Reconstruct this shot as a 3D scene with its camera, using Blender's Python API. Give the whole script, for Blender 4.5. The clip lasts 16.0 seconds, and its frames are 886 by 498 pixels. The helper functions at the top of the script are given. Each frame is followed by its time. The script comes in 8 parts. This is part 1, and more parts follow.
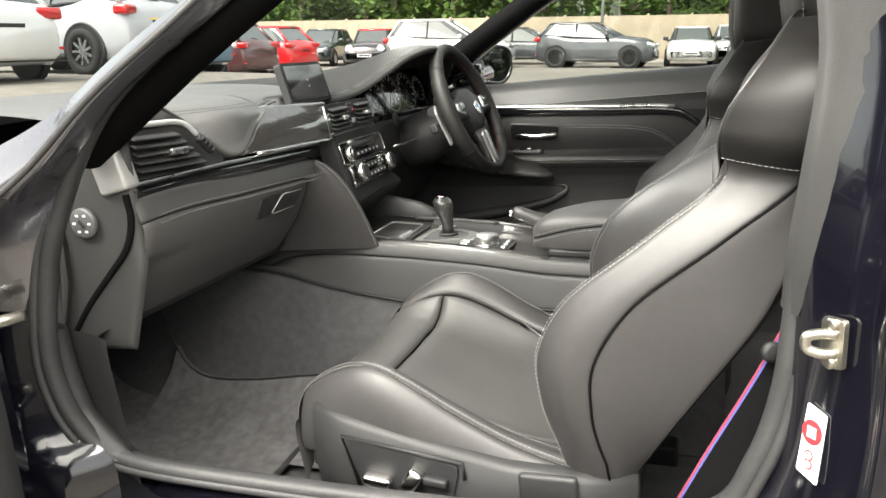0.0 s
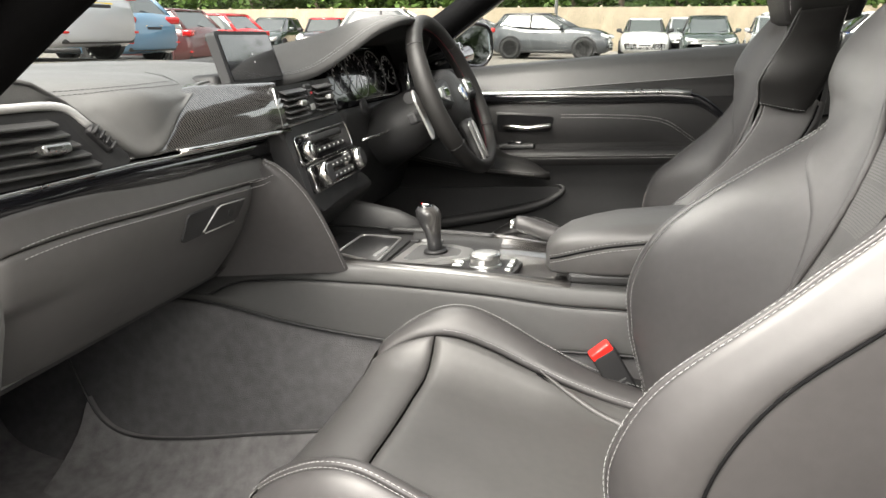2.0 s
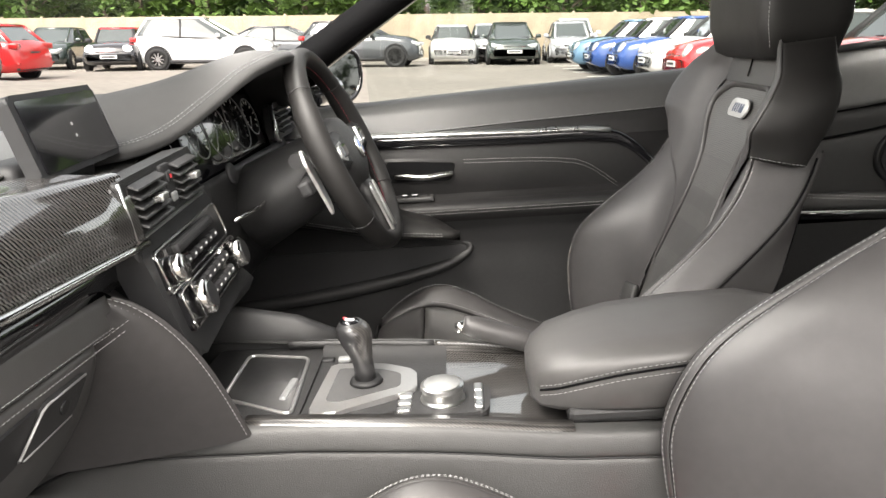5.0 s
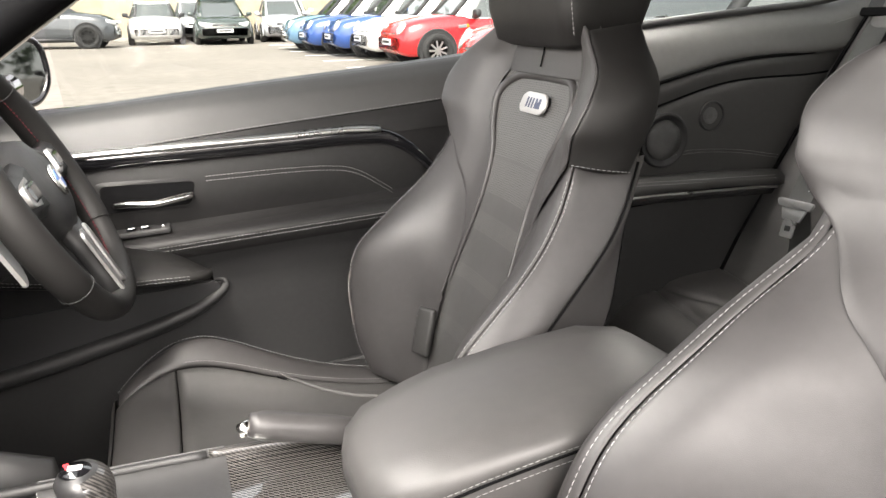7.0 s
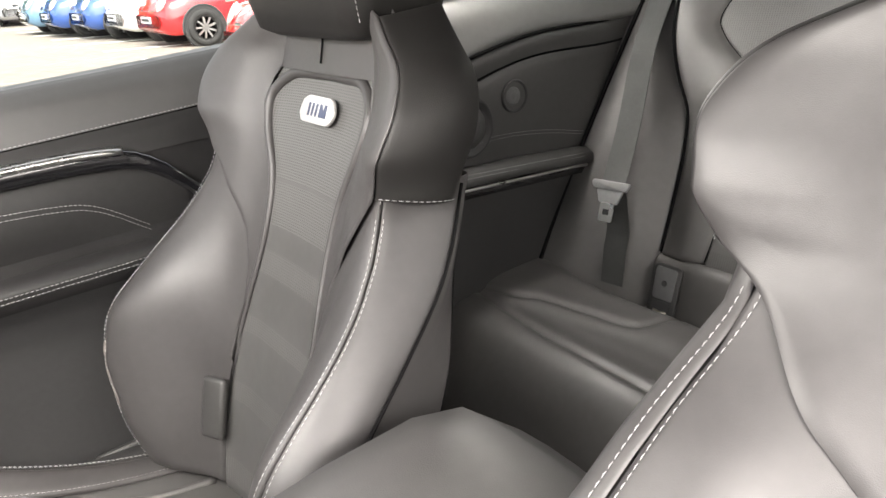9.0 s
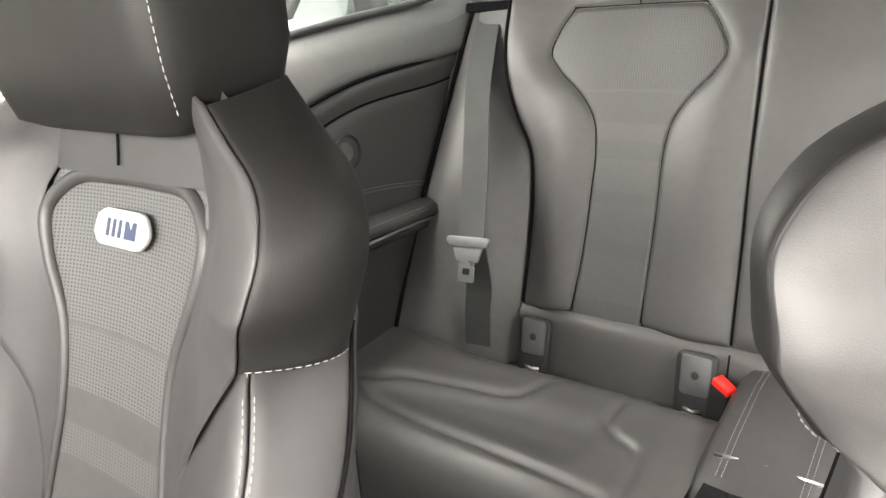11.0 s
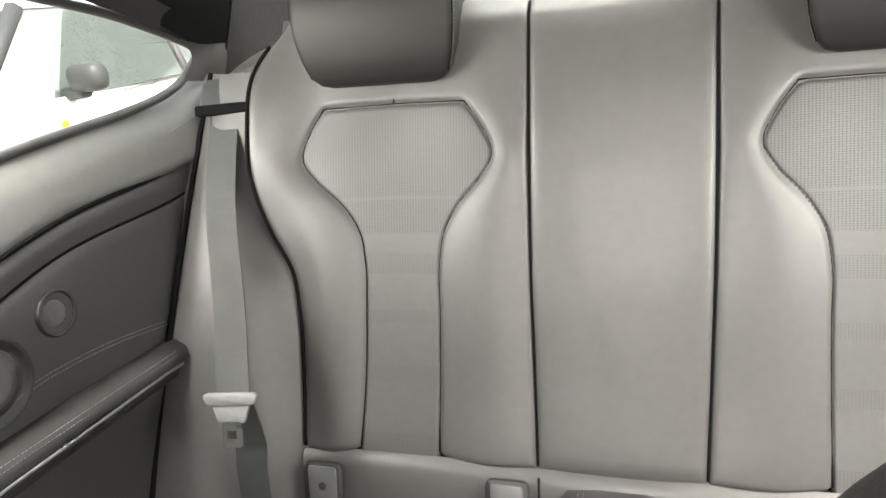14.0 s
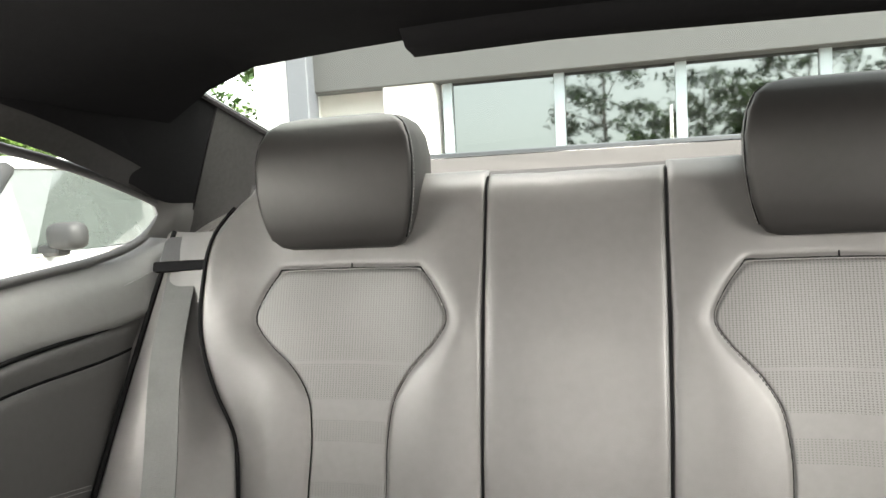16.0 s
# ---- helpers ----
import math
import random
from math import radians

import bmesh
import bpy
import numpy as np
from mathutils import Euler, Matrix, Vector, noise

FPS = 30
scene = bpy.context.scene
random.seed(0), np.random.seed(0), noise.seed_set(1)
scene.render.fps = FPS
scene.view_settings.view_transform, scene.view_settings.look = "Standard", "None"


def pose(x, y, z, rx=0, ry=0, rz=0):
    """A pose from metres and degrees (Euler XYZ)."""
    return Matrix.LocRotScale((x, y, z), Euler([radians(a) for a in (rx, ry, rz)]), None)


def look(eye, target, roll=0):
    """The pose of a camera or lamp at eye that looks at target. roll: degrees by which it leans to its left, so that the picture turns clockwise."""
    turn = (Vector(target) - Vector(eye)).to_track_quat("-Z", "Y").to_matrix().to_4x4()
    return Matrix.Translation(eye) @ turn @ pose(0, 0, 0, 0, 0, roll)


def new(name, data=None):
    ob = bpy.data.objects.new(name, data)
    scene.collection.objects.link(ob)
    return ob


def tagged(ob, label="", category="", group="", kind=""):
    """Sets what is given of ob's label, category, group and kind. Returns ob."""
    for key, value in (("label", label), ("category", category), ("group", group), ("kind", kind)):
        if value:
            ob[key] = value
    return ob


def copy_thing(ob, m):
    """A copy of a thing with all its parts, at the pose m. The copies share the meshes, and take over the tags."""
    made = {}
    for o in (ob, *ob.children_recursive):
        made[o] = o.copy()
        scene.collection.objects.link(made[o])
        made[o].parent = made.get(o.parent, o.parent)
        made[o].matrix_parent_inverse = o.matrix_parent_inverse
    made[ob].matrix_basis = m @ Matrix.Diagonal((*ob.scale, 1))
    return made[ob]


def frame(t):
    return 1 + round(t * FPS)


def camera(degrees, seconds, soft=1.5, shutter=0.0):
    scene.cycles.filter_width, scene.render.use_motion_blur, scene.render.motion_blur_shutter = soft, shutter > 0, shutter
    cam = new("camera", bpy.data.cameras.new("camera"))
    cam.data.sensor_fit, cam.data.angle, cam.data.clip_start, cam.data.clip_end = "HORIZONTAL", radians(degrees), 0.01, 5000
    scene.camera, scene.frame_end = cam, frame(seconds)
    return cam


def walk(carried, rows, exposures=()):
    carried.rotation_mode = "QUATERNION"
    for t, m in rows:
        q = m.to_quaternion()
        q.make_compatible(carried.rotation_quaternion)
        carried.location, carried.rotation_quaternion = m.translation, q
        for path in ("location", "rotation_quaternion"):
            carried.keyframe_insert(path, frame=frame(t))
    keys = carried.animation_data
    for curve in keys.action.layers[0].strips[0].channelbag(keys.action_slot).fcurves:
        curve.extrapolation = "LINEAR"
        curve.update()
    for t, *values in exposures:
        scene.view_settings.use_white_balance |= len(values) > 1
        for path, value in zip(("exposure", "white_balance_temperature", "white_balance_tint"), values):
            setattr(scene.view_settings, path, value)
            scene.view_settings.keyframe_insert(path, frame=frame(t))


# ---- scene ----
cam = camera(62.07, 16.0)
PATH = [
    (0.0, 0.5069, -1.4075, 1.0468, 20.124, -14.738, 3.712),
    (0.5, 0.4485, -1.3306, 1.0373, 19.319, -14.978, 3.710),
    (1.0, 0.3940, -1.2608, 1.0275, 18.286, -15.240, 3.637),
    (1.5, 0.3614, -1.1940, 1.0155, 17.343, -15.517, 3.483),
    (2.0, 0.3506, -1.1201, 1.0155, 16.481, -15.587, 3.280),
    (2.5, 0.3311, -1.0629, 1.0227, 15.342, -15.556, 3.116),
    (3.0, 0.2881, -1.0143, 1.0316, 13.745, -15.482, 3.138),
    (3.2, 0.2608, -0.9937, 1.0362, 12.794, -15.537, 3.146),
    (5.3, 0.1321, -0.7626, 1.0780, -0.339, -16.218, 3.859),
    (5.5, 0.1261, -0.7350, 1.0810, -2.380, -16.597, 3.594),
    (6.0, 0.1109, -0.6562, 1.0857, -9.115, -17.485, 3.389),
    (6.5, 0.1010, -0.5983, 1.0860, -14.980, -18.166, 3.711),
    (7.0, 0.1118, -0.5454, 1.0838, -18.942, -19.015, 3.879),
    (7.5, 0.1398, -0.4914, 1.0839, -22.357, -19.980, 3.771),
    (8.0, 0.1699, -0.4428, 1.0865, -26.335, -20.751, 3.726),
    (8.5, 0.1952, -0.3942, 1.0887, -30.713, -21.632, 4.478),
    (9.0, 0.2160, -0.3457, 1.0879, -34.994, -22.452, 5.444),
    (9.2, 0.2254, -0.3265, 1.0831, -37.025, -22.718, 5.845),
    (11.3, 0.3221, -0.1513, 1.1226, -52.761, -22.291, 8.065),
    (11.5, 0.3377, -0.1461, 1.1369, -53.846, -22.370, 9.016),
    (12.0, 0.3586, -0.1156, 1.1456, -58.713, -22.237, 9.283),
    (12.5, 0.3911, -0.0970, 1.1484, -62.903, -22.430, 9.042),
    (13.0, 0.4265, -0.0873, 1.1600, -66.064, -22.670, 8.820),
    (13.5, 0.4550, -0.0809, 1.1666, -68.743, -22.313, 7.997),
    (14.0, 0.4716, -0.0767, 1.1659, -70.780, -20.989, 7.045),
    (14.5, 0.4865, -0.0777, 1.1764, -72.565, -19.185, 6.047),
    (15.0, 0.4921, -0.0867, 1.1616, -73.691, -15.400, 4.940),
    (15.5, 0.4999, -0.0983, 1.1440, -74.643, -11.378, 4.128),
    (16.0, 0.4902, -0.1054, 1.1467, -73.808, -7.622, 3.921),
]
EXPO = [(0.0, 1.75, 7000, 7), (3.0, 1.9, 7000, 11), (5.5, 2.05, 7000, 12), (7.0, 2.35, 7000, 13), (9.0, 2.75, 7000, 13), (11.5, 3.3, 7000, 10), (13.0, 3.7, 7000, 9), (16.0, 3.55, 7000, 10)]
walk(cam, [(t, pose(x, y, z, 0, 0, yaw) @ pose(0, 0, 0, 90 + pitch) @ pose(0, 0, 0, 0, 0, -roll)) for t, x, y, z, yaw, pitch, roll in PATH], EXPO)

# ---------------------------------------------------------------- light
world = bpy.data.worlds.new("overcast_sky")
scene.world = world
world.use_nodes = True
_nt = world.node_tree
_sky = _nt.nodes.new("ShaderNodeTexSky")
_sky.sky_type, _sky.sun_disc = "NISHITA", False
_sky.sun_elevation, _sky.sun_rotation = radians(52), radians(200)
_sky.dust_density, _sky.air_density = 3.0, 1.0
_hsv = _nt.nodes.new("ShaderNodeHueSaturation")
_hsv.inputs["Saturation"].default_value = 0.22
_nt.links.new(_sky.outputs[0], _hsv.inputs["Color"])
_nt.links.new(_hsv.outputs[0], _nt.nodes["Background"].inputs[0])
_nt.nodes["Background"].inputs[1].default_value = 0.15
_sun = new("sun", bpy.data.lights.new("sun", "SUN"))
_sun.data.energy, _sun.data.angle, _sun.data.color = 1.3, radians(25), (1.0, 0.97, 0.93)
_sun.matrix_world = look((-3, -7, 12), (0, 0, 0))


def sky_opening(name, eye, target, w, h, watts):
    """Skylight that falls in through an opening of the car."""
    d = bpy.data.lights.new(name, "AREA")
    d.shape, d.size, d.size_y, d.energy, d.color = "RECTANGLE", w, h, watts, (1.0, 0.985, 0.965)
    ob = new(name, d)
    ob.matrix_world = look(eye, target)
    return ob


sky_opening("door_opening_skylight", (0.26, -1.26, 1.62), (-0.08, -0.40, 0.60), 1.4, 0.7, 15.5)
sky_opening("windscreen_skylight", (-0.10, 0.06, 1.262), (1.40, 0.50, 0.66), 0.9, 0.26, 3.7)
sky_opening("quarter_window_skylight", (0.98, -0.712, 1.12), (1.15, 0.45, 0.68), 0.36, 0.20, 0.50)
sky_opening("driver_quarter_window_skylight", (1.05, 0.70, 1.12), (1.35, 0.05, 0.72), 0.36, 0.16, 0.80)
sky_opening("rear_window_skylight", (1.545, 0.22, 1.303), (1.5449, 0.22, 0.5), 0.10, 0.60, 0.28)


# ---------------------------------------------------------------- materials
def rgba(c):
    return (*c, 1.0)


def mat(name, colour, rough=0.5, metal=0.0, var=0.15, scale=8.0, bump=0.0, bscale=300.0, spec=0.5, coat=0.0, kind="noise"):
    """A surface: base colour varied at two scales, roughness varied, fine relief."""
    m = bpy.data.materials.new(name)
    m.use_nodes = True
    nt = m.node_tree
    b = nt.nodes["Principled BSDF"]
    tc = nt.nodes.new("ShaderNodeTexCoord")
    n1 = nt.nodes.new("ShaderNodeTexNoise")
    n1.inputs["Scale"].default_value, n1.inputs["Detail"].default_value = scale, 6
    n2 = nt.nodes.new("ShaderNodeTexNoise")
    n2.inputs["Scale"].default_value, n2.inputs["Detail"].default_value = scale * 14, 3
    mix = nt.nodes.new("ShaderNodeMath")
    mix.operation = "ADD"
    ramp = nt.nodes.new("ShaderNodeMapRange")
    ramp.inputs[1].default_value, ramp.inputs[2].default_value = 0.7, 1.3
    ramp.inputs[3].default_value, ramp.inputs[4].default_value = 1 - var, 1 + var
    col = nt.nodes.new("ShaderNodeMix")
    col.data_type, col.blend_type = "RGBA", "MULTIPLY"
    col.inputs["Factor"].default_value = 1.0
    col.inputs["A"].default_value = rgba(colour)
    for n in (n1, n2):
        nt.links.new(tc.outputs["Object"], n.inputs["Vector"])
    nt.links.new(n1.outputs[0], mix.inputs[0])
    nt.links.new(n2.outputs[0], mix.inputs[1])
    nt.links.new(mix.outputs[0], ramp.inputs[0])
    nt.links.new(ramp.outputs[0], col.inputs["B"])
    nt.links.new(col.outputs["Result"], b.inputs["Base Color"])
    rr = nt.nodes.new("ShaderNodeMapRange")
    rr.inputs[1].default_value, rr.inputs[2].default_value = 0.3, 0.7
    rr.inputs[3].default_value, rr.inputs[4].default_value = max(0.02, rough * 0.85), min(1, rough * 1.15)
    nt.links.new(n1.outputs[0], rr.inputs[0])
    nt.links.new(rr.outputs[0], b.inputs["Roughness"])
    b.inputs["Metallic"].default_value = metal
    b.inputs["Specular IOR Level"].default_value = spec
    b.inputs["Coat Weight"].default_value = coat
    b.inputs["Coat Roughness"].default_value = 0.04
    if bump:
        if kind == "noise":
            t = nt.nodes.new("ShaderNodeTexNoise")
            t.inputs["Scale"].default_value, t.inputs["Detail"].default_value = bscale, 4
            out = t.outputs[0]
        else:
            t = nt.nodes.new("ShaderNodeTexVoronoi")
            t.inputs["Scale"].default_value = bscale
            if kind == "dots":
                t.inputs["Randomness"].default_value = 0.0
            out = t.outputs["Distance"]
        nt.links.new(tc.outputs["Object"], t.inputs["Vector"])
        bp = nt.nodes.new("ShaderNodeBump")
        bp.inputs["Strength"].default_value, bp.inputs["Distance"].default_value = bump, 0.001
        nt.links.new(out, bp.inputs["Height"])
        nt.links.new(bp.outputs[0], b.inputs["Normal"])
    return m


def glass(name, tint=(0.92, 0.96, 0.95), gloss=0.035):
    m = bpy.data.materials.new(name)
    m.use_nodes = True
    nt = m.node_tree
    nt.nodes.remove(nt.nodes["Principled BSDF"])
    tr, gl, mx = (nt.nodes.new(k) for k in ("ShaderNodeBsdfTransparent", "ShaderNodeBsdfGlossy", "ShaderNodeMixShader"))
    tr.inputs[0].default_value = rgba(tint)
    gl.inputs["Roughness"].default_value = 0.02
    mx.inputs[0].default_value = gloss
    nt.links.new(tr.outputs[0], mx.inputs[1])
    nt.links.new(gl.outputs[0], mx.inputs[2])
    nt.links.new(mx.outputs[0], nt.nodes["Material Output"].inputs[0])
    return m


def carbon(name, lacquer=1.5):
    """Twill weave under clear lacquer."""
    m = mat(name, (0.03, 0.03, 0.032), 0.35, 0.0, 0.1, 20, coat=1.0)
    nt = m.node_tree
    b = nt.nodes["Principled BSDF"]
    tc = nt.nodes.new("ShaderNodeTexCoord")
    w = nt.nodes.new("ShaderNodeTexWave")
    w.bands_direction = "DIAGONAL"
    w.inputs["Scale"].default_value, w.inputs["Distortion"].default_value = 150.0, 0.0
    w2 = nt.nodes.new("ShaderNodeTexWave")
    w2.bands_direction = "Y"
    w2.inputs["Scale"].default_value, w2.inputs["Distortion"].default_value = 75.0, 0.0
    av = nt.nodes.new("ShaderNodeMix")
    av.inputs["Factor"].default_value = 0.42
    cr_ = nt.nodes.new("ShaderNodeValToRGB")
    cr_.color_ramp.elements[0].color, cr_.color_ramp.elements[1].color = (0.004, 0.004, 0.0045, 1), (0.070, 0.066, 0.062, 1)
    cr_.color_ramp.elements[0].position, cr_.color_ramp.elements[1].position = 0.35, 0.65
    for n in (w, w2):
        nt.links.new(tc.outputs["Object"], n.inputs[0])
    nt.links.new(w.outputs["Fac"], av.inputs["A"])
    nt.links.new(w2.outputs["Fac"], av.inputs["B"])
    nt.links.new(av.outputs["Result"], cr_.inputs[0])
    b.inputs["Coat IOR"].default_value = lacquer
    nt.links.new(cr_.outputs[0], b.inputs["Base Color"])
    return m


def perforated(name, colour, axis, lift=1.0):
    """Leather with rows of punched holes in bands by height, plain between them."""
    m = mat(name, colour, 0.50, var=0.08, scale=6, spec=0.55)
    nt = m.node_tree
    b = nt.nodes["Principled BSDF"]
    tc, sx, vo, rp, mu, bp, mx = (nt.nodes.new(k) for k in ("ShaderNodeTexCoord", "ShaderNodeSeparateXYZ", "ShaderNodeTexVoronoi", "ShaderNodeValToRGB", "ShaderNodeMath", "ShaderNodeBump", "ShaderNodeMix"))
    vo.inputs["Scale"].default_value, vo.inputs["Randomness"].default_value = 235.0, 0.0
    nt.links.new(tc.outputs["Object"], sx.inputs[0])
    uv = nt.nodes.new("ShaderNodeCombineXYZ")
    vo.voronoi_dimensions = "2D"
    nt.links.new(sx.outputs[1], uv.inputs[0])
    stretch = nt.nodes.new("ShaderNodeMath")
    stretch.operation, stretch.inputs[1].default_value = "MULTIPLY", 1.5
    nt.links.new(sx.outputs[axis], stretch.inputs[0])
    nt.links.new(stretch.outputs[0], uv.inputs[1])
    nt.links.new(uv.outputs[0], vo.inputs["Vector"])
    lt = nt.nodes.new("ShaderNodeMath")
    lt.operation, lt.inputs[1].default_value = "LESS_THAN", 0.27
    nt.links.new(vo.outputs["Distance"], lt.inputs[0])
    r = rp.color_ramp
    r.interpolation = "CONSTANT"
    stops = ((0.0, 0.0), (0.9, 0.0)) if axis == 0 else ((0.0, 0.0), (0.50, 0.7), (0.53, 0.0), (0.60, 0.5), (0.625, 0.0), (0.68, 0.5), (0.70, 0.0), (0.752, 0.6), (0.780, 0.0), (0.805, 0.9), (0.852, 0.15), (0.858, 1.0))
    while len(r.elements) < len(stops):
        r.elements.new(1.0)
    for e, (p, v) in zip(r.elements, stops):
        e.position, e.color = p, (v, v, v, 1)
    nt.links.new(sx.outputs[2], rp.inputs[0])
    mu.operation = "MULTIPLY"
    nt.links.new(lt.outputs[0], mu.inputs[0])
    nt.links.new(rp.outputs[0], mu.inputs[1])
    old = b.inputs["Base Color"].links[0].from_socket
    mx.data_type = "RGBA"
    nt.links.new(mu.outputs[0], mx.inputs["Factor"])
    band = nt.nodes.new("ShaderNodeMix")
    band.data_type = "RGBA"
    nt.links.new(rp.outputs[0], band.inputs["Factor"])
    nt.links.new(old, band.inputs["A"])
    band.inputs["B"].default_value = rgba([c * lift for c in colour])
    nt.links.new(band.outputs["Result"], mx.inputs["A"])
    mx.inputs["B"].default_value = rgba([c * 0.3 for c in colour])
    nt.links.new(mx.outputs["Result"], b.inputs["Base Color"])
    bp.invert = True
    bp.inputs["Strength"].default_value, bp.inputs["Distance"].default_value = 0.3, 0.0008
    nt.links.new(mu.outputs[0], bp.inputs["Height"])
    nt.links.new(bp.outputs[0], b.inputs["Normal"])
    return m


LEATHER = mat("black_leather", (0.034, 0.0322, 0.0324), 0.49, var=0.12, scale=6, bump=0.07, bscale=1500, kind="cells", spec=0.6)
# seat leather darkened: on headrests and flanks the shade is in the colour
LEATHER_DEEP_SHADED = mat("deep_black_shaded_leather", (0.011, 0.0105, 0.0102), 0.54, var=0.1, scale=6, bump=0.10, bscale=900, kind="cells", spec=0.3)
LEATHER_SIDE = mat("dark_side_panel_leather", (0.031, 0.0306, 0.0300), 0.50, var=0.10, scale=7, bump=0.14, bscale=1000, kind="cells", spec=0.5)
LEATHER_TRIM = mat("fine_grained_trim_leather", (0.0135, 0.0132, 0.0134), 0.50, var=0.10, scale=7, bump=0.12, bscale=1200, kind="cells", spec=0.24)
LEATHER_GREY = mat("grey_black_leather", (0.054, 0.0522, 0.0515), 0.48, var=0.08, scale=5, bump=0.10, bscale=900, kind="cells", spec=0.6)
PERF = perforated("perforated_leather", (0.059, 0.0585, 0.0575), 2)
PERF_FRONT = perforated("banded_perforated_leather", (0.054, 0.0535, 0.0525), 2, 1.55)
PERF_FLAT = perforated("perforated_seat_leather", (0.052, 0.051, 0.050), 0)
WORN = mat("cracked_worn_leather", (0.09, 0.08, 0.075), 0.7, var=0.6, scale=60, bump=1.0, bscale=240, kind="cells")
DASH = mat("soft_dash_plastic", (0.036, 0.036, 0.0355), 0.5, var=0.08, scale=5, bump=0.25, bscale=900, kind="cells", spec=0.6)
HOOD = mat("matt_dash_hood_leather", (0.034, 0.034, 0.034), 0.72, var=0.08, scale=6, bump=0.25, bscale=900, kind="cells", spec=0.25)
# dash plastic with a paler base colour, for upward faces lit by the sky
DASH_LIT = mat("sky_lit_dash_skin", (0.085, 0.085, 0.083), 0.5, var=0.08, scale=5, bump=0.25, bscale=900, kind="cells", spec=0.6)
PLASTIC = mat("black_trim_plastic", (0.022, 0.022, 0.0225), 0.5, var=0.1, scale=9, bump=0.2, bscale=1100, kind="cells", spec=0.4)
DARKPL = mat("matt_black_plastic", (0.012, 0.012, 0.013), 0.6, var=0.1, scale=9, bump=0.15, bscale=900)
RUBBER = mat("black_rubber_seal", (0.034, 0.034, 0.035), 0.5, var=0.2, scale=14, bump=0.1, bscale=400)
GLOSS = mat("gloss_black_trim", (0.006, 0.006, 0.007), 0.08, var=0.05, coat=1.0)
CARPET = mat("charcoal_carpet", (0.085, 0.084, 0.086), 0.95, var=0.2, scale=4, bump=1.0, bscale=500, spec=0.15)
MATPILE = mat("charcoal_mat_pile", (0.145, 0.141, 0.142), 0.95, var=0.28, scale=3.5, bump=1.0, bscale=500, spec=0.15)
_b = MATPILE.node_tree
for n in [n for n in _b.nodes if n.type == "TEX_NOISE"][:1]:
    n.inputs["Distortion"].default_value = 1.6
PILLAR = mat("dark_pillar_cloth", (0.022, 0.0215, 0.0215), 0.9, var=0.15, scale=10, bump=0.5, bscale=900, spec=0.1)
LINER = mat("black_headliner_cloth", (0.006, 0.006, 0.0064), 0.95, var=0.15, scale=10, bump=0.5, bscale=900, spec=0.02)
SHELF = mat("grey_parcel_shelf_cloth", (0.055, 0.052, 0.051), 0.95, var=0.2, scale=10, bump=0.6, bscale=900, spec=0.1)
CHROME = mat("satin_chrome", (0.72, 0.71, 0.69), 0.16, 1.0, var=0.06, scale=15)
ALU = mat("brushed_silver_trim", (0.62, 0.62, 0.61), 0.3, 1.0, var=0.08, scale=20, bump=0.05, bscale=500)
STEEL = mat("zinc_steel", (0.5, 0.48, 0.42), 0.35, 1.0, var=0.2, scale=30, bump=0.1, bscale=200)
PAINT = mat("dark_blue_black_car_paint", (0.004, 0.004, 0.007), 0.12, var=0.1, coat=1.0)
# dark body paint made pale and metallic to stand in for reflected sky
PAINT_SKY_SHEEN = mat("sky_sheen_pillar_paint", (0.20, 0.20, 0.22), 0.28, 1.0, var=0.05, coat=1.0)
THREAD = mat("pale_grey_thread", (0.28, 0.28, 0.28), 0.8, var=0.15, scale=60)
THREAD_RB = mat("dark_red_thread", (0.16, 0.02, 0.03), 0.8, var=0.3, scale=60)
RED = mat("red_button_plastic", (0.75, 0.02, 0.015), 0.35, var=0.08)
CARBON = carbon("carbon_fibre_twill", 2.4)
CARBON_EDGE = carbon("carbon_fibre_edge_twill", 1.3)
CARBON_GRIP = carbon("carbon_fibre_grip")
LEVER = mat("satin_black_lever_skin", (0.020, 0.020, 0.021), 0.36, var=0.1, scale=30, spec=0.55)
SCREEN = mat("dark_display_glass", (0.006, 0.006, 0.008), 0.12, var=0.03, coat=0.6)
WEB = mat("grey_seat_belt_webbing", (0.040, 0.042, 0.041), 0.75, var=0.1, scale=20, bump=0.6, bscale=800)
SILVER = mat("satin_silver_paint", (0.46, 0.46, 0.455), 0.32, 0.35, var=0.06, scale=25)
FLAPGREY = mat("mid_grey_plastic", (0.085, 0.086, 0.088), 0.45, var=0.08, bump=0.1, bscale=600)
GREYPL = mat("grey_plastic", (0.2, 0.205, 0.205), 0.45, var=0.08, bump=0.1, bscale=600)
GATE = mat("satin_gate_metal", (0.50, 0.50, 0.495), 0.34, 0.85, var=0.06, scale=25)
TRAYGREY = mat("charcoal_tray_rubber", (0.055, 0.055, 0.056), 0.6, var=0.1, bump=0.2, bscale=700)
TONGUE = mat("pale_grey_plastic", (0.20, 0.203, 0.206), 0.4, var=0.08, bump=0.1, bscale=600)
CLEAR = glass("clear_window_glass")
MIRROR = mat("mirror_silver", (0.9, 0.9, 0.9), 0.01, 1.0, var=0.01)
WHITE = mat("white_print", (0.75, 0.75, 0.74), 0.6, var=0.08)
GREYPRINT = mat("pale_grey_print", (0.35, 0.35, 0.34), 0.6, var=0.08)
REDPRINT = mat("red_print", (0.6, 0.03, 0.04), 0.5, var=0.08)
BADGEINK = mat("dark_slate_enamel", (0.04, 0.05, 0.09), 0.3, var=0.1)
STRIPE_R = mat("dark_red_belt_edge", (0.22, 0.03, 0.06), 0.8, var=0.2, scale=80)
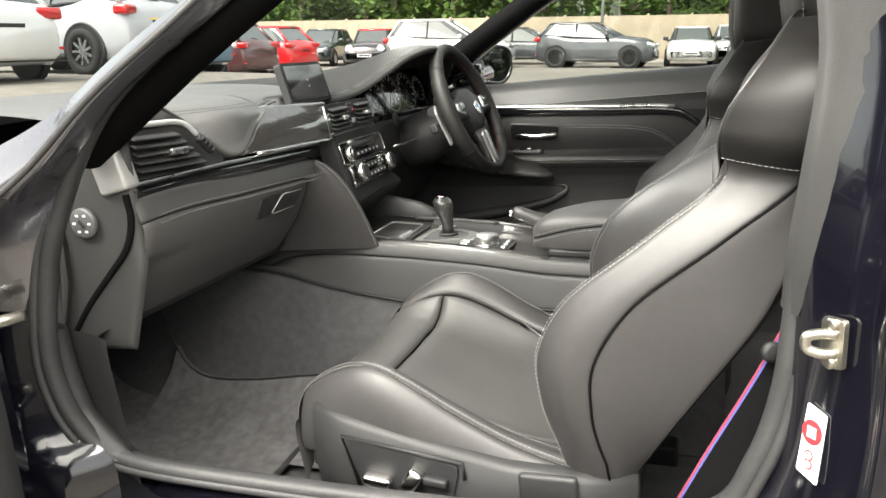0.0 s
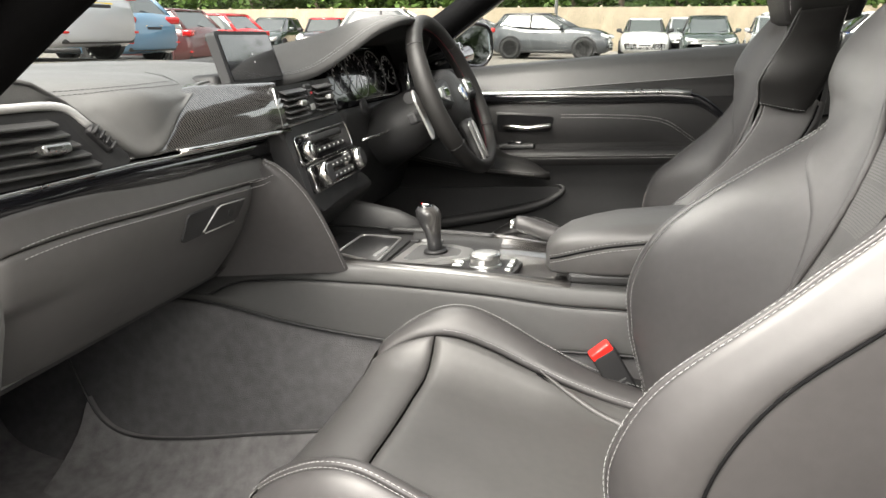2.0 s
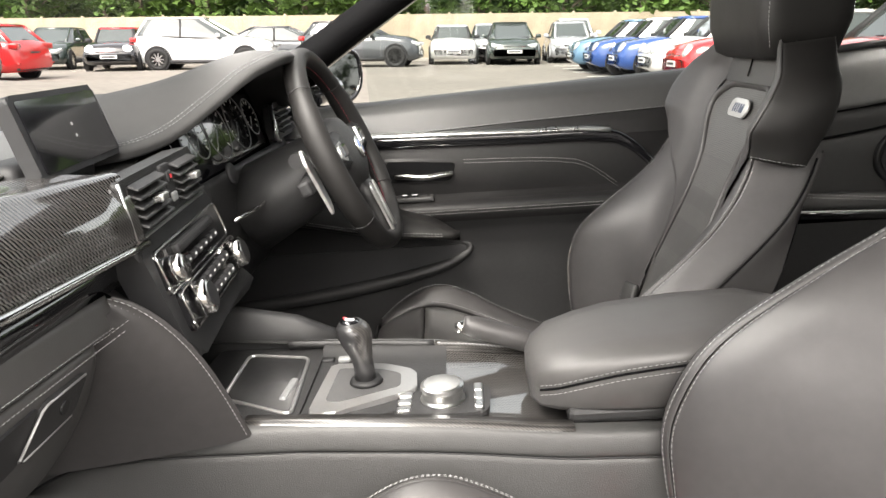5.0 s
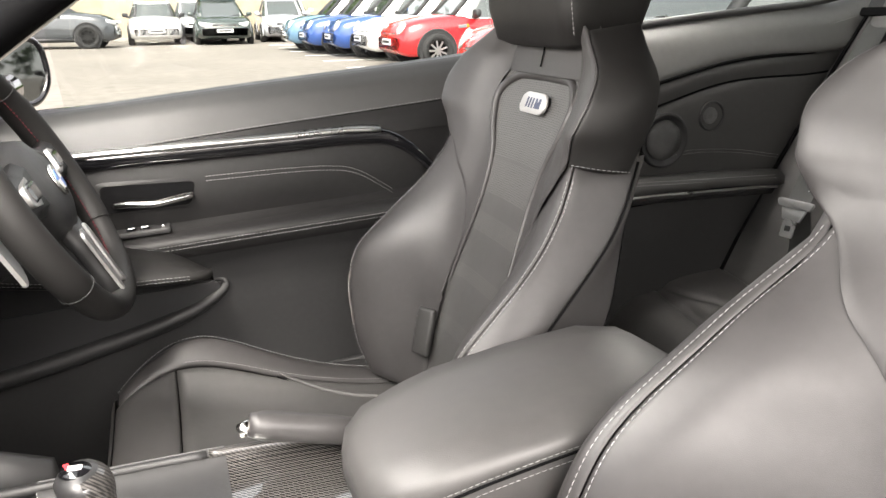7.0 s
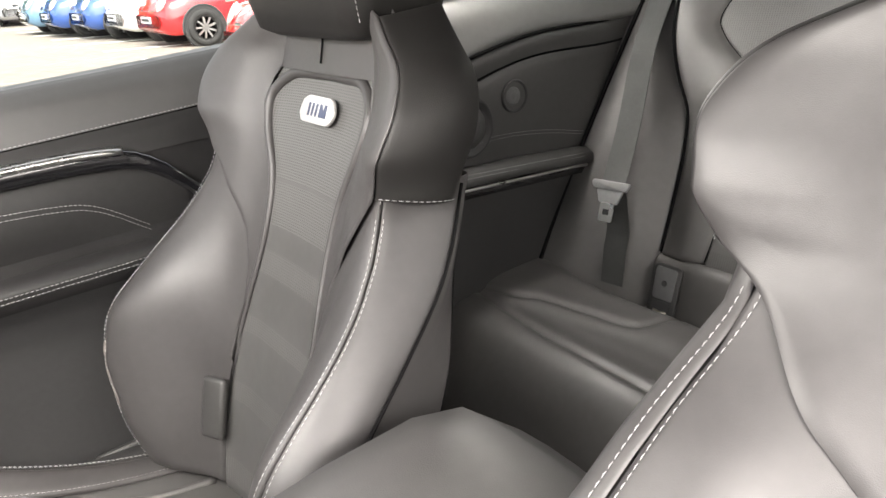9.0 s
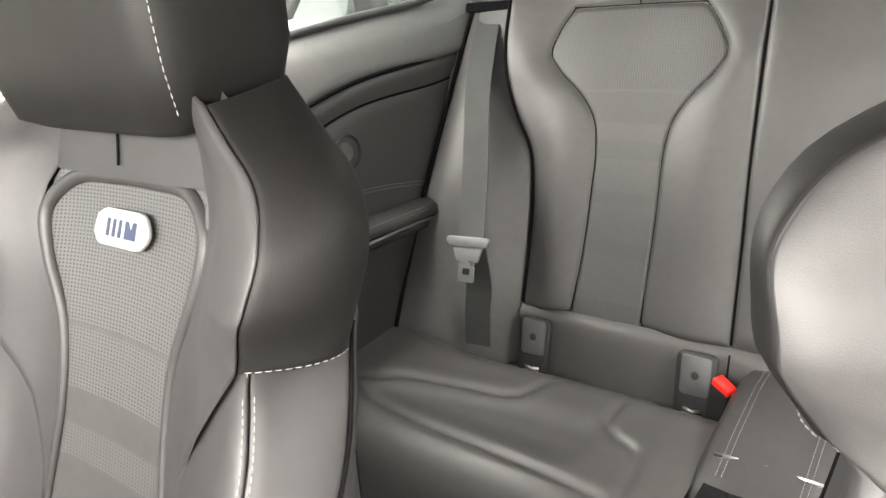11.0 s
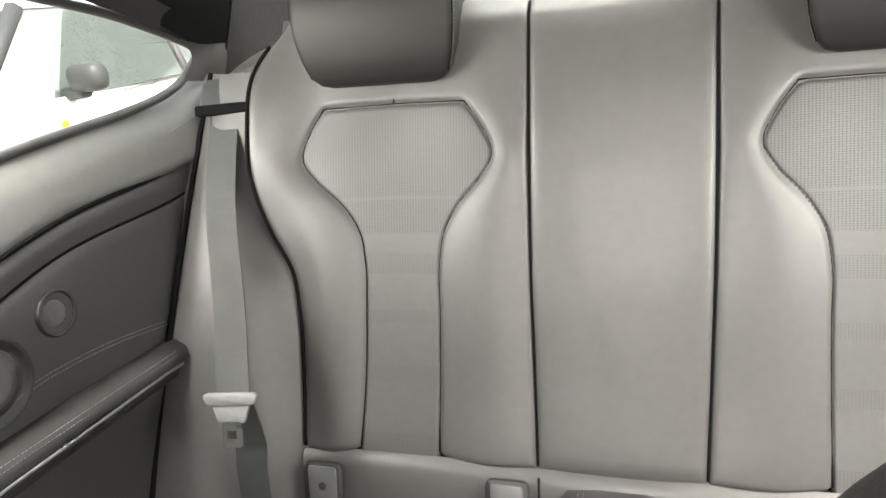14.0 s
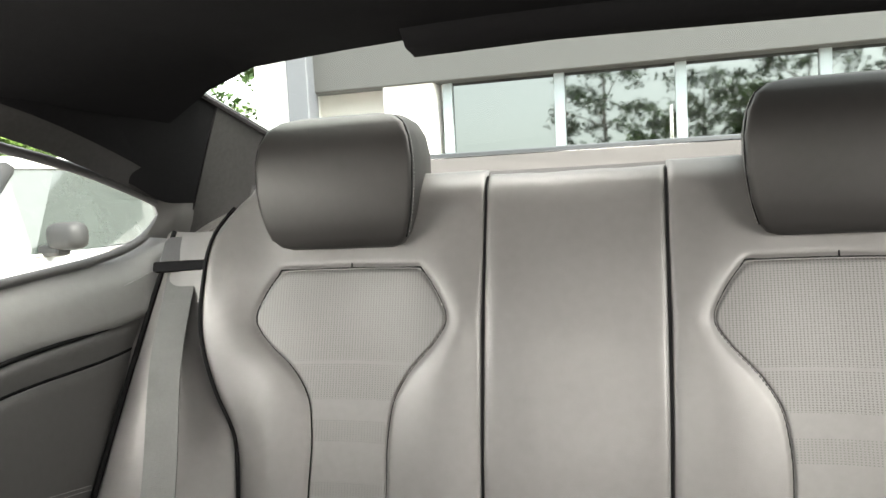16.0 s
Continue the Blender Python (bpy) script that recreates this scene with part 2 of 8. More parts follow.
STRIPE_B = mat("dark_blue_belt_edge", (0.06, 0.07, 0.26), 0.8, var=0.2, scale=80)
BLUEPRINT = mat("blue_enamel", (0.03, 0.12, 0.4), 0.3, var=0.05, coat=0.5)


# ---------------------------------------------------------------- shape helpers
def V(*a):
    return np.array(a, float)


def mesh(name, verts, faces, material, parent=None, label="", smooth=True):
    me = bpy.data.meshes.new(name)
    me.from_pydata([tuple(map(float, v)) for v in verts], [], faces)
    if smooth:
        me.polygons.foreach_set("use_smooth", [True] * len(me.polygons))
    me.materials.append(material)
    me.update()
    ob = new(name, me)
    if parent:
        ob.parent = parent
    if label:
        ob["label"] = label
    return ob


def part(name, bm, material, parent=None, label="", smooth=False):
    me = bpy.data.meshes.new(name)
    bmesh.ops.recalc_face_normals(bm, faces=bm.faces)
    if smooth:
        for f in bm.faces:
            f.smooth = True
    bm.to_mesh(me)
    bm.free()
    me.materials.append(material)
    ob = new(name, me)
    if parent:
        ob.parent = parent
    if label:
        ob["label"] = label
    return ob


def thing(name, label, category, group="", kind="", at=(0, 0, 0)):
    ob = new(name)
    ob.location = at
    return tagged(ob, label, category, group, kind)


def curve(pts, n):
    """Catmull-Rom through pts, n points even by index."""
    p = np.array(pts, float)
    if len(p) == 2:
        k = np.linspace(0, 1, n)[:, None]
        return p[0] * (1 - k) + p[1] * k
    q = np.vstack([2 * p[0] - p[1], p, 2 * p[-1] - p[-2]])
    t = np.linspace(0, len(p) - 1, n)
    i = np.minimum(t.astype(int), len(p) - 2)
    f = (t - i)[:, None]
    a, b, c, d = q[i], q[i + 1], q[i + 2], q[i + 3]
    return 0.5 * (2 * b + (c - a) * f + (2 * a - 5 * b + 4 * c - d) * f ** 2 + (3 * b - a - 3 * c + d) * f ** 3)


def even(pts, step):
    """A polyline cut into even steps."""
    p = np.array(pts, float)
    d = np.concatenate([[0], np.cumsum(np.linalg.norm(np.diff(p, axis=0), axis=1))])
    n = max(2, int(d[-1] / step) + 1)
    s = np.linspace(0, d[-1], n)
    return np.stack([np.interp(s, d, p[:, k]) for k in range(3)], 1)


def grid_faces(nu, nv, closed=False, off=0):
    out = []
    for j in range(nv - 1):
        for i in range(nu if closed else nu - 1):
            a, b = j * nu + i, j * nu + (i + 1) % nu
            out.append((off + a, off + b, off + b + nu, off + a + nu))
    return out


def loft(name, rings, material, parent=None, label="", closed=True, caps=True, smooth=True):
    nu, nv = len(rings[0]), len(rings)
    verts = [v for r in rings for v in r]
    faces = grid_faces(nu, nv, closed)
    if closed and caps:
        faces += [tuple(range(nu))[::-1], tuple(range((nv - 1) * nu, nv * nu))]
    ob = mesh(name, verts, faces, material, parent, label, smooth)
    bm = bmesh.new()
    bm.from_mesh(ob.data)
    bmesh.ops.recalc_face_normals(bm, faces=bm.faces)
    bm.to_mesh(ob.data)
    bm.free()
    return ob


def frames(p):
    t = np.gradient(p, axis=0)
    t /= np.linalg.norm(t, axis=1)[:, None] + 1e-12
    ref = V(0, 0, 1) if abs(t[0][2]) < 0.9 else V(0, 1, 0)
    out = []
    for k in t:
        a = np.cross(ref, k)
        a /= np.linalg.norm(a) + 1e-12
        b = np.cross(k, a)
        ref = b
        out.append((a, b))
    return out


def tube(name, pts, r, material, parent=None, label="", seg=10, closed=False, flat=1.0):
    p = np.array(pts, float)
    fr = frames(p)
    rr = np.broadcast_to(np.array(r, float), (len(p),))
    ang = np.linspace(0, 2 * math.pi, seg, endpoint=False)
    rings = [[q + k * (math.cos(x) * a + flat * math.sin(x) * b) for x in ang] for q, k, (a, b) in zip(p, rr, fr)]
    if closed:
        rings.append(rings[0])
    return loft(name, rings, material, parent, label, True, not closed)


def rbox(size, bevel=0.003, seg=2, m=None, taper=None):
    bm = bmesh.new()
    bmesh.ops.create_cube(bm, size=1)
    for v in bm.verts:
        v.co = Vector((v.co.x * size[0], v.co.y * size[1], v.co.z * size[2]))
        if taper and v.co.z > 0:
            v.co.x *= taper[0]
            v.co.y *= taper[1]
    if bevel:
        bmesh.ops.bevel(bm, geom=bm.edges, offset=bevel, segments=seg, affect="EDGES", profile=0.5)
    if m is not None:
        bm.transform(m)
    return bm


def lathe(prof, seg=32, m=None):
    """Turned form: (radius, height) pairs about z."""
    bm = bmesh.new()
    rows = []
    for r, h in prof:
        rows.append([bm.verts.new((r * math.cos(a), r * math.sin(a), h)) for a in np.linspace(0, 2 * math.pi, seg, endpoint=False)])
    for a, b in zip(rows, rows[1:]):
        for i in range(seg):
            bm.faces.new((a[i], a[(i + 1) % seg], b[(i + 1) % seg], b[i]))
    bm.faces.new(rows[0][::-1])
    bm.faces.new(rows[-1])
    if m is not None:
        bm.transform(m)
    return bm


def slab(poly, depth, m=None, bevel=0.0, seg=2):
    """A flat outline in local x, y given depth along local z, edges rounded."""
    bm = bmesh.new()
    lo = [bm.verts.new((x, y, 0)) for x, y in poly]
    hi = [bm.verts.new((x, y, depth)) for x, y in poly]
    n = len(poly)
    bm.faces.new(lo[::-1])
    top = bm.faces.new(hi)
    for i in range(n):
        bm.faces.new((lo[i], lo[(i + 1) % n], hi[(i + 1) % n], hi[i]))
    if bevel:
        bmesh.ops.bevel(bm, geom=list(top.edges), offset=bevel, segments=seg, affect="EDGES", profile=0.5)
    if m is not None:
        bm.transform(m)
    return bm


def rounded(poly, r, n=4):
    """Corners of an outline rounded by radius r."""
    p = [V(*q) for q in poly]
    out = []
    for i, c in enumerate(p):
        a, b = p[i - 1], p[(i + 1) % len(p)]
        la, lb = np.linalg.norm(a - c), np.linalg.norm(b - c)
        k = min(r, la * 0.45, lb * 0.45)
        s, e = c + (a - c) / la * k, c + (b - c) / lb * k
        for t in np.linspace(0, 1, n + 1):
            out.append(tuple((1 - t) ** 2 * s + 2 * t * (1 - t) * c + t * t * e))
    return out


def basis(origin, xa, ya):
    """A frame with local x, y along xa, ya (made square) and z out of them."""
    x = Vector(xa).normalized()
    z = x.cross(Vector(ya)).normalized()
    y = z.cross(x)
    return Matrix(((x.x, y.x, z.x, origin[0]), (x.y, y.y, z.y, origin[1]), (x.z, y.z, z.z, origin[2]), (0, 0, 0, 1)))


EDGE = np.array([0, 0.015, 0.04, 0.08, 0.14])


def steps(n):
    return np.concatenate([EDGE, np.linspace(0.2, 0.8, n), 1 - EDGE[::-1]])


def fine_steps(n):
    return np.unique(np.round(np.concatenate([[0, 0.004, 0.01, 0.018], np.linspace(0.03, 0.97, n), [0.982, 0.99, 0.996, 1]]), 5))


def panel(name, f, lo, hi, v0, v1, material, parent=None, label="", nu=8, nv=16, tuck=0.008, edge=0.012, puff=0.0, out=(0, 0, 1), ends=(True, True), wrinkle=0.0, fine=False):
    """An upholstered piece of the surface f(u, v), with its rims tucked in and rounded."""
    us, vs = (fine_steps(nu), fine_steps(nv)) if fine else (steps(nu), steps(nv))
    lo_ = lo if callable(lo) else (lambda v: lo)
    hi_ = hi if callable(hi) else (lambda v: hi)
    v0_ = v0 if callable(v0) else (lambda s: v0)
    v1_ = v1 if callable(v1) else (lambda s: v1)
    P = np.zeros((len(vs), len(us), 3))
    for j, b in enumerate(vs):
        for i, a in enumerate(us):
            vm = v0_(a) * (1 - b) + v1_(a) * b
            P[j, i] = f(lo_(vm) * (1 - a) + hi_(vm) * a, vm)
    du, dv = np.gradient(P, us, axis=1), np.gradient(P, vs, axis=0)
    N = np.cross(du, dv)
    N /= np.linalg.norm(N, axis=2)[..., None] + 1e-12
    if np.sum(N.reshape(-1, 3) @ np.array(out, float)) < 0:
        N, flip = -N, True
    else:
        flip = False
    w = np.linalg.norm(np.diff(P, axis=1), axis=2).sum(1)[:, None]
    h = np.linalg.norm(np.diff(P, axis=0), axis=2).sum(0)[None, :]
    d = np.minimum(us, 1 - us)[None, :] * w
    ve = np.full(len(vs), 9.0)
    if ends[0]:
        ve = np.minimum(ve, vs)
    if ends[1]:
        ve = np.minimum(ve, 1 - vs)
    d = np.minimum(d, ve[:, None] * h)
    k = np.clip(d / edge, 0, 1)
    lift = -tuck * (1 - np.sqrt(np.clip(1 - (1 - k) ** 2, 0, 1)))
    lift = lift + puff * np.clip(d / 0.05, 0, 1) ** 0.7
    if wrinkle:
        for j in range(len(vs)):
            for i in range(len(us)):
                q = P[j, i]
                lift[j, i] += wrinkle * noise.noise(Vector((q[0] * 14, q[1] * 26, q[2] * 14)))
    P = P + N * lift[..., None]
    fs = grid_faces(len(us), len(vs))
    if flip:
        fs = [t[::-1] for t in fs]
    return mesh(name, P.reshape(-1, 3), fs, material, parent, label)


def sew(name, pts, material, parent=None, length=0.0040, gap=0.0016, r=0.00043, normal=(0, 0, 1), label=""):
    """A row of single stitches along a line: one small thread bar each."""
    p = even(pts, length + gap)
    verts, faces = [], []
    n0 = V(*normal)
    for a, b in zip(p, p[1:]):
        t = (b - a) / (np.linalg.norm(b - a) + 1e-9)
        s = np.cross(t, n0)
        s /= np.linalg.norm(s) + 1e-9
        n = np.cross(s, t)
        e, m = a + t * length, (a + t * length * 0.5) + n * r * 0.6
        k = len(verts)
        for c, w in ((a, 0.5), (m, 1.0), (e, 0.5)):
            verts += [c + s * r * w, c + n * r * w, c - s * r * w, c - n * r * w]
        for q in (0, 4):
            for i in range(4):
                faces.append((k + q + i, k + q + (i + 1) % 4, k + q + 4 + (i + 1) % 4, k + q + 4 + i))
    ob = mesh(name, verts, faces, material, parent, label)
    return tagged(ob, kind="stuff")


def table(xs, ys):
    """A smooth function through given values."""
    xs, ys = np.array(xs, float), np.array(ys, float)

    def f(x):
        x = min(max(x, xs[0]), xs[-1])
        i = min(int(np.searchsorted(xs, x, "right")) - 1, len(xs) - 2)
        i = max(i, 0)
        t = (x - xs[i]) / (xs[i + 1] - xs[i])
        m = np.gradient(ys, xs)
        h = xs[i + 1] - xs[i]
        return float((2 * t ** 3 - 3 * t ** 2 + 1) * ys[i] + (t ** 3 - 2 * t ** 2 + t) * h * m[i] + (-2 * t ** 3 + 3 * t ** 2) * ys[i + 1] + (t ** 3 - t ** 2) * h * m[i + 1])

    return f


# ---------------------------------------------------------------- front seats
# how far each seat leans back above its hinge, and how full its bolsters are
LEAN_BACK, FULL, SUNK, WAIST = [0.0], [lambda z: 0.0], [0.0], [lambda z: 0.0]
_xc0 = table([0.48, 0.54, 0.64, 0.74, 0.84, 0.90, 0.94, 0.99, 1.05], [0.415, 0.430, 0.462, 0.500, 0.540, 0.565, 0.583, 0.600, 0.614])
_bf = table([0.48, 0.56, 0.66, 0.74, 0.82, 0.87, 0.90, 0.93, 0.96, 1.00, 1.05], [0.055, 0.095, 0.118, 0.100, 0.060, 0.044, 0.046, 0.054, 0.052, 0.038, 0.014])
_cy = table([0.48, 0.56, 0.66, 0.72, 0.775, 0.83, 0.88, 0.93, 0.97, 1.00, 1.02, 1.04, 1.09], [0.185, 0.205, 0.222, 0.228, 0.232, 0.220, 0.202, 0.206, 0.210, 0.190, 0.156, 0.124, 0.116])
_wo = table([0.48, 0.56, 0.66, 0.74, 0.82, 0.88, 0.93, 0.97, 1.00, 1.02, 1.04, 1.09], [0.215, 0.242, 0.258, 0.255, 0.238, 0.214, 0.217, 0.221, 0.202, 0.168, 0.134, 0.124])
_si = table([0.48, 0.60, 0.72, 0.80, 0.86, 0.91, 0.96, 0.985], [0.36, 0.33, 0.28, 0.26, 0.32, 0.44, 0.43, 0.36])


def _xc(z):
    return _xc0(z) + LEAN_BACK[0] * max(0.0, z - 0.62)


def seat_back(s, z):
    k, a = (1 if s >= 0 else -1), abs(s)
    b = _bf(z) + FULL[0](z)
    wide = 1 + 2.3 * LEAN_BACK[0] * min(1.0, max(0.0, (z - 0.88) / 0.04))
    if k > 0 and LEAN_BACK[0]:
        ramp = min(1.0, max(0.0, (z - 0.80) / 0.10))
        b, wide = b - 0.034 * ramp, wide + 0.12 * ramp
    foot = min(1.0, max(0.0, (0.74 - z) / 0.22))
    cy, wo = _cy(z) * wide - WAIST[0](z), _wo(z) * wide - WAIST[0](z)
    prof = curve([(0, 0.004), (cy * 0.34, 0.0), (cy * 0.58, -b * 0.28), (cy * 0.82, -b * 0.8), (cy, -b), (wo - 0.004, -b + 0.03), (wo, -b + 0.085 - 0.02 * foot), (wo - 0.016, 0.058 - 0.052 * foot)], 29)
    q = min(a, 1.75) * 16
    i = min(int(q), 27)
    y, x = prof[i] * (1 - (q - i)) + prof[i + 1] * (q - i)
    return V(_xc(z) + x, k * y, z)


_cz = table([-0.06, -0.045, -0.02, 0.02, 0.06, 0.12, 0.18, 0.28, 0.36, 0.44], [0.545, 0.567, 0.584, 0.590, 0.582, 0.560, 0.542, 0.520, 0.508, 0.502])
_ez = table([-0.06, -0.045, -0.02, 0.02, 0.06, 0.10, 0.14, 0.20, 0.28, 0.36, 0.44], [0.560, 0.580, 0.604, 0.632, 0.648, 0.648, 0.632, 0.598, 0.560, 0.535, 0.520])
_ey = table([-0.06, -0.03, 0.02, 0.1, 0.25, 0.44], [0.175, 0.182, 0.195, 0.205, 0.205, 0.20])


def seat_cushion(s, x):
    k, a = (1 if s >= 0 else -1), abs(s)
    cz, ez, ey = _cz(x) - SUNK[0] * 0.8, _ez(x) - SUNK[0], _ey(x)
    prof = curve([(0, cz - 0.004), (ey * 0.35, cz - 0.002), (ey * 0.66, cz + 0.002), (ey * 0.84, cz + (ez - cz) * 0.62), (ey, ez), (ey + 0.026, ez - 0.016), (ey + 0.036, ez - 0.06), (ey + 0.03, 0.50)], 29)
    q = min(a, 1.75) * 16
    i = min(int(q), 27)
    y, z = prof[i] * (1 - (q - i)) + prof[i + 1] * (q - i)
    return V(x, k * y, z)


_ry = table([0.86, 0.90, 0.95, 0.99, 1.02, 1.04, 1.07], [0.206, 0.212, 0.216, 0.196, 0.155, 0.128, 0.112])


def shoulder_flank(a, z, k):
    """From the wing's front rim back to the shell."""
    f, r = seat_back(float(k), z) * V(1, k, 1), V(_xc(z) + 0.032 + 0.25 * max(0, z - 1.0), _ry(z) + 0.86 * LEAN_BACK[0] * min(1, max(0, (1.05 - z) / 0.04)) * min(1, max(0, (z - 0.86) / 0.05)), z)
    p = (f + V(-0.0065, 0.001, 0)) * (1 - a) + r * a
    p[1] += 0.016 * max(0.0, math.sin(math.pi * min(1, a))) ** 0.8 * min(1, max(0, (1.05 - z) / 0.05))
    if a > 1:
        p = r + V(0.03, -0.07, 0) * (a - 1)
    return p * V(1, k, 1)


def front_seat(label, lean, full, sunk=0.0, waist=lambda z: 0.0, inner=1.038):
    LEAN_BACK[0], FULL[0], SUNK[0], WAIST[0] = lean, full, sunk, waist
    seat = thing("sports_seat", label, "car seat", "front seats")
    up = (-0.4, 0, 1)
    # cushion
    panel("cushion_front", seat_cushion, -0.74, 0.74, -0.036, 0.056, LEATHER_GREY, seat, nu=10, nv=10, out=up, tuck=0.007)
    panel("cushion_insert", seat_cushion, -0.74, 0.74, 0.058, 0.44, PERF_FLAT, seat, "perforated leather seat insert", nu=10, nv=14, out=up, tuck=0.009, puff=0.004, wrinkle=0.002)
    rings = []
    for k in np.linspace(0, 1, 7):
        a = math.pi / 2 * k
        rings.append([V(*seat_cushion(s, -0.035)) + V(-0.014 * math.sin(a) + 0.03 * max(0, k - 0.4), 0, -0.004 - 0.02 * (1 - math.cos(a)) - 0.09 * k * k) for s in np.linspace(-1.35, 1.35, 30)])
    loft("cushion_lip", rings, LEATHER_GREY, seat, closed=False)
    for k in (-1, 1):
        panel("cushion_bolster", seat_cushion, 0.745 * k, 1.08 * k, -0.034, 0.44, LEATHER, seat, nu=8, nv=22, out=up, tuck=0.007, puff=0.002, wrinkle=0.0012)
        panel("cushion_side", seat_cushion, 1.085 * k, 1.72 * k, -0.034, 0.44, LEATHER, seat, nu=6, nv=18, out=(0, k, 0.4), tuck=0.005)
        for d in (-0.012, 0.012):
            sew("stitching", [seat_cushion((1.083 + d * 2.2) * k, x) + V(0, 0.0012 * k, 0.0016) for x in np.linspace(-0.03, 0.41, 60)], THREAD, seat, normal=(0, 0.5 * k, 0.8))
        sew("stitching", [seat_cushion(0.77 * k, x) + V(0, 0, 0.0012) for x in np.linspace(0.07, 0.40, 40)], THREAD, seat, normal=(0, -0.3 * k, 1))
    for k in (-1, 1):
        crease = [seat_cushion(k * q, x) + V(0, 0, 0.0035) for q, x in ((0.74, 0.205), (0.66, 0.245), (0.56, 0.290), (0.48, 0.345), (0.44, 0.41))]
        tube("cushion_fold", curve(crease, 30), np.interp(np.linspace(0, 1, 30), [0, 0.3, 1], [0.001, 0.0045, 0.006]), LEATHER_GREY, seat, "soft fold at the back of the cushion", seg=10)
        tube("seam", curve([q + V(-0.004, -0.002 * k, -0.0035) for q in crease], 30), 0.0014, LINER, seat, seg=6)
    # backrest
    fwd = (-1, 0, 0.3)
    panel("back_insert", seat_back, lambda z: -_si(z), lambda z: _si(z), 0.485, 0.985, PERF_FRONT, seat, "perforated leather back insert", nu=8, nv=26, out=fwd, tuck=0.004, edge=0.008)
    panel("back_core", lambda u, z: seat_back(u, z) + V(0.009, 0, 0), -1.0, 1.0, 0.49, 1.03, LEATHER, seat, nu=12, nv=22, out=fwd)
    low = lambda a: 0.61 + 0.286 * max(0.0, a) ** 0.30
    for k in (-1, 1):
        seam = inner if k > 0 else 1.038
        gap = 0.003 if seam > 1 else 0.0
        panel("back_bolster", seat_back, (lambda z, k=k: k * (_si(z) + 0.01)), k * (seam - gap), 0.49, (lambda a: low(a) + 0.05), LEATHER, seat, nu=14, nv=30, out=fwd, tuck=0.006, edge=0.009, wrinkle=0.0018)
        sd = lambda z: 1.47
        panel("bolster_side", seat_back, (seam + gap) * k, (lambda z, k=k: k * sd(z)), 0.505, 0.899, LEATHER, seat, nu=10, nv=20, out=(0.1, k, 0), tuck=0.0015, edge=0.004)
        panel("shell_side", lambda s, z, k=k: seat_back(s, z) + V(0, -0.0008 * k, 0), (lambda z, k=k: k * min(1.70, sd(z) - 0.006)), 1.75 * k, 0.50, 0.896, LEATHER, seat, "leather side of the backrest", nu=5, nv=18, out=(0.1, k, 0), tuck=0.0015, edge=0.004)
        panel("shoulder_wing", lambda s, z: seat_back(s, z) + V(-0.006 * min(1, max(0, (abs(s) - 0.43) / 0.2)) - 0.0015, 0, 0), (lambda z, k=k: k * (_si(z) - 0.012)), k * 1.01, low, lambda a: 1.05 - 0.014 * a ** 2.2, LEATHER, seat, nu=16, nv=30, out=fwd, tuck=0.002, edge=0.006)
        # flank shade comes from the darker leather colour
        panel("shoulder_side", lambda a, z, k=k: shoulder_flank(a, z, k), 0.0, 1.0, lambda a: 0.894 - 0.014 * a, lambda a: 1.036 + 0.004 * a, LEATHER_DEEP_SHADED, seat, nu=10, nv=14, out=(0.1, k, 0), tuck=0.002, edge=0.006, wrinkle=0.0014)
        panel("shoulder_back", lambda a, z, k=k: shoulder_flank(a, z, k), 1.0, 1.4, 0.885, 1.0, LEATHER_DEEP_SHADED, seat, nu=6, nv=14, out=(0.3, k, 0), tuck=0.006)
        for d in (-0.036, 0.036):
            sew("stitching", [seat_back((seam + d) * k, z) + V(-0.0014, 0.001 * k, 0.0004) for z in np.linspace(0.51, 0.878, 60)], THREAD, seat, normal=(-0.8, 0.5 * k, 0.2))
        sew("stitching", [seat_back(1.03 * k, z) + V(-0.0022, 0.001 * k, 0) for z in np.linspace(0.89, 0.985, 24)], THREAD, seat, normal=(-0.8, 0.5 * k, 0))
        sew("stitching", [shoulder_flank(s, 0.897 - 0.014 * s, k) + V(-0.0005, 0.0012 * k, 0.0) for s in np.linspace(0.03, 0.97, 30)], THREAD, seat, normal=(0, k, 0))
        tube("side_groove", [seat_back(k * 1.472, z) + V(0, 0.0004 * k, 0) for z in np.linspace(0.51, 0.89, 40)], 0.0015, LINER, seat, "dark sewn groove down the side", seg=6)
        # leather flap at the foot of the bolster
        part("back_flap", rbox((0.012, 0.034, 0.075), 0.0055, 3, pose(0.424, 0.091 * k, 0.595, 0, 20, 28 * k)), LEATHER_SIDE, seat, smooth=True)
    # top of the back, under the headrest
    rings = []
    for z in np.linspace(0.975, 1.045, 8):
        rings.append([V(_xc(z) - 0.004 - 0.006 * math.sin(math.pi * a), (2 * a - 1) * min(0.15, _cy(z) - 0.012), z) for a in np.linspace(0, 1, 16)])
    loft("neck_pad", rings, LEATHER, seat, closed=False)
    tube("seam", [V(_xc(z) - 0.0115, 0, z) for z in np.linspace(0.985, 1.03, 6)], 0.0012, LINER, seat, seg=6)
    # plastic back shell
    rings = []
    for z in np.linspace(0.46, 1.02, 16):
        e = seat_back(1.75, max(z, 0.48))
        e[2] = z
        if z > 0.86:
            e[1], e[0] = e[1] * (1 - 1.1 * (z - 0.86)), e[0] - 0.25 * (z - 0.86)
        bulge = 0.03 * math.sin(math.pi * (z - 0.40) / 0.75)
        rings.append([V(e[0] - 0.02 + bulge * (1 - (2 * a - 1) ** 4) + 0.02, e[1] * (1 - 2 * a) * 1.0, z) for a in np.linspace(0, 1, 18)])
    loft("back_shell", rings, DARKPL, seat, "black plastic seat back", closed=False)
    # headrest, one piece with the back
    rings = []
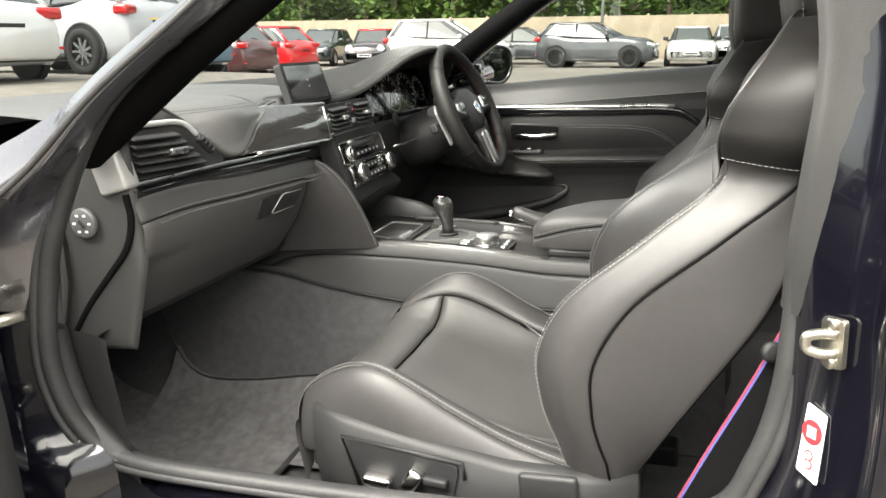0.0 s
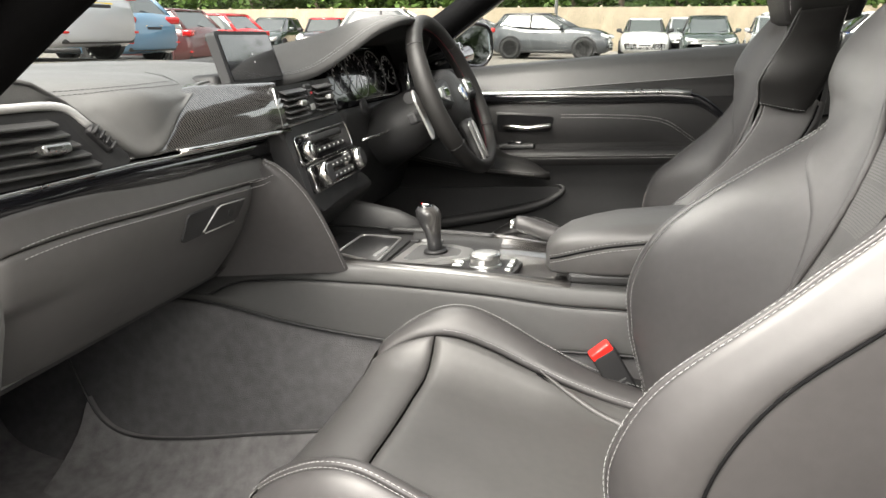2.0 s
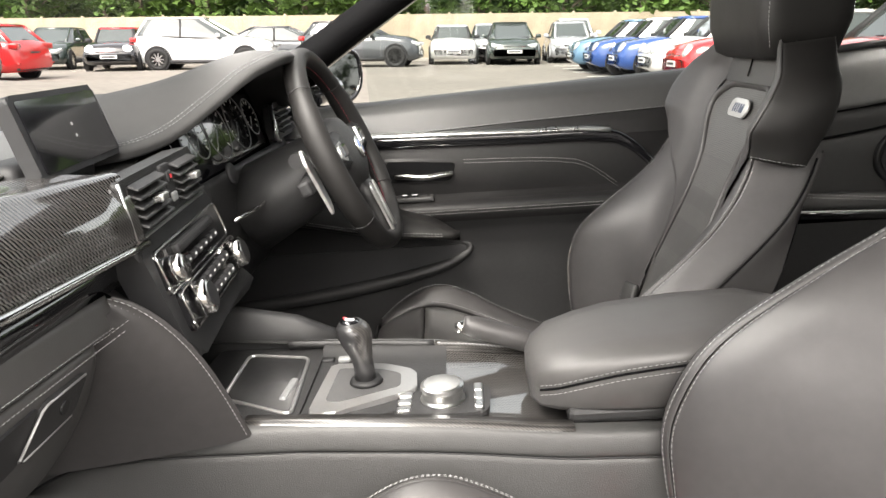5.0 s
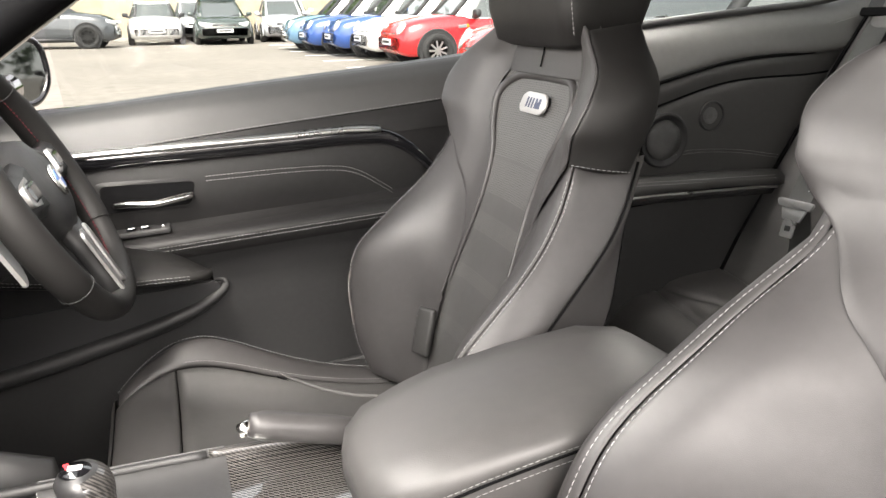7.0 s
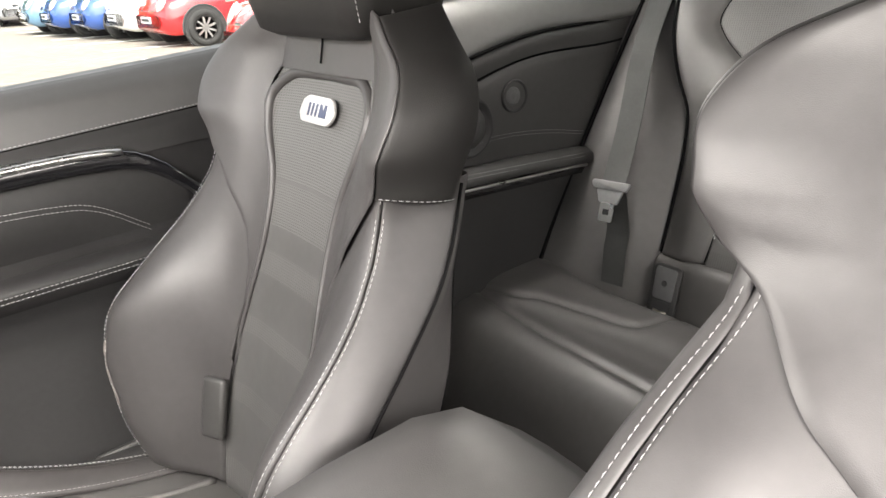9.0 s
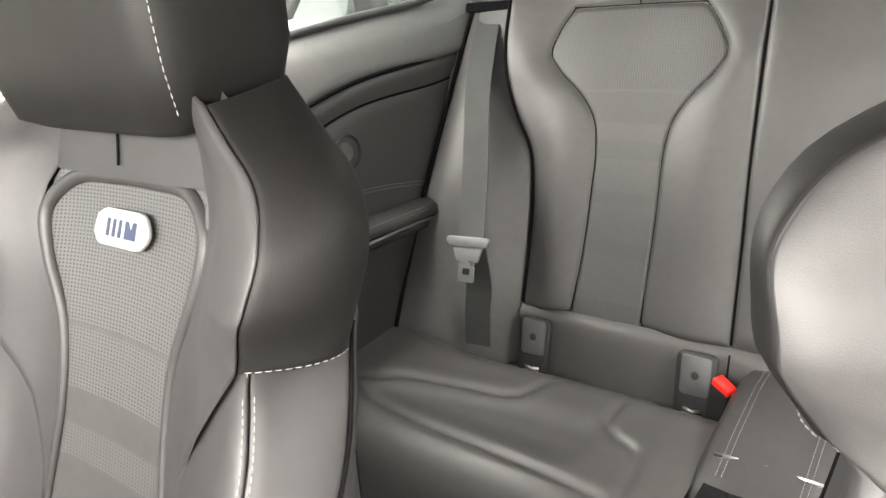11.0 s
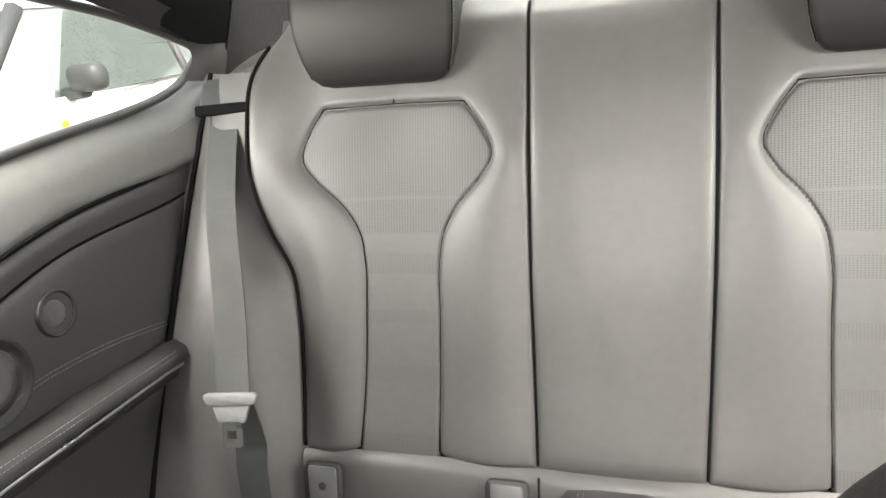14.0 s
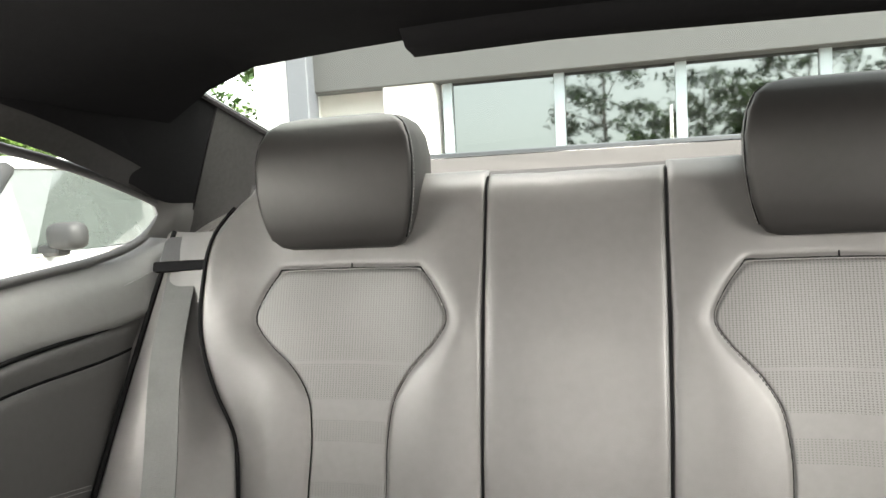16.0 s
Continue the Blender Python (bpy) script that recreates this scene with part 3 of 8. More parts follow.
    for z, hw, x0, x1 in ((1.012, 0.100, 0.580, 0.660), (1.02, 0.118, 0.568, 0.682), (1.06, 0.126, 0.560, 0.695), (1.12, 0.128, 0.560, 0.698), (1.18, 0.120, 0.572, 0.690), (1.215, 0.104, 0.588, 0.672), (1.225, 0.080, 0.605, 0.655)):
        ring = rounded([(x0, -hw), (x1, -hw * 0.86), (x1, hw * 0.86), (x0, hw)], 0.035, 6)
        rings.append([V(x + lean * (z - 0.62), y, z) for x, y in ring])
    # same leather as the seat, darkened to stand in for the roof's shade
    loft("headrest", rings, LEATHER_DEEP_SHADED, seat)
    for k in (-1, 1):
        sew("stitching", [V(x + lean * (z - 0.62), k * hw, z) for z, hw, x in ((1.03, 0.117, 0.571), (1.06, 0.121, 0.566), (1.12, 0.123, 0.566), (1.18, 0.115, 0.578), (1.21, 0.098, 0.594))], THREAD, seat, normal=(-0.7, 0.7 * k, 0))
    # soft lip sewn round the upper insert
    lip = [(-1.0, 0.64), (-1.0, 0.72), (-1.0, 0.80), (-1.0, 0.86), (-0.99, 0.91), (-0.95, 0.945), (-0.66, 0.968), (-0.2, 0.971), (0.2, 0.971), (0.66, 0.968), (0.95, 0.945), (0.99, 0.91), (1.0, 0.86), (1.0, 0.80), (1.0, 0.72), (1.0, 0.64)]
    tube("insert_lip", curve([seat_back(s * _si(z), z) + V(-0.0005, 0, 0) for s, z in lip], 110), np.interp(np.linspace(0, 1, 110), [0, 0.3, 0.7, 1], [0.0022, 0.0062, 0.0062, 0.0022]), LEATHER, seat, "padded lip round the insert", seg=10)
    # badge in the upper back
    m = basis((0.5765 + lean * 0.314, 0, 0.938), (0, -1, 0), (0.36, 0, 0.94))
    badge = part("badge", slab(rounded([(-0.036, -0.0145), (0.026, -0.0145), (0.037, -0.002), (0.030, 0.0145), (-0.026, 0.0145), (-0.038, 0.003)], 0.008), 0.004, m @ pose(0, 0, -0.002), 0.0015), SILVER, seat, "pale silver badge plate", smooth=True)
    for q in (-0.018, -0.010, -0.002):
        part("badge_bar", slab([(q - 0.002, -0.007), (q + 0.002, -0.007), (q + 0.0045, 0.007), (q + 0.0005, 0.007)], 0.0006, m @ pose(0, 0, 0.0018)), BADGEINK, badge)
    part("badge_block", slab([(0.005, -0.007), (0.020, -0.007), (0.022, 0.007), (0.017, 0.007), (0.014, 0.0), (0.011, 0.007), (0.007, 0.007)], 0.0006, m @ pose(0, 0, 0.0018)), BADGEINK, badge)
    # plastic base with its switches
    for k in (-1, 1):
        rings = []
        for x, zt, zb, y in ((-0.012, 0.585, 0.52, 0.212), (0.004, 0.592, 0.45, 0.236), (0.06, 0.584, 0.40, 0.248), (0.16, 0.566, 0.37, 0.252), (0.28, 0.545, 0.37, 0.252), (0.36, 0.538, 0.38, 0.248), (0.44, 0.54, 0.42, 0.237)):
            rings.append([V(x, k * yy, z) for yy, z in ((y - 0.06, zt - 0.012), (y - 0.012, zt), (y, zt - 0.01), (y + 0.004, (zt + zb) / 2), (y - 0.004, zb + 0.012), (y - 0.02, zb), (y - 0.06, zb))])
        rings = [[v + V(0, 0, -sunk) for v in r] for r in rings]
        base = loft("side_trim", rings, PLASTIC, seat, "black plastic seat side trim")
        mm = basis((0.135, k * 0.2545, 0.518 - sunk), (1, 0, -0.09), (0, 0, 1)) if k < 0 else basis((0.135, k * 0.2545, 0.518 - sunk), (-1, 0, 0.09), (0, 0, 1))
        sgn = 1 if k < 0 else -1
        part("switch_recess", slab(rounded([(sgn * -0.075, 0.035), (sgn * 0.085, 0.03), (sgn * 0.075, -0.04), (sgn * -0.04, -0.04)][::sgn], 0.012), 0.004, mm, 0.002), DARKPL, base)
        part("seat_switch", rbox((0.040, 0.018, 0.022), 0.005, 3, mm @ pose(sgn * -0.025, -0.012, 0.010)), CHROME, base, "silver seat switch", smooth=True)
        part("seat_switch", rbox((0.022, 0.048, 0.022), 0.006, 3, mm @ pose(sgn * 0.022, -0.005, 0.010, 0, 0, sgn * -25)), CHROME, base, "silver seat switch", smooth=True)
        part("seat_switch", rbox((0.034, 0.012, 0.014), 0.004, 3, mm @ pose(sgn * 0.055, 0.004, 0.008)), DARKPL, base, smooth=True)
        tube("trim_bead", [mm @ Vector((sgn * a, b, 0.002)) for a, b in ((-0.05, -0.045), (-0.082, 0.037), (0.088, 0.034), (0.092, 0.012))], 0.0028, PLASTIC, base)
        part("hinge_cover", rbox((0.075, 0.012, 0.05), 0.006, 3, pose(0.335, k * 0.25, 0.515 - sunk, 0, -2, 0)), PLASTIC, seat, smooth=True)
    part("under_frame", rbox((0.42, 0.40, 0.10), 0.02, 2, pose(0.22, 0, 0.42)), DARKPL, seat)
    for k in (-1, 1):
        part("seat_rail", rbox((0.55, 0.045, 0.07), 0.006, 2, pose(0.2, 0.17 * k, 0.335)), DARKPL, seat)
    part("cushion_pan", rbox((0.46, 0.40, 0.03), 0.01, 2, pose(0.2, 0, 0.485 - sunk)), DARKPL, seat)
    return seat


passenger_seat = front_seat("black leather sports seat with pale double stitching beside the open door", 0.052, table([0.56, 0.634, 0.692, 0.75, 0.823, 0.88, 0.907, 0.95], [0.0, 0.024, 0.052, 0.063, 0.038, 0.012, 0.022, 0.028]), inner=0.92)
# its backrest is pulled up a notch, along its own slope
for o in passenger_seat.children_recursive:
    for v in o.data.vertices:
        if v.co.x > 0.2 and v.co.z > 0.62:
            up_ = 0.027 * min(1.0, (v.co.z - 0.62) / 0.26)
            v.co.z += up_
            v.co.x += 0.45 * up_
passenger_seat.location = (0, -0.365, 0)
driver_seat = front_seat("black leather sports seat behind the steering wheel, worn outer bolster", 0.0, table([0.60, 0.66, 0.706, 0.76, 0.80, 0.87, 0.90, 0.93], [0.0, 0.006, 0.012, -0.006, -0.014, -0.012, -0.008, 0.0]), 0.042, table([0.64, 0.70, 0.76, 0.82, 0.87, 0.90, 0.935], [0.0, 0.004, 0.016, 0.022, 0.018, 0.012, 0.0]))
# cracked leather on the rim of the driver's outer bolster
panel("worn_patch", lambda s, z: seat_back(s, z) + V(-0.0016, 0.0012, 0), lambda z: 0.985 + 0.03 * math.sin(z * 140) * math.sin(z * 61), lambda z: 1.055 + 0.04 * math.sin(z * 97 + 1) * math.sin(z * 33), 0.575, 0.668, WORN, driver_seat, "cracked worn leather patch", nu=8, nv=24, out=(-1, 0.6, 0), tuck=0.002, edge=0.006, wrinkle=0.003)
driver_seat.location = (-0.012, 0.355, 0)


# ---------------------------------------------------------------- rear seat
_rx = table([0.40, 0.50, 0.60, 0.75, 0.90, 1.0, 1.06, 1.10, 1.125], [1.262, 1.286, 1.325, 1.378, 1.434, 1.472, 1.497, 1.520, 1.56])


def rear_back(y, z):
    a = abs(y)
    x = _rx(z)
    hollow = 0.012 * math.exp(-((a - 0.31) / 0.10) ** 2)
    wing = -0.03 * max(0.0, (a - 0.44) / 0.1) ** 2 * (1 if z < 1.0 else max(0, 1 - (z - 1.0) * 8))
    return V(x + hollow + wing, y, z)


_ri_in = table([0.50, 0.60, 0.70, 0.77, 0.815, 0.85, 0.885, 0.912, 0.95, 0.985], [0.256, 0.254, 0.253, 0.253, 0.244, 0.222, 0.190, 0.174, 0.188, 0.214])
_ri_out = table([0.50, 0.60, 0.70, 0.77, 0.815, 0.85, 0.885, 0.912, 0.95, 0.985], [0.380, 0.372, 0.369, 0.370, 0.380, 0.405, 0.446, 0.466, 0.456, 0.432])
_r_edge = table([0.50, 0.60, 0.70, 0.76, 0.82, 0.90, 0.98, 1.06, 1.10], [0.466, 0.468, 0.472, 0.482, 0.512, 0.538, 0.542, 0.532, 0.50])
_r_seam = table([0.50, 0.8, 1.09], [0.110, 0.120, 0.122])

rear_seat = thing("back_row_seat", "black leather rear backrest with two shaped seats and a plain centre", "car seat")
fw = (-1, 0, 0.3)


def seat_shape(y, z):
    """The sewn seat: the insert lies sunk between its bolsters, a seam all round it."""
    a, zz = abs(y), min(z, 0.985)
    p = rear_back(y, z)
    for lo, hi, up in ((_ri_out(zz), _r_edge(z), 0.008), (_r_seam(z), _ri_in(zz), 0.006)):
        if lo < a < hi:
            p[0] -= up * math.sin(math.pi * (a - lo) / (hi - lo)) ** 1.3 * min(1, max(0, (1.04 - z) / 0.12))
    si = (_ri_in(zz + 0.004) - _ri_in(zz - 0.004)) / 0.008
    so = (_ri_out(zz + 0.004) - _ri_out(zz - 0.004)) / 0.008
    d = [(a - _ri_in(zz)) / math.sqrt(1 + si * si), (_ri_out(zz) - a) / math.sqrt(1 + so * so), 0.985 - z]
    e = -math.log(sum(math.exp(-q / 0.004) for q in d)) * 0.004
    t = min(1, max(0, e / 0.016 + 0.5))
    p[0] += 0.004 * t * t * (3 - 2 * t) + 0.005 * math.exp(-(e / 0.003) ** 2)
    return p


def seat_insert(y, z):
    p = seat_shape(y, z)
    p[0] -= 0.0030
    return p


for k in (-1, 1):
    panel("back_insert", lambda a, z, k=k: seat_insert(a * k, z), _ri_in, _ri_out, 0.498, 0.985, PERF, rear_seat, "perforated leather insert", nu=46, nv=90, out=fw, tuck=0.004, edge=0.004, fine=True)
    panel("seat_cover", lambda a, z, k=k: seat_shape(a * k, z), lambda z: _r_seam(z) + 0.001, _r_edge, 0.506, 1.118, LEATHER_GREY, rear_seat, nu=110, nv=120, out=fw, tuck=0.006, edge=0.011, puff=0.002, fine=True)
    outline = [(_ri_in(z), z) for z in np.linspace(0.51, 0.985, 60)] + [(y, 0.985) for y in np.linspace(_ri_in(0.985) + 0.01, _ri_out(0.985) - 0.01, 14)] + [(_ri_out(z), z) for z in np.linspace(0.985, 0.51, 60)]
    tube("seam", [seat_shape(k * y, z) + V(-0.0030, 0, 0) for y, z in outline], 0.0013, LINER, rear_seat, "dark sewn seam round the insert", seg=6)
    tube("seam", [rear_back(k * 0.322, z) + V(-0.0008, 0, 0) for z in np.linspace(0.986, 1.03, 8)], 0.0012, LINER, rear_seat, seg=6)
for k in (-1, 1):
    tube("seam", [rear_back(k * _r_seam(z), z) + V(0.0030, 0, 0) for z in np.linspace(0.51, 1.105, 50)], 0.0016, LINER, rear_seat, "dark seam beside the centre panel", seg=8)
    tube("seam", [rear_back(k * (_r_edge(z) + 0.002), z) + V(0.0030, 0, 0) for z in np.linspace(0.51, 1.08, 50)], 0.0030, LINER, rear_seat, "dark gap beside the outer bolster", seg=8)
panel("centre_back", lambda y, z: rear_back(y, z) + V(-0.005 * max(0, 1 - (y / 0.12) ** 2), 0, 0), lambda z: -_r_seam(z), lambda z: _r_seam(z), 0.506, 1.112, LEATHER_GREY, rear_seat, nu=26, nv=48, out=fw, tuck=0.006, edge=0.010, puff=0.002, wrinkle=0.0016)
rings = []
for z, x in ((0.36, 1.262), (0.40, 1.262), (0.44, 1.266), (0.47, 1.271), (0.49, 1.277), (0.501, 1.283), (0.507, 1.296)):
    rings.append([V(x - 0.004 * (abs(y) < 0.108), y, z) for y in np.linspace(-0.47, 0.47, 48)])
loft("lower_back_band", rings, LEATHER_GREY, rear_seat, closed=False)
tube("seam", [V(1.262 + 0.28 * (z - 0.44), 0.108, z) for z in (0.42, 0.46, 0.50)], 0.0015, LINER, rear_seat, seg=6)
rings = [[V(_rx(z) + 0.06, y, z) for y in np.linspace(-0.54, 0.54, 12)] for z in np.linspace(0.45, 1.11, 8)]
loft("back_board", rings, DARKPL, rear_seat, closed=False)


def rear_headrest(y, label):
    h = thing("rear_headrest", label, "headrest", "rear headrests")
    rings = []
    for z, hw, x0, x1 in ((1.014, 0.082, 1.478, 1.545), (1.019, 0.095, 1.468, 1.560), (1.032, 0.106, 1.459, 1.578), (1.06, 0.115, 1.454, 1.592), (1.10, 0.121, 1.453, 1.602), (1.14, 0.122, 1.458, 1.604), (1.17, 0.117, 1.466, 1.600), (1.190, 0.107, 1.477, 1.590), (1.202, 0.090, 1.490, 1.575), (1.207, 0.062, 1.510, 1.556)):
        rings.append([V(a, b, z) for a, b in rounded([(x0, -hw * 0.985), (x0 + 0.016, -hw), (x1, -hw * 0.90), (x1, hw * 0.90), (x0 + 0.016, hw), (x0, hw * 0.985)], 0.016, 5)])
    # shade on the pad is put into its darker leather colour
    loft("pad", rings, LEATHER_DEEP_SHADED, h)
    for k in (-1, 1):
        edge_ = [(1.030, 0.1045, 1.466), (1.06, 0.1135, 1.461), (1.10, 0.1195, 1.460), (1.14, 0.1205, 1.465), (1.17, 0.1155, 1.473), (1.190, 0.1055, 1.484), (1.200, 0.091, 1.496)]
        tube("seam", curve([V(x + 0.0005, k * (hw + 0.0002), z) for z, hw, x in edge_], 30), 0.0011, LINER, h, "dark seam round the face", seg=6)
        for d in (-0.006, 0.006):
            sew("stitching", curve([V(x + d + (0.001 if d > 0 else 0.002), k * (hw - (0.0045 if d < 0 else -0.0012)), z) for z, hw, x in edge_], 30), THREAD, h, normal=(-0.7, 0.7 * k, 0))
        tube("post", [V(1.52, 0.05 * k, 1.10), V(1.515, 0.05 * k, 1.02)], 0.006, CHROME, h)
    h.location = (0, y, 0)
    return h


rear_headrest(0.335, "black leather rear headrest with pale stitching")
rear_headrest(-0.335, "black leather rear headrest with pale stitching")


# seat cushion of the back row: one sewn cover with its seams let in
SEAMS = [curve(p, 160) for p in (
    [(0.945, 0.14, 0), (0.958, 0.265, 0), (0.968, 0.45, 0), (0.985, 0.60, 0), (0.998, 0.72, 0)],
    [(0.99, 0.70, 0), (1.02, 0.60, 0), (1.058, 0.54, 0), (1.075, 0.45, 0), (1.088, 0.375, 0), (1.12, 0.35, 0), (1.24, 0.325, 0)],
    [(0.945, 0.14, 0), (1.042, 0.155, 0), (1.067, 0.195, 0), (1.095, 0.218, 0), (1.16, 0.216, 0), (1.25, 0.205, 0)])]


def rear_cushion(y, x):
    a = abs(y)
    z = 0.468 - 0.075 * s01_((x - 1.14) / 0.13) - 0.15 * max(0.0, (0.955 - x) / 0.13) ** 2.2
    sunk = s01_((x - 0.97) / 0.05) * s01_((1.10 - 0.2 * max(0, a - 0.36) - x) / 0.05) * s01_((a - 0.20) / 0.06) * s01_((0.60 - a) / 0.08)
    z += -0.008 * sunk + 0.030 * s01_((a - 0.50) / 0.22) * s01_((x - 0.96) / 0.1)
    for s in SEAMS:
        d = np.min((s[:, 0] - x) ** 2 + (s[:, 1] - a) ** 2) ** 0.5
        z += -0.006 * math.exp(-(d / 0.0065) ** 2) + 0.0014 * math.exp(-((d - 0.02) / 0.014) ** 2)
    z += 0.0012 * noise.noise(Vector((x * 9, y * 7, 3)))
    return V(x, y, z)


def s01_(t):
    t = min(1.0, max(0.0, t))
    return t * t * (3 - 2 * t)


rear_cush = thing("rear_bench", "black leather rear seat cushion with curved sewn panels", "car seat")
for k in (-1, 1):
    ys = np.linspace(0.075, 0.715, 129)
    xs = np.concatenate([np.linspace(0.80, 0.94, 14), np.linspace(0.945, 1.28, 68)])
    rows = [[rear_cushion(k * y, x) for x in xs] for y in ys]
    rows = [[r[0] + V(0.01, 0, -0.16), r[0] + V(-0.004, 0, -0.06), r[0] + V(-0.004, 0, -0.02)] + r for r in rows]
    mesh("seat_cover", [v for r in rows for v in r], grid_faces(len(rows[0]), len(rows)), LEATHER_GREY, rear_cush)

# low console tray between the rear seats
rc = thing("rear_centre_console", "black leather padded rear centre tray with stitched edges", "console")
rings = []
for x, zt in ((0.98, 0.40), (1.0, 0.47), (1.02, 0.482), (1.10, 0.497), (1.19, 0.508), (1.25, 0.505), (1.28, 0.49)):
    rings.append([V(x, y, z) for y, z in ((-0.082, 0.38), (-0.080, zt - 0.02), (-0.068, zt - 0.004), (-0.03, zt), (0.03, zt), (0.068, zt - 0.004), (0.080, zt - 0.02), (0.082, 0.38))])
loft("pad", rings, LEATHER, rc, closed=False)
for y in (-0.05, -0.043, 0.043, 0.05):
    sew("stitching", [V(x, y, z + 0.001) for x, z in ((1.03, 0.484), (1.10, 0.499), (1.19, 0.510), (1.25, 0.507))], THREAD, rc)
part("tray", slab(rounded([(-0.10, -0.06), (0.10, -0.06), (0.10, 0.06), (-0.10, 0.06)], 0.02), 0.004, pose(0.965, 0, 0.478, 0, 4, 0), 0.002), GLOSS, rc)
tube("tray_rim", [V(1.065, -0.062, 0.487), V(1.068, 0, 0.488), V(1.065, 0.062, 0.487)], 0.003, ALU, rc)


# isofix covers, buckles, belts
def isofix(y):
    c = thing("isofix_cover", "grey plastic child seat anchor cover set in leather", "anchor cover", "isofix covers")
    m = basis((1.256, y, 0.446), (0, -1, 0), (0.26, 0, 0.96))
    part("frame", slab(rounded([(-0.029, -0.055), (0.029, -0.055), (0.031, 0.055), (-0.031, 0.055)], 0.012), 0.006, m, 0.003), PLASTIC, c, smooth=True)
    part("flap", slab(rounded([(-0.022, -0.012), (0.022, -0.012), (0.023, 0.05), (-0.023, 0.05)], 0.006), 0.008, m, 0.002), FLAPGREY, c, "grey flap", smooth=True)
    part("slot", slab(rounded([(-0.019, -0.043), (0.019, -0.043), (0.02, -0.017), (-0.02, -0.017)], 0.003), 0.0066, m), DARKPL, c)
    part("lower_tab", slab(rounded([(-0.016, -0.054), (0.016, -0.054), (0.017, -0.040), (-0.017, -0.040)], 0.003), 0.0085, m, 0.002), GREYPL, c, "pale lower tab", smooth=True)
    part("boss", lathe([(0.006, 0), (0.006, 0.0016), (0.004, 0.0022)], 16, m @ pose(0, 0.020, 0.0078)), PLASTIC, c, smooth=True)
    tube("anchor_bar", [m @ Vector(p) for p in ((-0.014, -0.035, 0.005), (0, -0.037, 0.009), (0.014, -0.035, 0.005))], 0.003, STEEL, c)
    return c


for y in (0.43, 0.15, -0.43):
    isofix(y)


def buckle(name_at, tilt, label):
    b = thing("belt_buckle", label, "belt buckle", "belt buckles")
    part("stalk", rbox((0.036, 0.020, 0.088), 0.005, 3), DARKPL, b, smooth=True)
    part("button", rbox((0.033, 0.019, 0.016), 0.003, 3, pose(-0.001, 0, 0.043, 0, -6, 0)), RED, b, "red release button", smooth=True)
    for q in (-0.006, -0.014):
        part("print_bar", rbox((0.020, 0.0006, 0.003), 0.0, 1, pose(0, -0.0102, q)), FLAPGREY, b)
    b.matrix_world = Matrix.Translation(name_at) @ pose(0, 0, 0, *tilt)
    return b


buckle((0.305, -0.150, 0.555), (0, -28, 20), "black seat belt buckle with red button beside the console")
buckle((1.225, 0.105, 0.440), (0, -10, 60), "black rear belt buckle with red button")


def rear_belt(k):
    b = thing("rear_seat_belt", "grey webbing rear seat belt hanging with steel tongue", "seat belt", "rear seat belts")
    line = [V(1.474, 0.607, 0.990), V(1.456, 0.601, 0.968), V(1.352, 0.564, 0.875), V(1.260, 0.522, 0.755), V(1.175, 0.484, 0.672)]
    low = [V(1.178, 0.484, 0.664), V(1.20, 0.495, 0.58), V(1.20, 0.503, 0.53), V(1.20, 0.51, 0.46)]
    across = V(-0.15, 1.0, 0.02) / 1.02
    for nm, pts, lab in (("webbing", line, ""), ("webbing", low, "lower run of the belt")):
        p = curve(pts, 24)
        rings = []
        for q in p:
            rings.append([(q + across * w * 0.0235 + V(-0.001 * t, 0, 0)) * V(1, k, 1) for w, t in ((-1, -1), (1, -1), (1, 1), (-1, 1))])
        loft(nm, rings, WEB, b, smooth=False)
    m = basis((1.170, 0.484 * k, 0.668), (0.15, -1.0 * k, 0), (0.35, 0, 0.94))
    part("tongue", slab(rounded([(-0.038, 0.006), (-0.032, -0.006), (0.032, -0.006), (0.038, 0.006), (0.034, 0.010), (-0.034, 0.010)], 0.003), 0.007, m, 0.002), TONGUE, b, "pale grey belt tongue", smooth=True)
    part("tongue", slab(rounded([(-0.018, -0.030), (0.018, -0.030), (0.026, -0.006), (-0.026, -0.006)], 0.003), 0.005, m, 0.0015), TONGUE, b, smooth=True)
    blade = part("blade", slab(rounded([(-0.0135, -0.062), (0.0135, -0.062), (0.0135, -0.028), (-0.0135, -0.028)], 0.004), 0.003, m @ pose(0, 0, 0.002)), ALU, b, "steel blade")
    part("slot", slab([(-0.006, -0.050), (0.006, -0.050), (0.006, -0.040), (-0.006, -0.040)], 0.0035, m @ pose(0, 0, 0.002)), DARKPL, blade)
    part("guide", slab(rounded([(-0.042, -0.008), (0.042, -0.008), (0.042, 0.008), (-0.042, 0.008)], 0.004), 0.008, basis((1.472, 0.607 * k, 0.994), (0.19, -0.98 * k, 0), (0.4, 0, 0.9))), LINER, b, "black belt outlet")
    return b


rear_belt(1)
rear_belt(-1)


# ---------------------------------------------------------------- body shell, floor, roof
def s_clip(t):
    return min(1.0, max(0.0, t))


def sheet(name, rows, material, parent=None, label="", n=0, m=0, thick=0.0):
    """A smooth sheet through rows of points; thick gives it a second skin."""
    a = np.array(rows, float)
    if n:
        a = np.stack([curve(r, n) for r in a])
    if m:
        a = np.stack([curve(a[:, i], m) for i in range(a.shape[1])], 1)
    nv, nu = a.shape[:2]
    fs = grid_faces(nu, nv)
    ob = mesh(name, a.reshape(-1, 3), fs, material, parent, label)
    if thick:
        s = ob.modifiers.new("thickness", "SOLIDIFY")
        s.thickness, s.offset = thick, 0
    return ob


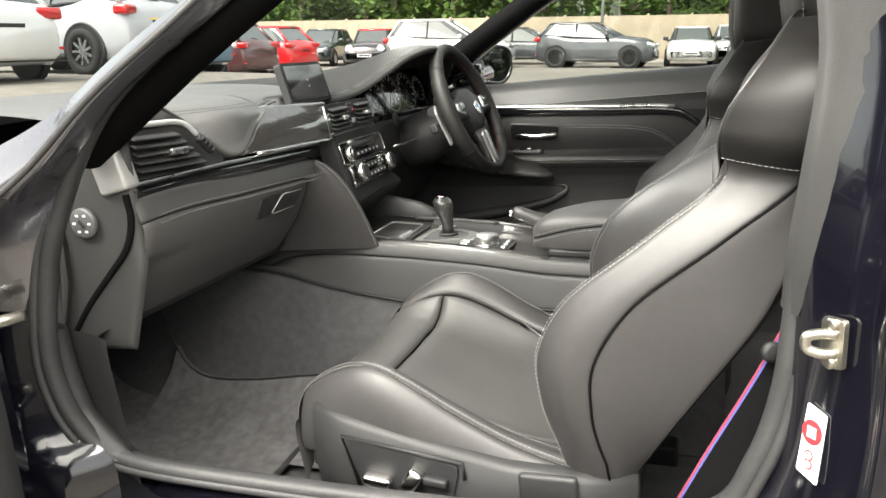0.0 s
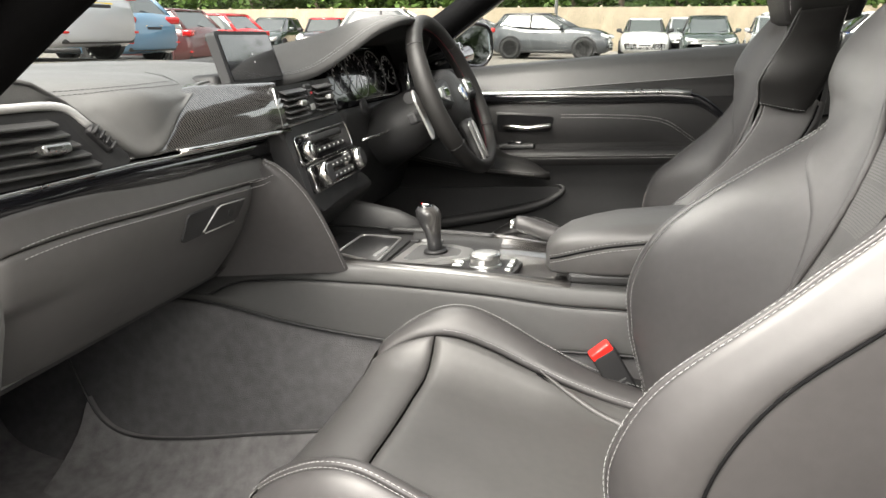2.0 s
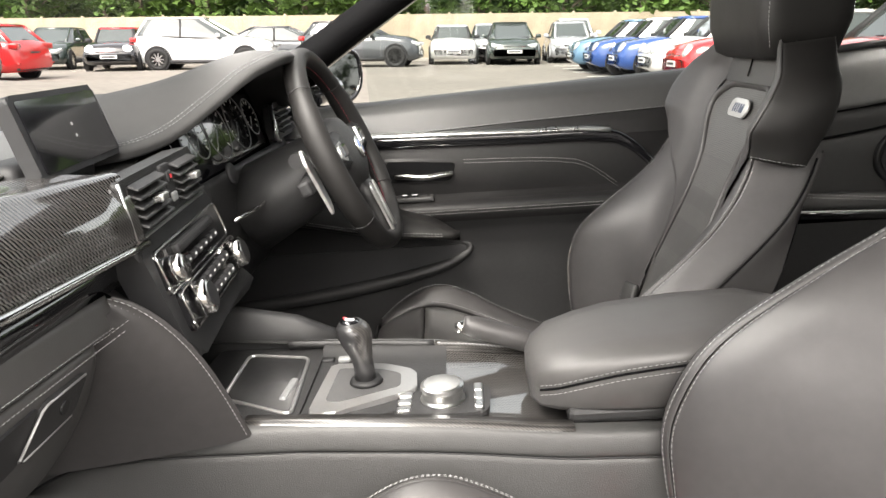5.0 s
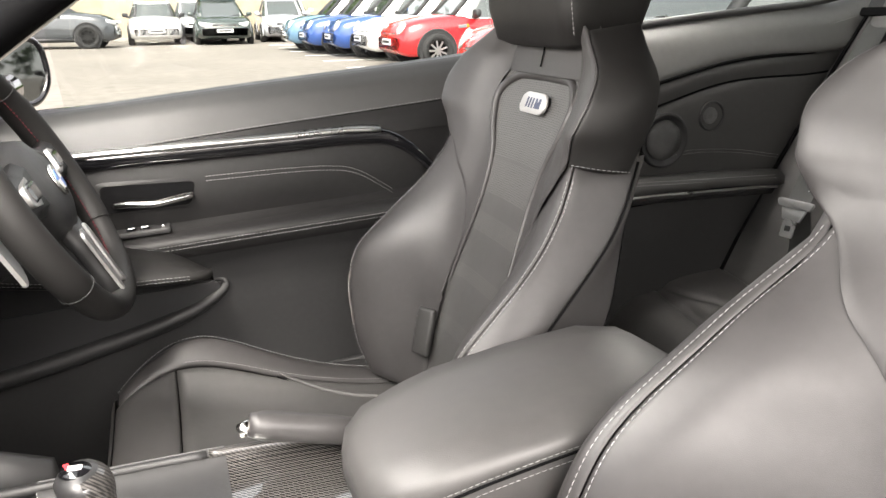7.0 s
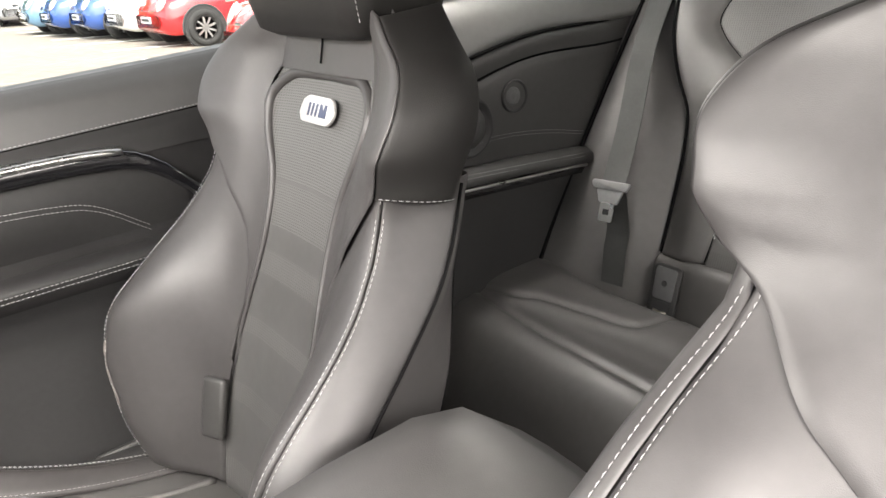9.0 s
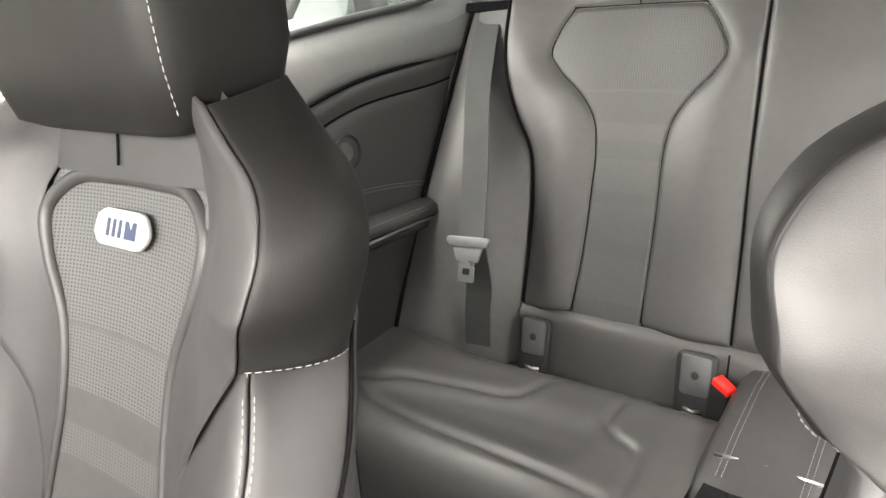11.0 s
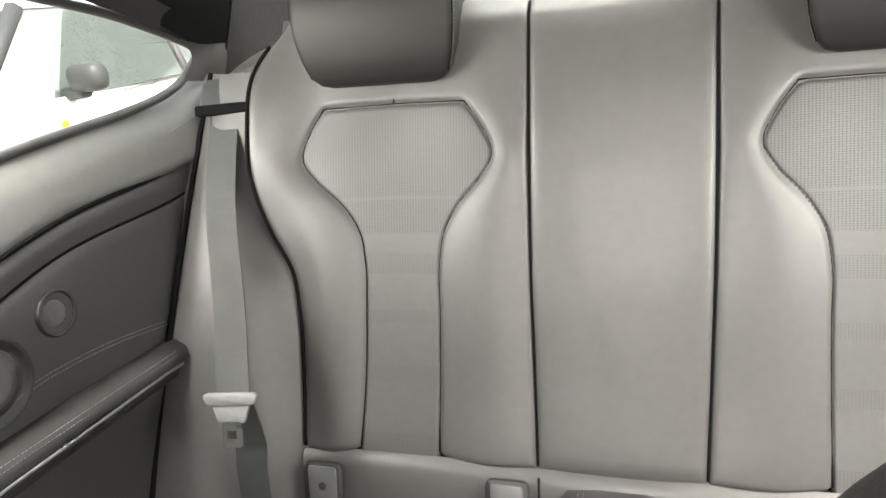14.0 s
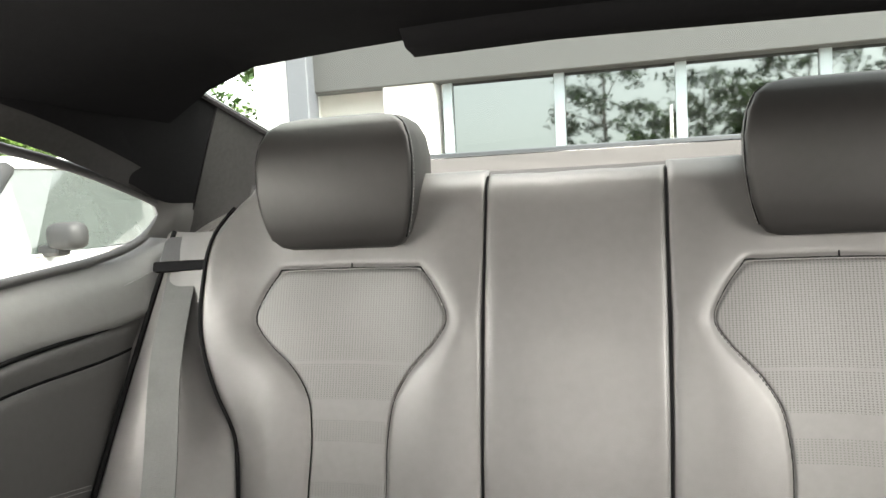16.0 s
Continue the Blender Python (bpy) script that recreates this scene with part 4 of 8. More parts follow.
floor_ = thing("floor", "charcoal carpeted car floor with a deep footwell and a loose mat", "floor", kind="structure")
rows = []
for y in np.linspace(-0.70, 0.70, 23):
    a = abs(y)
    hump = 0.16 * math.exp(-((a) / 0.14) ** 4)
    side = 0.10 * max(0, (a - 0.60) / 0.1) ** 2
    rows.append([V(-0.98, y, 0.66 + hump * 0.3), V(-0.86, y, 0.48 + hump * 0.6), V(-0.72, y, 0.355 + hump + side), V(-0.50, y, 0.325 + hump + side), V(-0.2, y, 0.32 + hump + side), V(0.3, y, 0.33 + hump + side), V(0.75, y, 0.33 + hump + side)])
sheet("carpet", rows, CARPET, floor_, n=26)
rows = [[V(x, y, 0.30) for x in (0.70, 1.3, 2.1)] for y in np.linspace(-0.72, 0.72, 6)]
sheet("rear_floor_pan", rows, CARPET, floor_)
mat_ = thing("floor_mat", "charcoal carpet floor mat lying in the passenger footwell", "floor mat")
rows = []
for y in np.linspace(-0.60, -0.19, 16):
    e = min(1, (y + 0.60) / 0.02, (-0.19 - y) / 0.02)
    rows.append([V(x, y, z + 0.012 * min(1, max(0.15, e)) + 0.006 * noise.noise(Vector((x * 5, y * 7, 0)))) for x, z in ((-0.80, 0.43), (-0.74, 0.378), (-0.66, 0.35), (-0.5, 0.334), (-0.3, 0.33), (-0.205, 0.33))])
sheet("carpet_top", rows, MATPILE, mat_, n=24)
tube("bound_edge", curve([V(-0.80, -0.60, 0.44), V(-0.7, -0.605, 0.365), V(-0.3, -0.605, 0.338), V(-0.21, -0.60, 0.338), V(-0.203, -0.4, 0.340), V(-0.205, -0.26, 0.350)], 60), 0.006, RUBBER, mat_)

edge_ = curve([V(-0.62, -0.178, 0.60), V(-0.595, -0.182, 0.53), V(-0.575, -0.185, 0.475), V(-0.545, -0.187, 0.425), V(-0.49, -0.188, 0.403), V(-0.385, -0.187, 0.408), V(-0.24, -0.185, 0.430), V(-0.10, -0.183, 0.450)], 40)
sheet("tunnel_carpet", [[q + V(0, 0.004, 0.0), q + V(0, -0.008, -0.004), V(q[0] - 0.01, -0.225, q[2] * 0.45 + 0.195), V(q[0] - 0.02, -0.30, 0.352), V(q[0] - 0.02, -0.38, 0.342)] for q in edge_[12:]], MATPILE, floor_, "charcoal carpet curving up the tunnel", n=14)
tube("carpet_edge", [q + V(0, -0.007, 0.001) for q in edge_], 0.0022, RUBBER, floor_, "dark edge of the tunnel carpet", seg=8)
# firewall and dashboard underside close the footwells
fire = thing("firewall", "dark bulkhead behind the dashboard", "bulkhead", kind="structure")
rows = [[V(-0.99, y, z) for z in (0.60, 0.8, 0.99)] for y in (-0.72, 0, 0.72)]
sheet("bulkhead", rows, CARPET, fire, thick=0.01)

left = thing("door_frame", "dark painted car body round the open passenger doorway with rubber seal", "car body", kind="structure")
# sill, with seal and bolt holes
sill_pts = [(-0.30, 0.505), (-0.1, 0.498), (0.2, 0.500), (0.45, 0.51), (0.62, 0.53)]
rings = []
for x, z in sill_pts:
    rings.append([V(x, y, zz) for y, zz in ((-0.64, 0.33), (-0.645, z - 0.05), (-0.655, z - 0.012), (-0.672, z - 0.004), (-0.695, z - 0.012), (-0.725, z - 0.030), (-0.76, z - 0.04), (-0.80, z - 0.062), (-0.845, z - 0.085), (-0.87, z - 0.13), (-0.86, z - 0.24), (-0.64, z - 0.24))])
loft("sill", rings, PAINT, left, "dark glossy painted sill")
rings = []
for x, z in sill_pts:
    rings.append([V(x, y, zz) for y, zz in ((-0.622, 0.34), (-0.628, z - 0.045), (-0.640, z - 0.004), (-0.654, z + 0.001), (-0.656, z - 0.02), (-0.645, 0.34))])
loft("sill_trim", rings, DASH, left, "black plastic sill trim")
seal = curve([V(0.16, -0.64, 1.24), V(0.02, -0.685, 1.135), V(-0.109, -0.715, 1.049), V(-0.188, -0.72, 0.975), V(-0.259, -0.72, 0.870), V(-0.292, -0.72, 0.794), V(-0.316, -0.72, 0.682), V(-0.297, -0.712, 0.585), V(-0.235, -0.695, 0.53), V(-0.017, -0.670, 0.508), V(0.2, -0.668, 0.512), V(0.42, -0.68, 0.53), V(0.525, -0.695, 0.575), V(0.562, -0.70, 0.64), V(0.583, -0.70, 0.72), V(0.592, -0.70, 0.83), V(0.604, -0.70, 0.93), V(0.622, -0.69, 1.02), V(0.625, -0.665, 1.10), V(0.57, -0.635, 1.20), V(0.40, -0.62, 1.265), V(0.16, -0.64, 1.25)], 150)
tube("rubber_seal", seal, 0.0135, RUBBER, left, "black rubber door seal", seg=12, flat=0.85)
tube("rubber_seal", seal + V(0, -0.012, 0) + (seal - seal.mean(0)) * 0.02, 0.006, RUBBER, left, seg=8)
# A-post: painted outer skin, black inner cover
def post(name, pts, rads, material, parent, label=""):
    return tube(name, curve(pts, 30), np.interp(np.linspace(0, 1, 30), np.linspace(0, 1, len(rads)), rads), material, parent, label, seg=16, flat=0.55)


# sky sheen on this skin is put into its paler paint
sheet("pillar_skin", [
    [V(0.20, -0.59, 1.278), V(-0.005, -0.715, 1.130), V(-0.10, -0.742, 1.070), V(-0.20, -0.762, 1.004), V(-0.33, -0.79, 0.955), V(-0.5, -0.81, 0.925)],
    [V(0.18, -0.66, 1.255), V(-0.01, -0.75, 1.10), V(-0.11, -0.775, 1.03), V(-0.21, -0.79, 0.95), V(-0.33, -0.82, 0.88), V(-0.48, -0.85, 0.82)],
    [V(0.17, -0.655, 1.245), V(-0.02, -0.72, 1.09), V(-0.12, -0.735, 1.02), V(-0.215, -0.74, 0.935), V(-0.30, -0.765, 0.85), V(-0.38, -0.80, 0.78)],
    [V(0.165, -0.645, 1.24), V(-0.015, -0.70, 1.095), V(-0.12, -0.722, 1.03), V(-0.20, -0.725, 0.95), V(-0.272, -0.73, 0.85), V(-0.32, -0.74, 0.76)]], PAINT_SKY_SHEEN, left, "glossy dark painted windscreen pillar", n=30, m=10)
tube("pillar_gap", curve([V(0.10, -0.70, 1.195), V(-0.01, -0.752, 1.10), V(-0.11, -0.777, 1.03), V(-0.21, -0.792, 0.95), V(-0.30, -0.815, 0.89)], 20), 0.004, RUBBER, left)
for nm, a, b, zz in (("front_post", -0.72, -0.80, 0.0),):
    rows = []
    for z, x in ((0.97, -0.20), (0.87, -0.275), (0.79, -0.308), (0.68, -0.332), (0.585, -0.318), (0.54, -0.26), (0.44, -0.26)):
        rows.append([V(x + 0.012, -0.715, z), V(x - 0.01, -0.735, z - 0.004), V(x - 0.05, -0.765, z - 0.006), V(x - 0.13, -0.79, z - 0.01), V(x - 0.14, -0.84, z - 0.01), V(x - 0.5, -0.88, z)])
    sheet(nm, rows, PAINT, left, "dark blue painted hinge post", n=18, m=24)
rows = []
for z, x in ((0.715, -0.318), (0.66, -0.312), (0.62, -0.304), (0.585, -0.29), (0.535, -0.235)):
    rows.append([V(x - 0.012, -0.712, z), V(x + 0.004, -0.695, z + 0.002), V(x - 0.006, -0.676, z), V(x - 0.04, -0.664, z), V(x - 0.07, -0.645, z)])
sheet("kick_panel", rows, PLASTIC, left, "black plastic kick panel", n=10, m=20)
sheet("kick_panel", [[V(x, y, 0.71), V(x, y, 0.66), V(x + 0.01, y + 0.01, 0.45), V(x + 0.02, y + 0.04, 0.33)] for x, y in ((-0.235, -0.70), (-0.28, -0.685), (-0.40, -0.665), (-0.7, -0.655), (-0.98, -0.655))], PLASTIC, left, n=14, m=20)
tube("pillar_cover", curve([V(0.24, -0.57, 1.275), V(0.10, -0.61, 1.185), V(-0.05, -0.648, 1.085), V(-0.15, -0.664, 1.015), V(-0.24, -0.668, 0.955)], 24), 0.040, LINER, left, "black cloth windscreen pillar cover", seg=16, flat=0.6)
# B-post
rows = []
for z, x, y in ((1.15, 0.62, -0.65), (1.02, 0.632, -0.685), (0.93, 0.622, -0.70), (0.83, 0.612, -0.705), (0.72, 0.610, -0.705), (0.64, 0.600, -0.705), (0.56, 0.566, -0.705), (0.44, 0.54, -0.705)):
    rows.append([V(x - 0.03, y + 0.012, z), V(x - 0.022, y - 0.01, z), V(x - 0.014, y - 0.03, z), V(x + 0.004, y - 0.06, z), V(x + 0.028, y - 0.09, z), V(x + 0.055, y - 0.12, z), V(x + 0.3, y - 0.15, z)])
sheet("lock_post", rows, PAINT, left, "dark blue painted lock post", n=24, m=24)
rows = []
for z, x, y, w in ((1.16, 0.619, -0.648, 1.0), (1.10, 0.626, -0.667, 0.95), (1.02, 0.632, -0.685, 0.8), (0.93, 0.622, -0.70, 0.55), (0.86, 0.614, -0.704, 0.32), (0.80, 0.611, -0.705, 0.12)):
    rows.append([V(x - 0.034, y + 0.014, z), V(x - 0.029, y - 0.010 * w - 0.002, z), V(x - 0.029 + 0.016 * w, y - 0.032 * w - 0.003, z), V(x - 0.029 + 0.036 * w, y - 0.062 * w - 0.003, z), V(x - 0.029 + 0.060 * w, y - 0.092 * w - 0.002, z), V(x - 0.029 + 0.066 * w, y - 0.092 * w + 0.008, z)])
sheet("post_cover", rows, LEATHER_SIDE, left, "dark grey cloth upper belt post cover", n=20, m=24)
tube("post_cover", curve([V(0.645, -0.60, 1.24), V(0.655, -0.632, 1.12), V(0.655, -0.655, 1.0), V(0.643, -0.665, 0.92), V(0.63, -0.668, 0.84)], 20), 0.04, LEATHER_GREY, left, "grey cloth belt post cover", seg=14, flat=0.7)
sheet("post_cover", [[V(0.60, -0.69, z), V(0.66, -0.67, z), V(0.80, -0.66, z)] for z in (0.95, 0.8, 0.65, 0.5, 0.35)], LINER, left, "black plastic belt post cover", n=8)
# striker, warning sticker
st = thing("door_striker", "zinc plated steel door striker loop bolted to the post", "striker")
m = basis((0.613, -0.768, 0.797), (0.55, -0.83, 0), (0, 0, 1)) @ Matrix.Scale(0.78, 4)
part("plate", slab(rounded([(-0.016, -0.030), (0.016, -0.026), (0.016, 0.030), (-0.016, 0.026)], 0.006), 0.006, m, 0.002), STEEL, st)
tube("loop", curve([m @ Vector(p) for p in ((0.004, 0.011, 0.004), (-0.004, 0.011, 0.018), (-0.012, 0.006, 0.027), (-0.012, -0.006, 0.027), (-0.004, -0.011, 0.018), (0.004, -0.011, 0.004))], 24), 0.0045, STEEL, st)
for b in (0.021, -0.021):
    part("bolt", lathe([(0.008, 0), (0.008, 0.004), (0.005, 0.006)], 14, m @ pose(0, b, 0.005)), STEEL, st, smooth=True)
sk = thing("warning_sticker", "white paper sticker with a red round symbol on the post", "sticker")
m = basis((0.6005, -0.757, 0.690), (0.58, -0.80, 0.06), (0.10, 0.05, 1)) @ pose(0, 0.006, -0.0015) @ Matrix.Scale(0.84, 4)
part("paper", slab(rounded([(-0.017, -0.036), (0.013, -0.042), (0.017, 0.036), (-0.010, 0.042)], 0.003), 0.001, m), WHITE, sk)
part("red_disc", lathe([(0.0135, 0), (0.0135, 0.0004)], 28, m @ pose(0, 0.012, 0.0011)), REDPRINT, sk)
part("pale_bar", slab([(-0.006, 0.006), (0.006, 0.006), (0.006, 0.018), (-0.006, 0.018)], 0.0004, m @ pose(0, 0, 0.0017)), WHITE, sk)
for q in (-0.014, -0.024):
    part("red_ring", lathe([(0.006, 0), (0.006, 0.0003)], 20, m @ pose(-0.001, q, 0.0011)), REDPRINT, sk)
    part("pale_disc", lathe([(0.004, 0), (0.004, 0.0003)], 20, m @ pose(-0.001, q, 0.0016)), WHITE, sk)
# passenger seat belt running down inside the post
fb = thing("front_seat_belt", "black seat belt with red and blue striped edge beside the post", "seat belt")
p = curve([V(0.668, -0.635, 1.10), V(0.640, -0.64, 0.90), V(0.577, -0.64, 0.735), V(0.514, -0.64, 0.60), V(0.45, -0.64, 0.46)], 24)
for nm, a, b, mt in (("webbing", 0.002, 0.042, LINER), ("red_stripe", -0.0030, -0.0008, STRIPE_R), ("blue_stripe", -0.0006, 0.0014, STRIPE_B)):
    loft(nm, [[q + V(w, -w * 0.35, 0) for w in (a, b)] + [q + V(w, 0.0015 - w * 0.35, 0) for w in (b, a)] for q in p], mt, fb, smooth=False)
part("stop_button", lathe([(0.006, 0), (0.011, 0.002), (0.011, 0.008), (0.006, 0.010)], 18, pose(0.574, -0.645, 0.735, 80, 0, 20)), DARKPL, fb, smooth=True)

# open passenger door, hinged forward
dr = thing("passenger_door", "dark painted passenger door swung open on its hinges", "car door")
HM = pose(-0.34, -0.80, 0, 0, 0, -112)
rings = []
for u, zt in ((0.0, 0.90), (0.04, 0.93), (0.5, 0.95), (1.15, 0.98), (1.22, 0.96)):
    rings.append([HM @ Vector((u, y, z)) for y, z in ((-0.05, 0.42), (-0.07, 0.6), (-0.05, 0.85), (-0.02, zt), (0.03, zt), (0.09, zt - 0.1), (0.10, 0.6), (0.05, 0.42))])
loft("skin", rings, PAINT, dr)
rings = []
for u in (0.02, 0.05, 0.6, 1.15):
    rings.append([HM @ Vector((u, y, z)) for y, z in ((0.09, 0.48), (0.13, 0.52), (0.14, 0.70), (0.12, 0.86), (0.06, 0.93), (0.05, 0.48))])
loft("inner_panel", rings, PLASTIC, dr, "black inner door panel")
for z in (0.80, 0.60):
    part("hinge", rbox((0.07, 0.035, 0.05), 0.006, 2, pose(-0.335, -0.79, z, 0, 0, -40)), PAINT, dr, "painted door hinge")
    part("hinge_pin", lathe([(0.010, -0.03), (0.010, 0.03)], 14, pose(-0.315, -0.80, z)), STEEL, dr, smooth=True)
tube("check_strap", [V(-0.29, -0.765, 0.765), V(-0.33, -0.80, 0.76), V(-0.38, -0.86, 0.755)], 0.008, STEEL, dr)

# ---------------------------------------------------------------- driver's side door
drv = thing("door_1", "black driver's door panel with stitched leather, silver strip and handle", "car door", kind="structure")
_bz = table([-0.45, -0.073, 0.245, 0.568, 0.957, 1.25, 1.45], [0.945, 0.952, 0.965, 0.977, 1.0, 1.012, 1.02])
_trz = table([-0.45, -0.04, 0.27, 0.40, 0.44, 0.475, 0.52, 0.60], [0.888, 0.884, 0.876, 0.872, 0.866, 0.845, 0.80, 0.72])


def door_skin(x, q):
    """q runs from the glass down to the floor."""
    b = _bz(x)
    pts = [(0.722, b), (0.712, b - 0.004), (0.694, b - 0.022), (0.684, b - 0.050), (0.680, b - 0.064), (0.672, b - 0.080), (0.668, 0.868), (0.672, 0.80), (0.668, 0.77), (0.640, 0.758), (0.618, 0.748), (0.616, 0.722), (0.632, 0.70), (0.645, 0.66), (0.650, 0.55), (0.650, 0.40), (0.655, 0.33)]
    c = q * (len(pts) - 1)
    i = min(int(c), len(pts) - 2)
    y, z = np.array(pts[i]) * (1 - (c - i)) + np.array(pts[i + 1]) * (c - i)
    return V(x, y, z)


xs = np.linspace(-0.50, 0.70, 40)
sheet("belt_roll", [[door_skin(x, q) for q in np.linspace(0, 4 / 16, 14)] for x in xs], DASH, drv, "soft black belt-line roll")
sheet("upper_panel", [[door_skin(x, q) + V(0, -0.003, 0) for q in np.linspace(4.05 / 16, 6 / 16, 8)] for x in xs], LEATHER_TRIM, drv)
sheet("inner_panel", [[door_skin(x, q) for q in np.linspace(6 / 16, 9 / 16, 12)] for x in xs], LEATHER_TRIM, drv)
for d in (0.0, 0.006):
    sew("stitching", [door_skin(x, 3.85 / 16) + V(0, -0.0012, -d) for x in np.linspace(-0.2, 0.66, 60)], LEATHER_GREY if d else THREAD, drv, normal=(0, -1, 0.3), r=0.0004)
# raised panel behind the handle with its sewn outline
rows = []
for a in np.linspace(0, 1, 30):
    x = -0.35 + a * 0.85
    top = _trz(x) - 0.014
    rows.append([V(x, 0.664 - 0.008 * math.sin(math.pi * b) * min(1, a * 6, (1 - a) * 5), top * (1 - b) + 0.765 * b) for b in np.linspace(0, 1, 12)])
sheet("door_pad", rows, LEATHER_TRIM, drv, "stitched leather door pad")
pth = curve([V(0.136, 0.655, 0.838), V(0.25, 0.655, 0.834), V(0.33, 0.655, 0.828), V(0.38, 0.656, 0.815), V(0.44, 0.657, 0.772)], 40)
for d in (0, 0.007):
    sew("stitching", pth + V(0, -0.0022, -d), THREAD, drv, normal=(0, -1, 0))
pth = [V(x, 0.609, 0.750 + 0.0 * x) for x in np.linspace(0.0, 0.5, 20)]
for d in (0, 0.006):
    sew("stitching", np.array(pth) + V(0, -0.0015, -0.004 - d), THREAD, drv, normal=(0, -1, 0.3))
# silver and gloss black strip
sh = [V(x, 0.662, _trz(x)) for x in np.linspace(-0.42, 0.60, 60)]
loft("gloss_strip", [[p + V(0, dy, dz) for dy, dz in ((0.006, 0.010), (-0.006, 0.008), (-0.009, 0.0), (-0.006, -0.016), (0.006, -0.018))] for p in sh], GLOSS, drv, "gloss black trim strip")
loft("silver_strip", [[p + V(0, dy, dz) for dy, dz in ((0.0, 0.0135), (-0.010, 0.012), (-0.0125, 0.0050), (-0.004, 0.003))] for p in sh[:50]], ALU, drv, "thin silver trim strip")
# handle
hd = part("handle_bezel", slab(rounded([(-0.076, -0.028), (0.068, -0.024), (0.078, 0.024), (-0.078, 0.027)], 0.012), 0.006, basis((0.05, 0.664, 0.818), (1, 0, -0.05), (0, 0, 1)), 0.003), LEATHER_TRIM, drv, smooth=True)
part("handle_recess", slab(rounded([(-0.068, -0.022), (0.060, -0.018), (0.070, 0.018), (-0.070, 0.021)], 0.010), 0.002, basis((0.05, 0.6572, 0.818), (1, 0, -0.05), (0, 0, 1))), LINER, hd)
tube("lever", curve([V(-0.002, 0.650, 0.812), V(0.02, 0.640, 0.813), V(0.055, 0.636, 0.810), V(0.085, 0.640, 0.812), V(0.113, 0.646, 0.814)], 20), [0.0065] * 20, CHROME, hd, "chrome door lever", flat=0.9)
# armrest with pull, pocket and lower panel
rings = []
for x, d in ((-0.45, 0.01), (-0.2, 0.02), (0.0, 0.030), (0.2, 0.034), (0.45, 0.034), (0.62, 0.028), (0.70, 0.02)):
    rings.append([V(x, y, z) for y, z in ((0.672, 0.762), (0.648, 0.760), (0.645 - d * 0.7, 0.757), (0.644 - d, 0.752), (0.642 - d, 0.745), (0.646 - d * 0.9, 0.730), (0.650 - d * 0.6, 0.705), (0.664, 0.692))])
loft("armrest", rings, LEATHER_TRIM, drv, "stitched leather armrest")
rings = []
for x, y0, y1, z0, z1 in ((-0.32, 0.56, 0.66, 0.775, 0.835), (-0.20, 0.545, 0.655, 0.755, 0.812), (-0.10, 0.53, 0.65, 0.738, 0.785), (-0.02, 0.518, 0.64, 0.726, 0.762), (0.05, 0.525, 0.622, 0.718, 0.742), (0.085, 0.530, 0.595, 0.713, 0.730), (0.105, 0.536, 0.57, 0.711, 0.722), (0.121, 0.546, 0.556, 0.711, 0.715)):
    rings.append([V(x, y, z) for y, z in ((y1, z0 - 0.012), (y0 + 0.02, z0 - 0.010), (y0, z0), (y0 + 0.004, z0 + 0.010), (y0 + (y1 - y0) * 0.4, z1 - 0.004), (y1, z1))])
loft("pull_handle", rings, LEATHER_DEEP_SHADED, drv, "black leather wedge shaped pull handle")
for d in (0, 0.005):
    sew("stitching", curve([V(-0.20, 0.544, 0.757 + d), V(-0.10, 0.529, 0.740 + d), V(-0.02, 0.517, 0.728 + d), V(0.05, 0.524, 0.720 + d), (0.09, 0.530, 0.715 + d)], 30), THREAD, drv, normal=(0, -1, 0.3))
part("window_switch", rbox((0.085, 0.03, 0.01), 0.003, 2, pose(0.03, 0.648, 0.766)), PLASTIC, drv, "black window switch panel")
for x in (0.015, 0.035):
    part("switch_cap", rbox((0.014, 0.016, 0.008), 0.002, 2, pose(x, 0.646, 0.773)), GLOSS, drv)
part("silver_key", rbox((0.006, 0.008, 0.003), 0.001, 1, pose(0.062, 0.644, 0.772)), CHROME, drv)
sheet("lower_panel", [[door_skin(x, q) for q in np.linspace(11.0 / 16, 1, 16)] for x in xs], PLASTIC, drv, "black plastic lower door panel")
# long map pocket with a rounded lower lip
part("pocket_mouth", slab(rounded([(-0.48, 0.56), (-0.2, 0.582), (-0.02, 0.606), (0.10, 0.634), (0.134, 0.652), (0.128, 0.668), (-0.48, 0.664)], 0.008, 4), 0.006, basis((0, 0.645, 0), (1, 0, 0), (0, 0, 1)), 0.002), DARKPL, drv, "dark map pocket mouth")
tube("pocket_lip", curve([V(-0.48, 0.640, 0.545), V(-0.2, 0.634, 0.572), V(-0.02, 0.636, 0.600), (0.07, 0.640, 0.620), V(0.115, 0.642, 0.638), V(0.139, 0.644, 0.656), V(0.132, 0.645, 0.670), V(0.095, 0.645, 0.673)], 40), np.interp(np.linspace(0, 1, 40), [0, 0.4, 0.75, 1], [0.016, 0.013, 0.006, 0.003]), PLASTIC, drv, "rounded pocket lip", seg=12)
part("outer_skin", rbox((1.25, 0.02, 0.60), 0.004, 2, pose(0.1, 0.80, 0.65)), PAINT, drv)
rows = [[V(x, 0.722, _bz(x) - 0.002), V(x, 0.745, _bz(x) + 0.002), V(x, 0.80, _bz(x) - 0.02)] for x in np.linspace(-0.45, 0.70, 20)]
sheet("belt_seal", rows, RUBBER, drv)

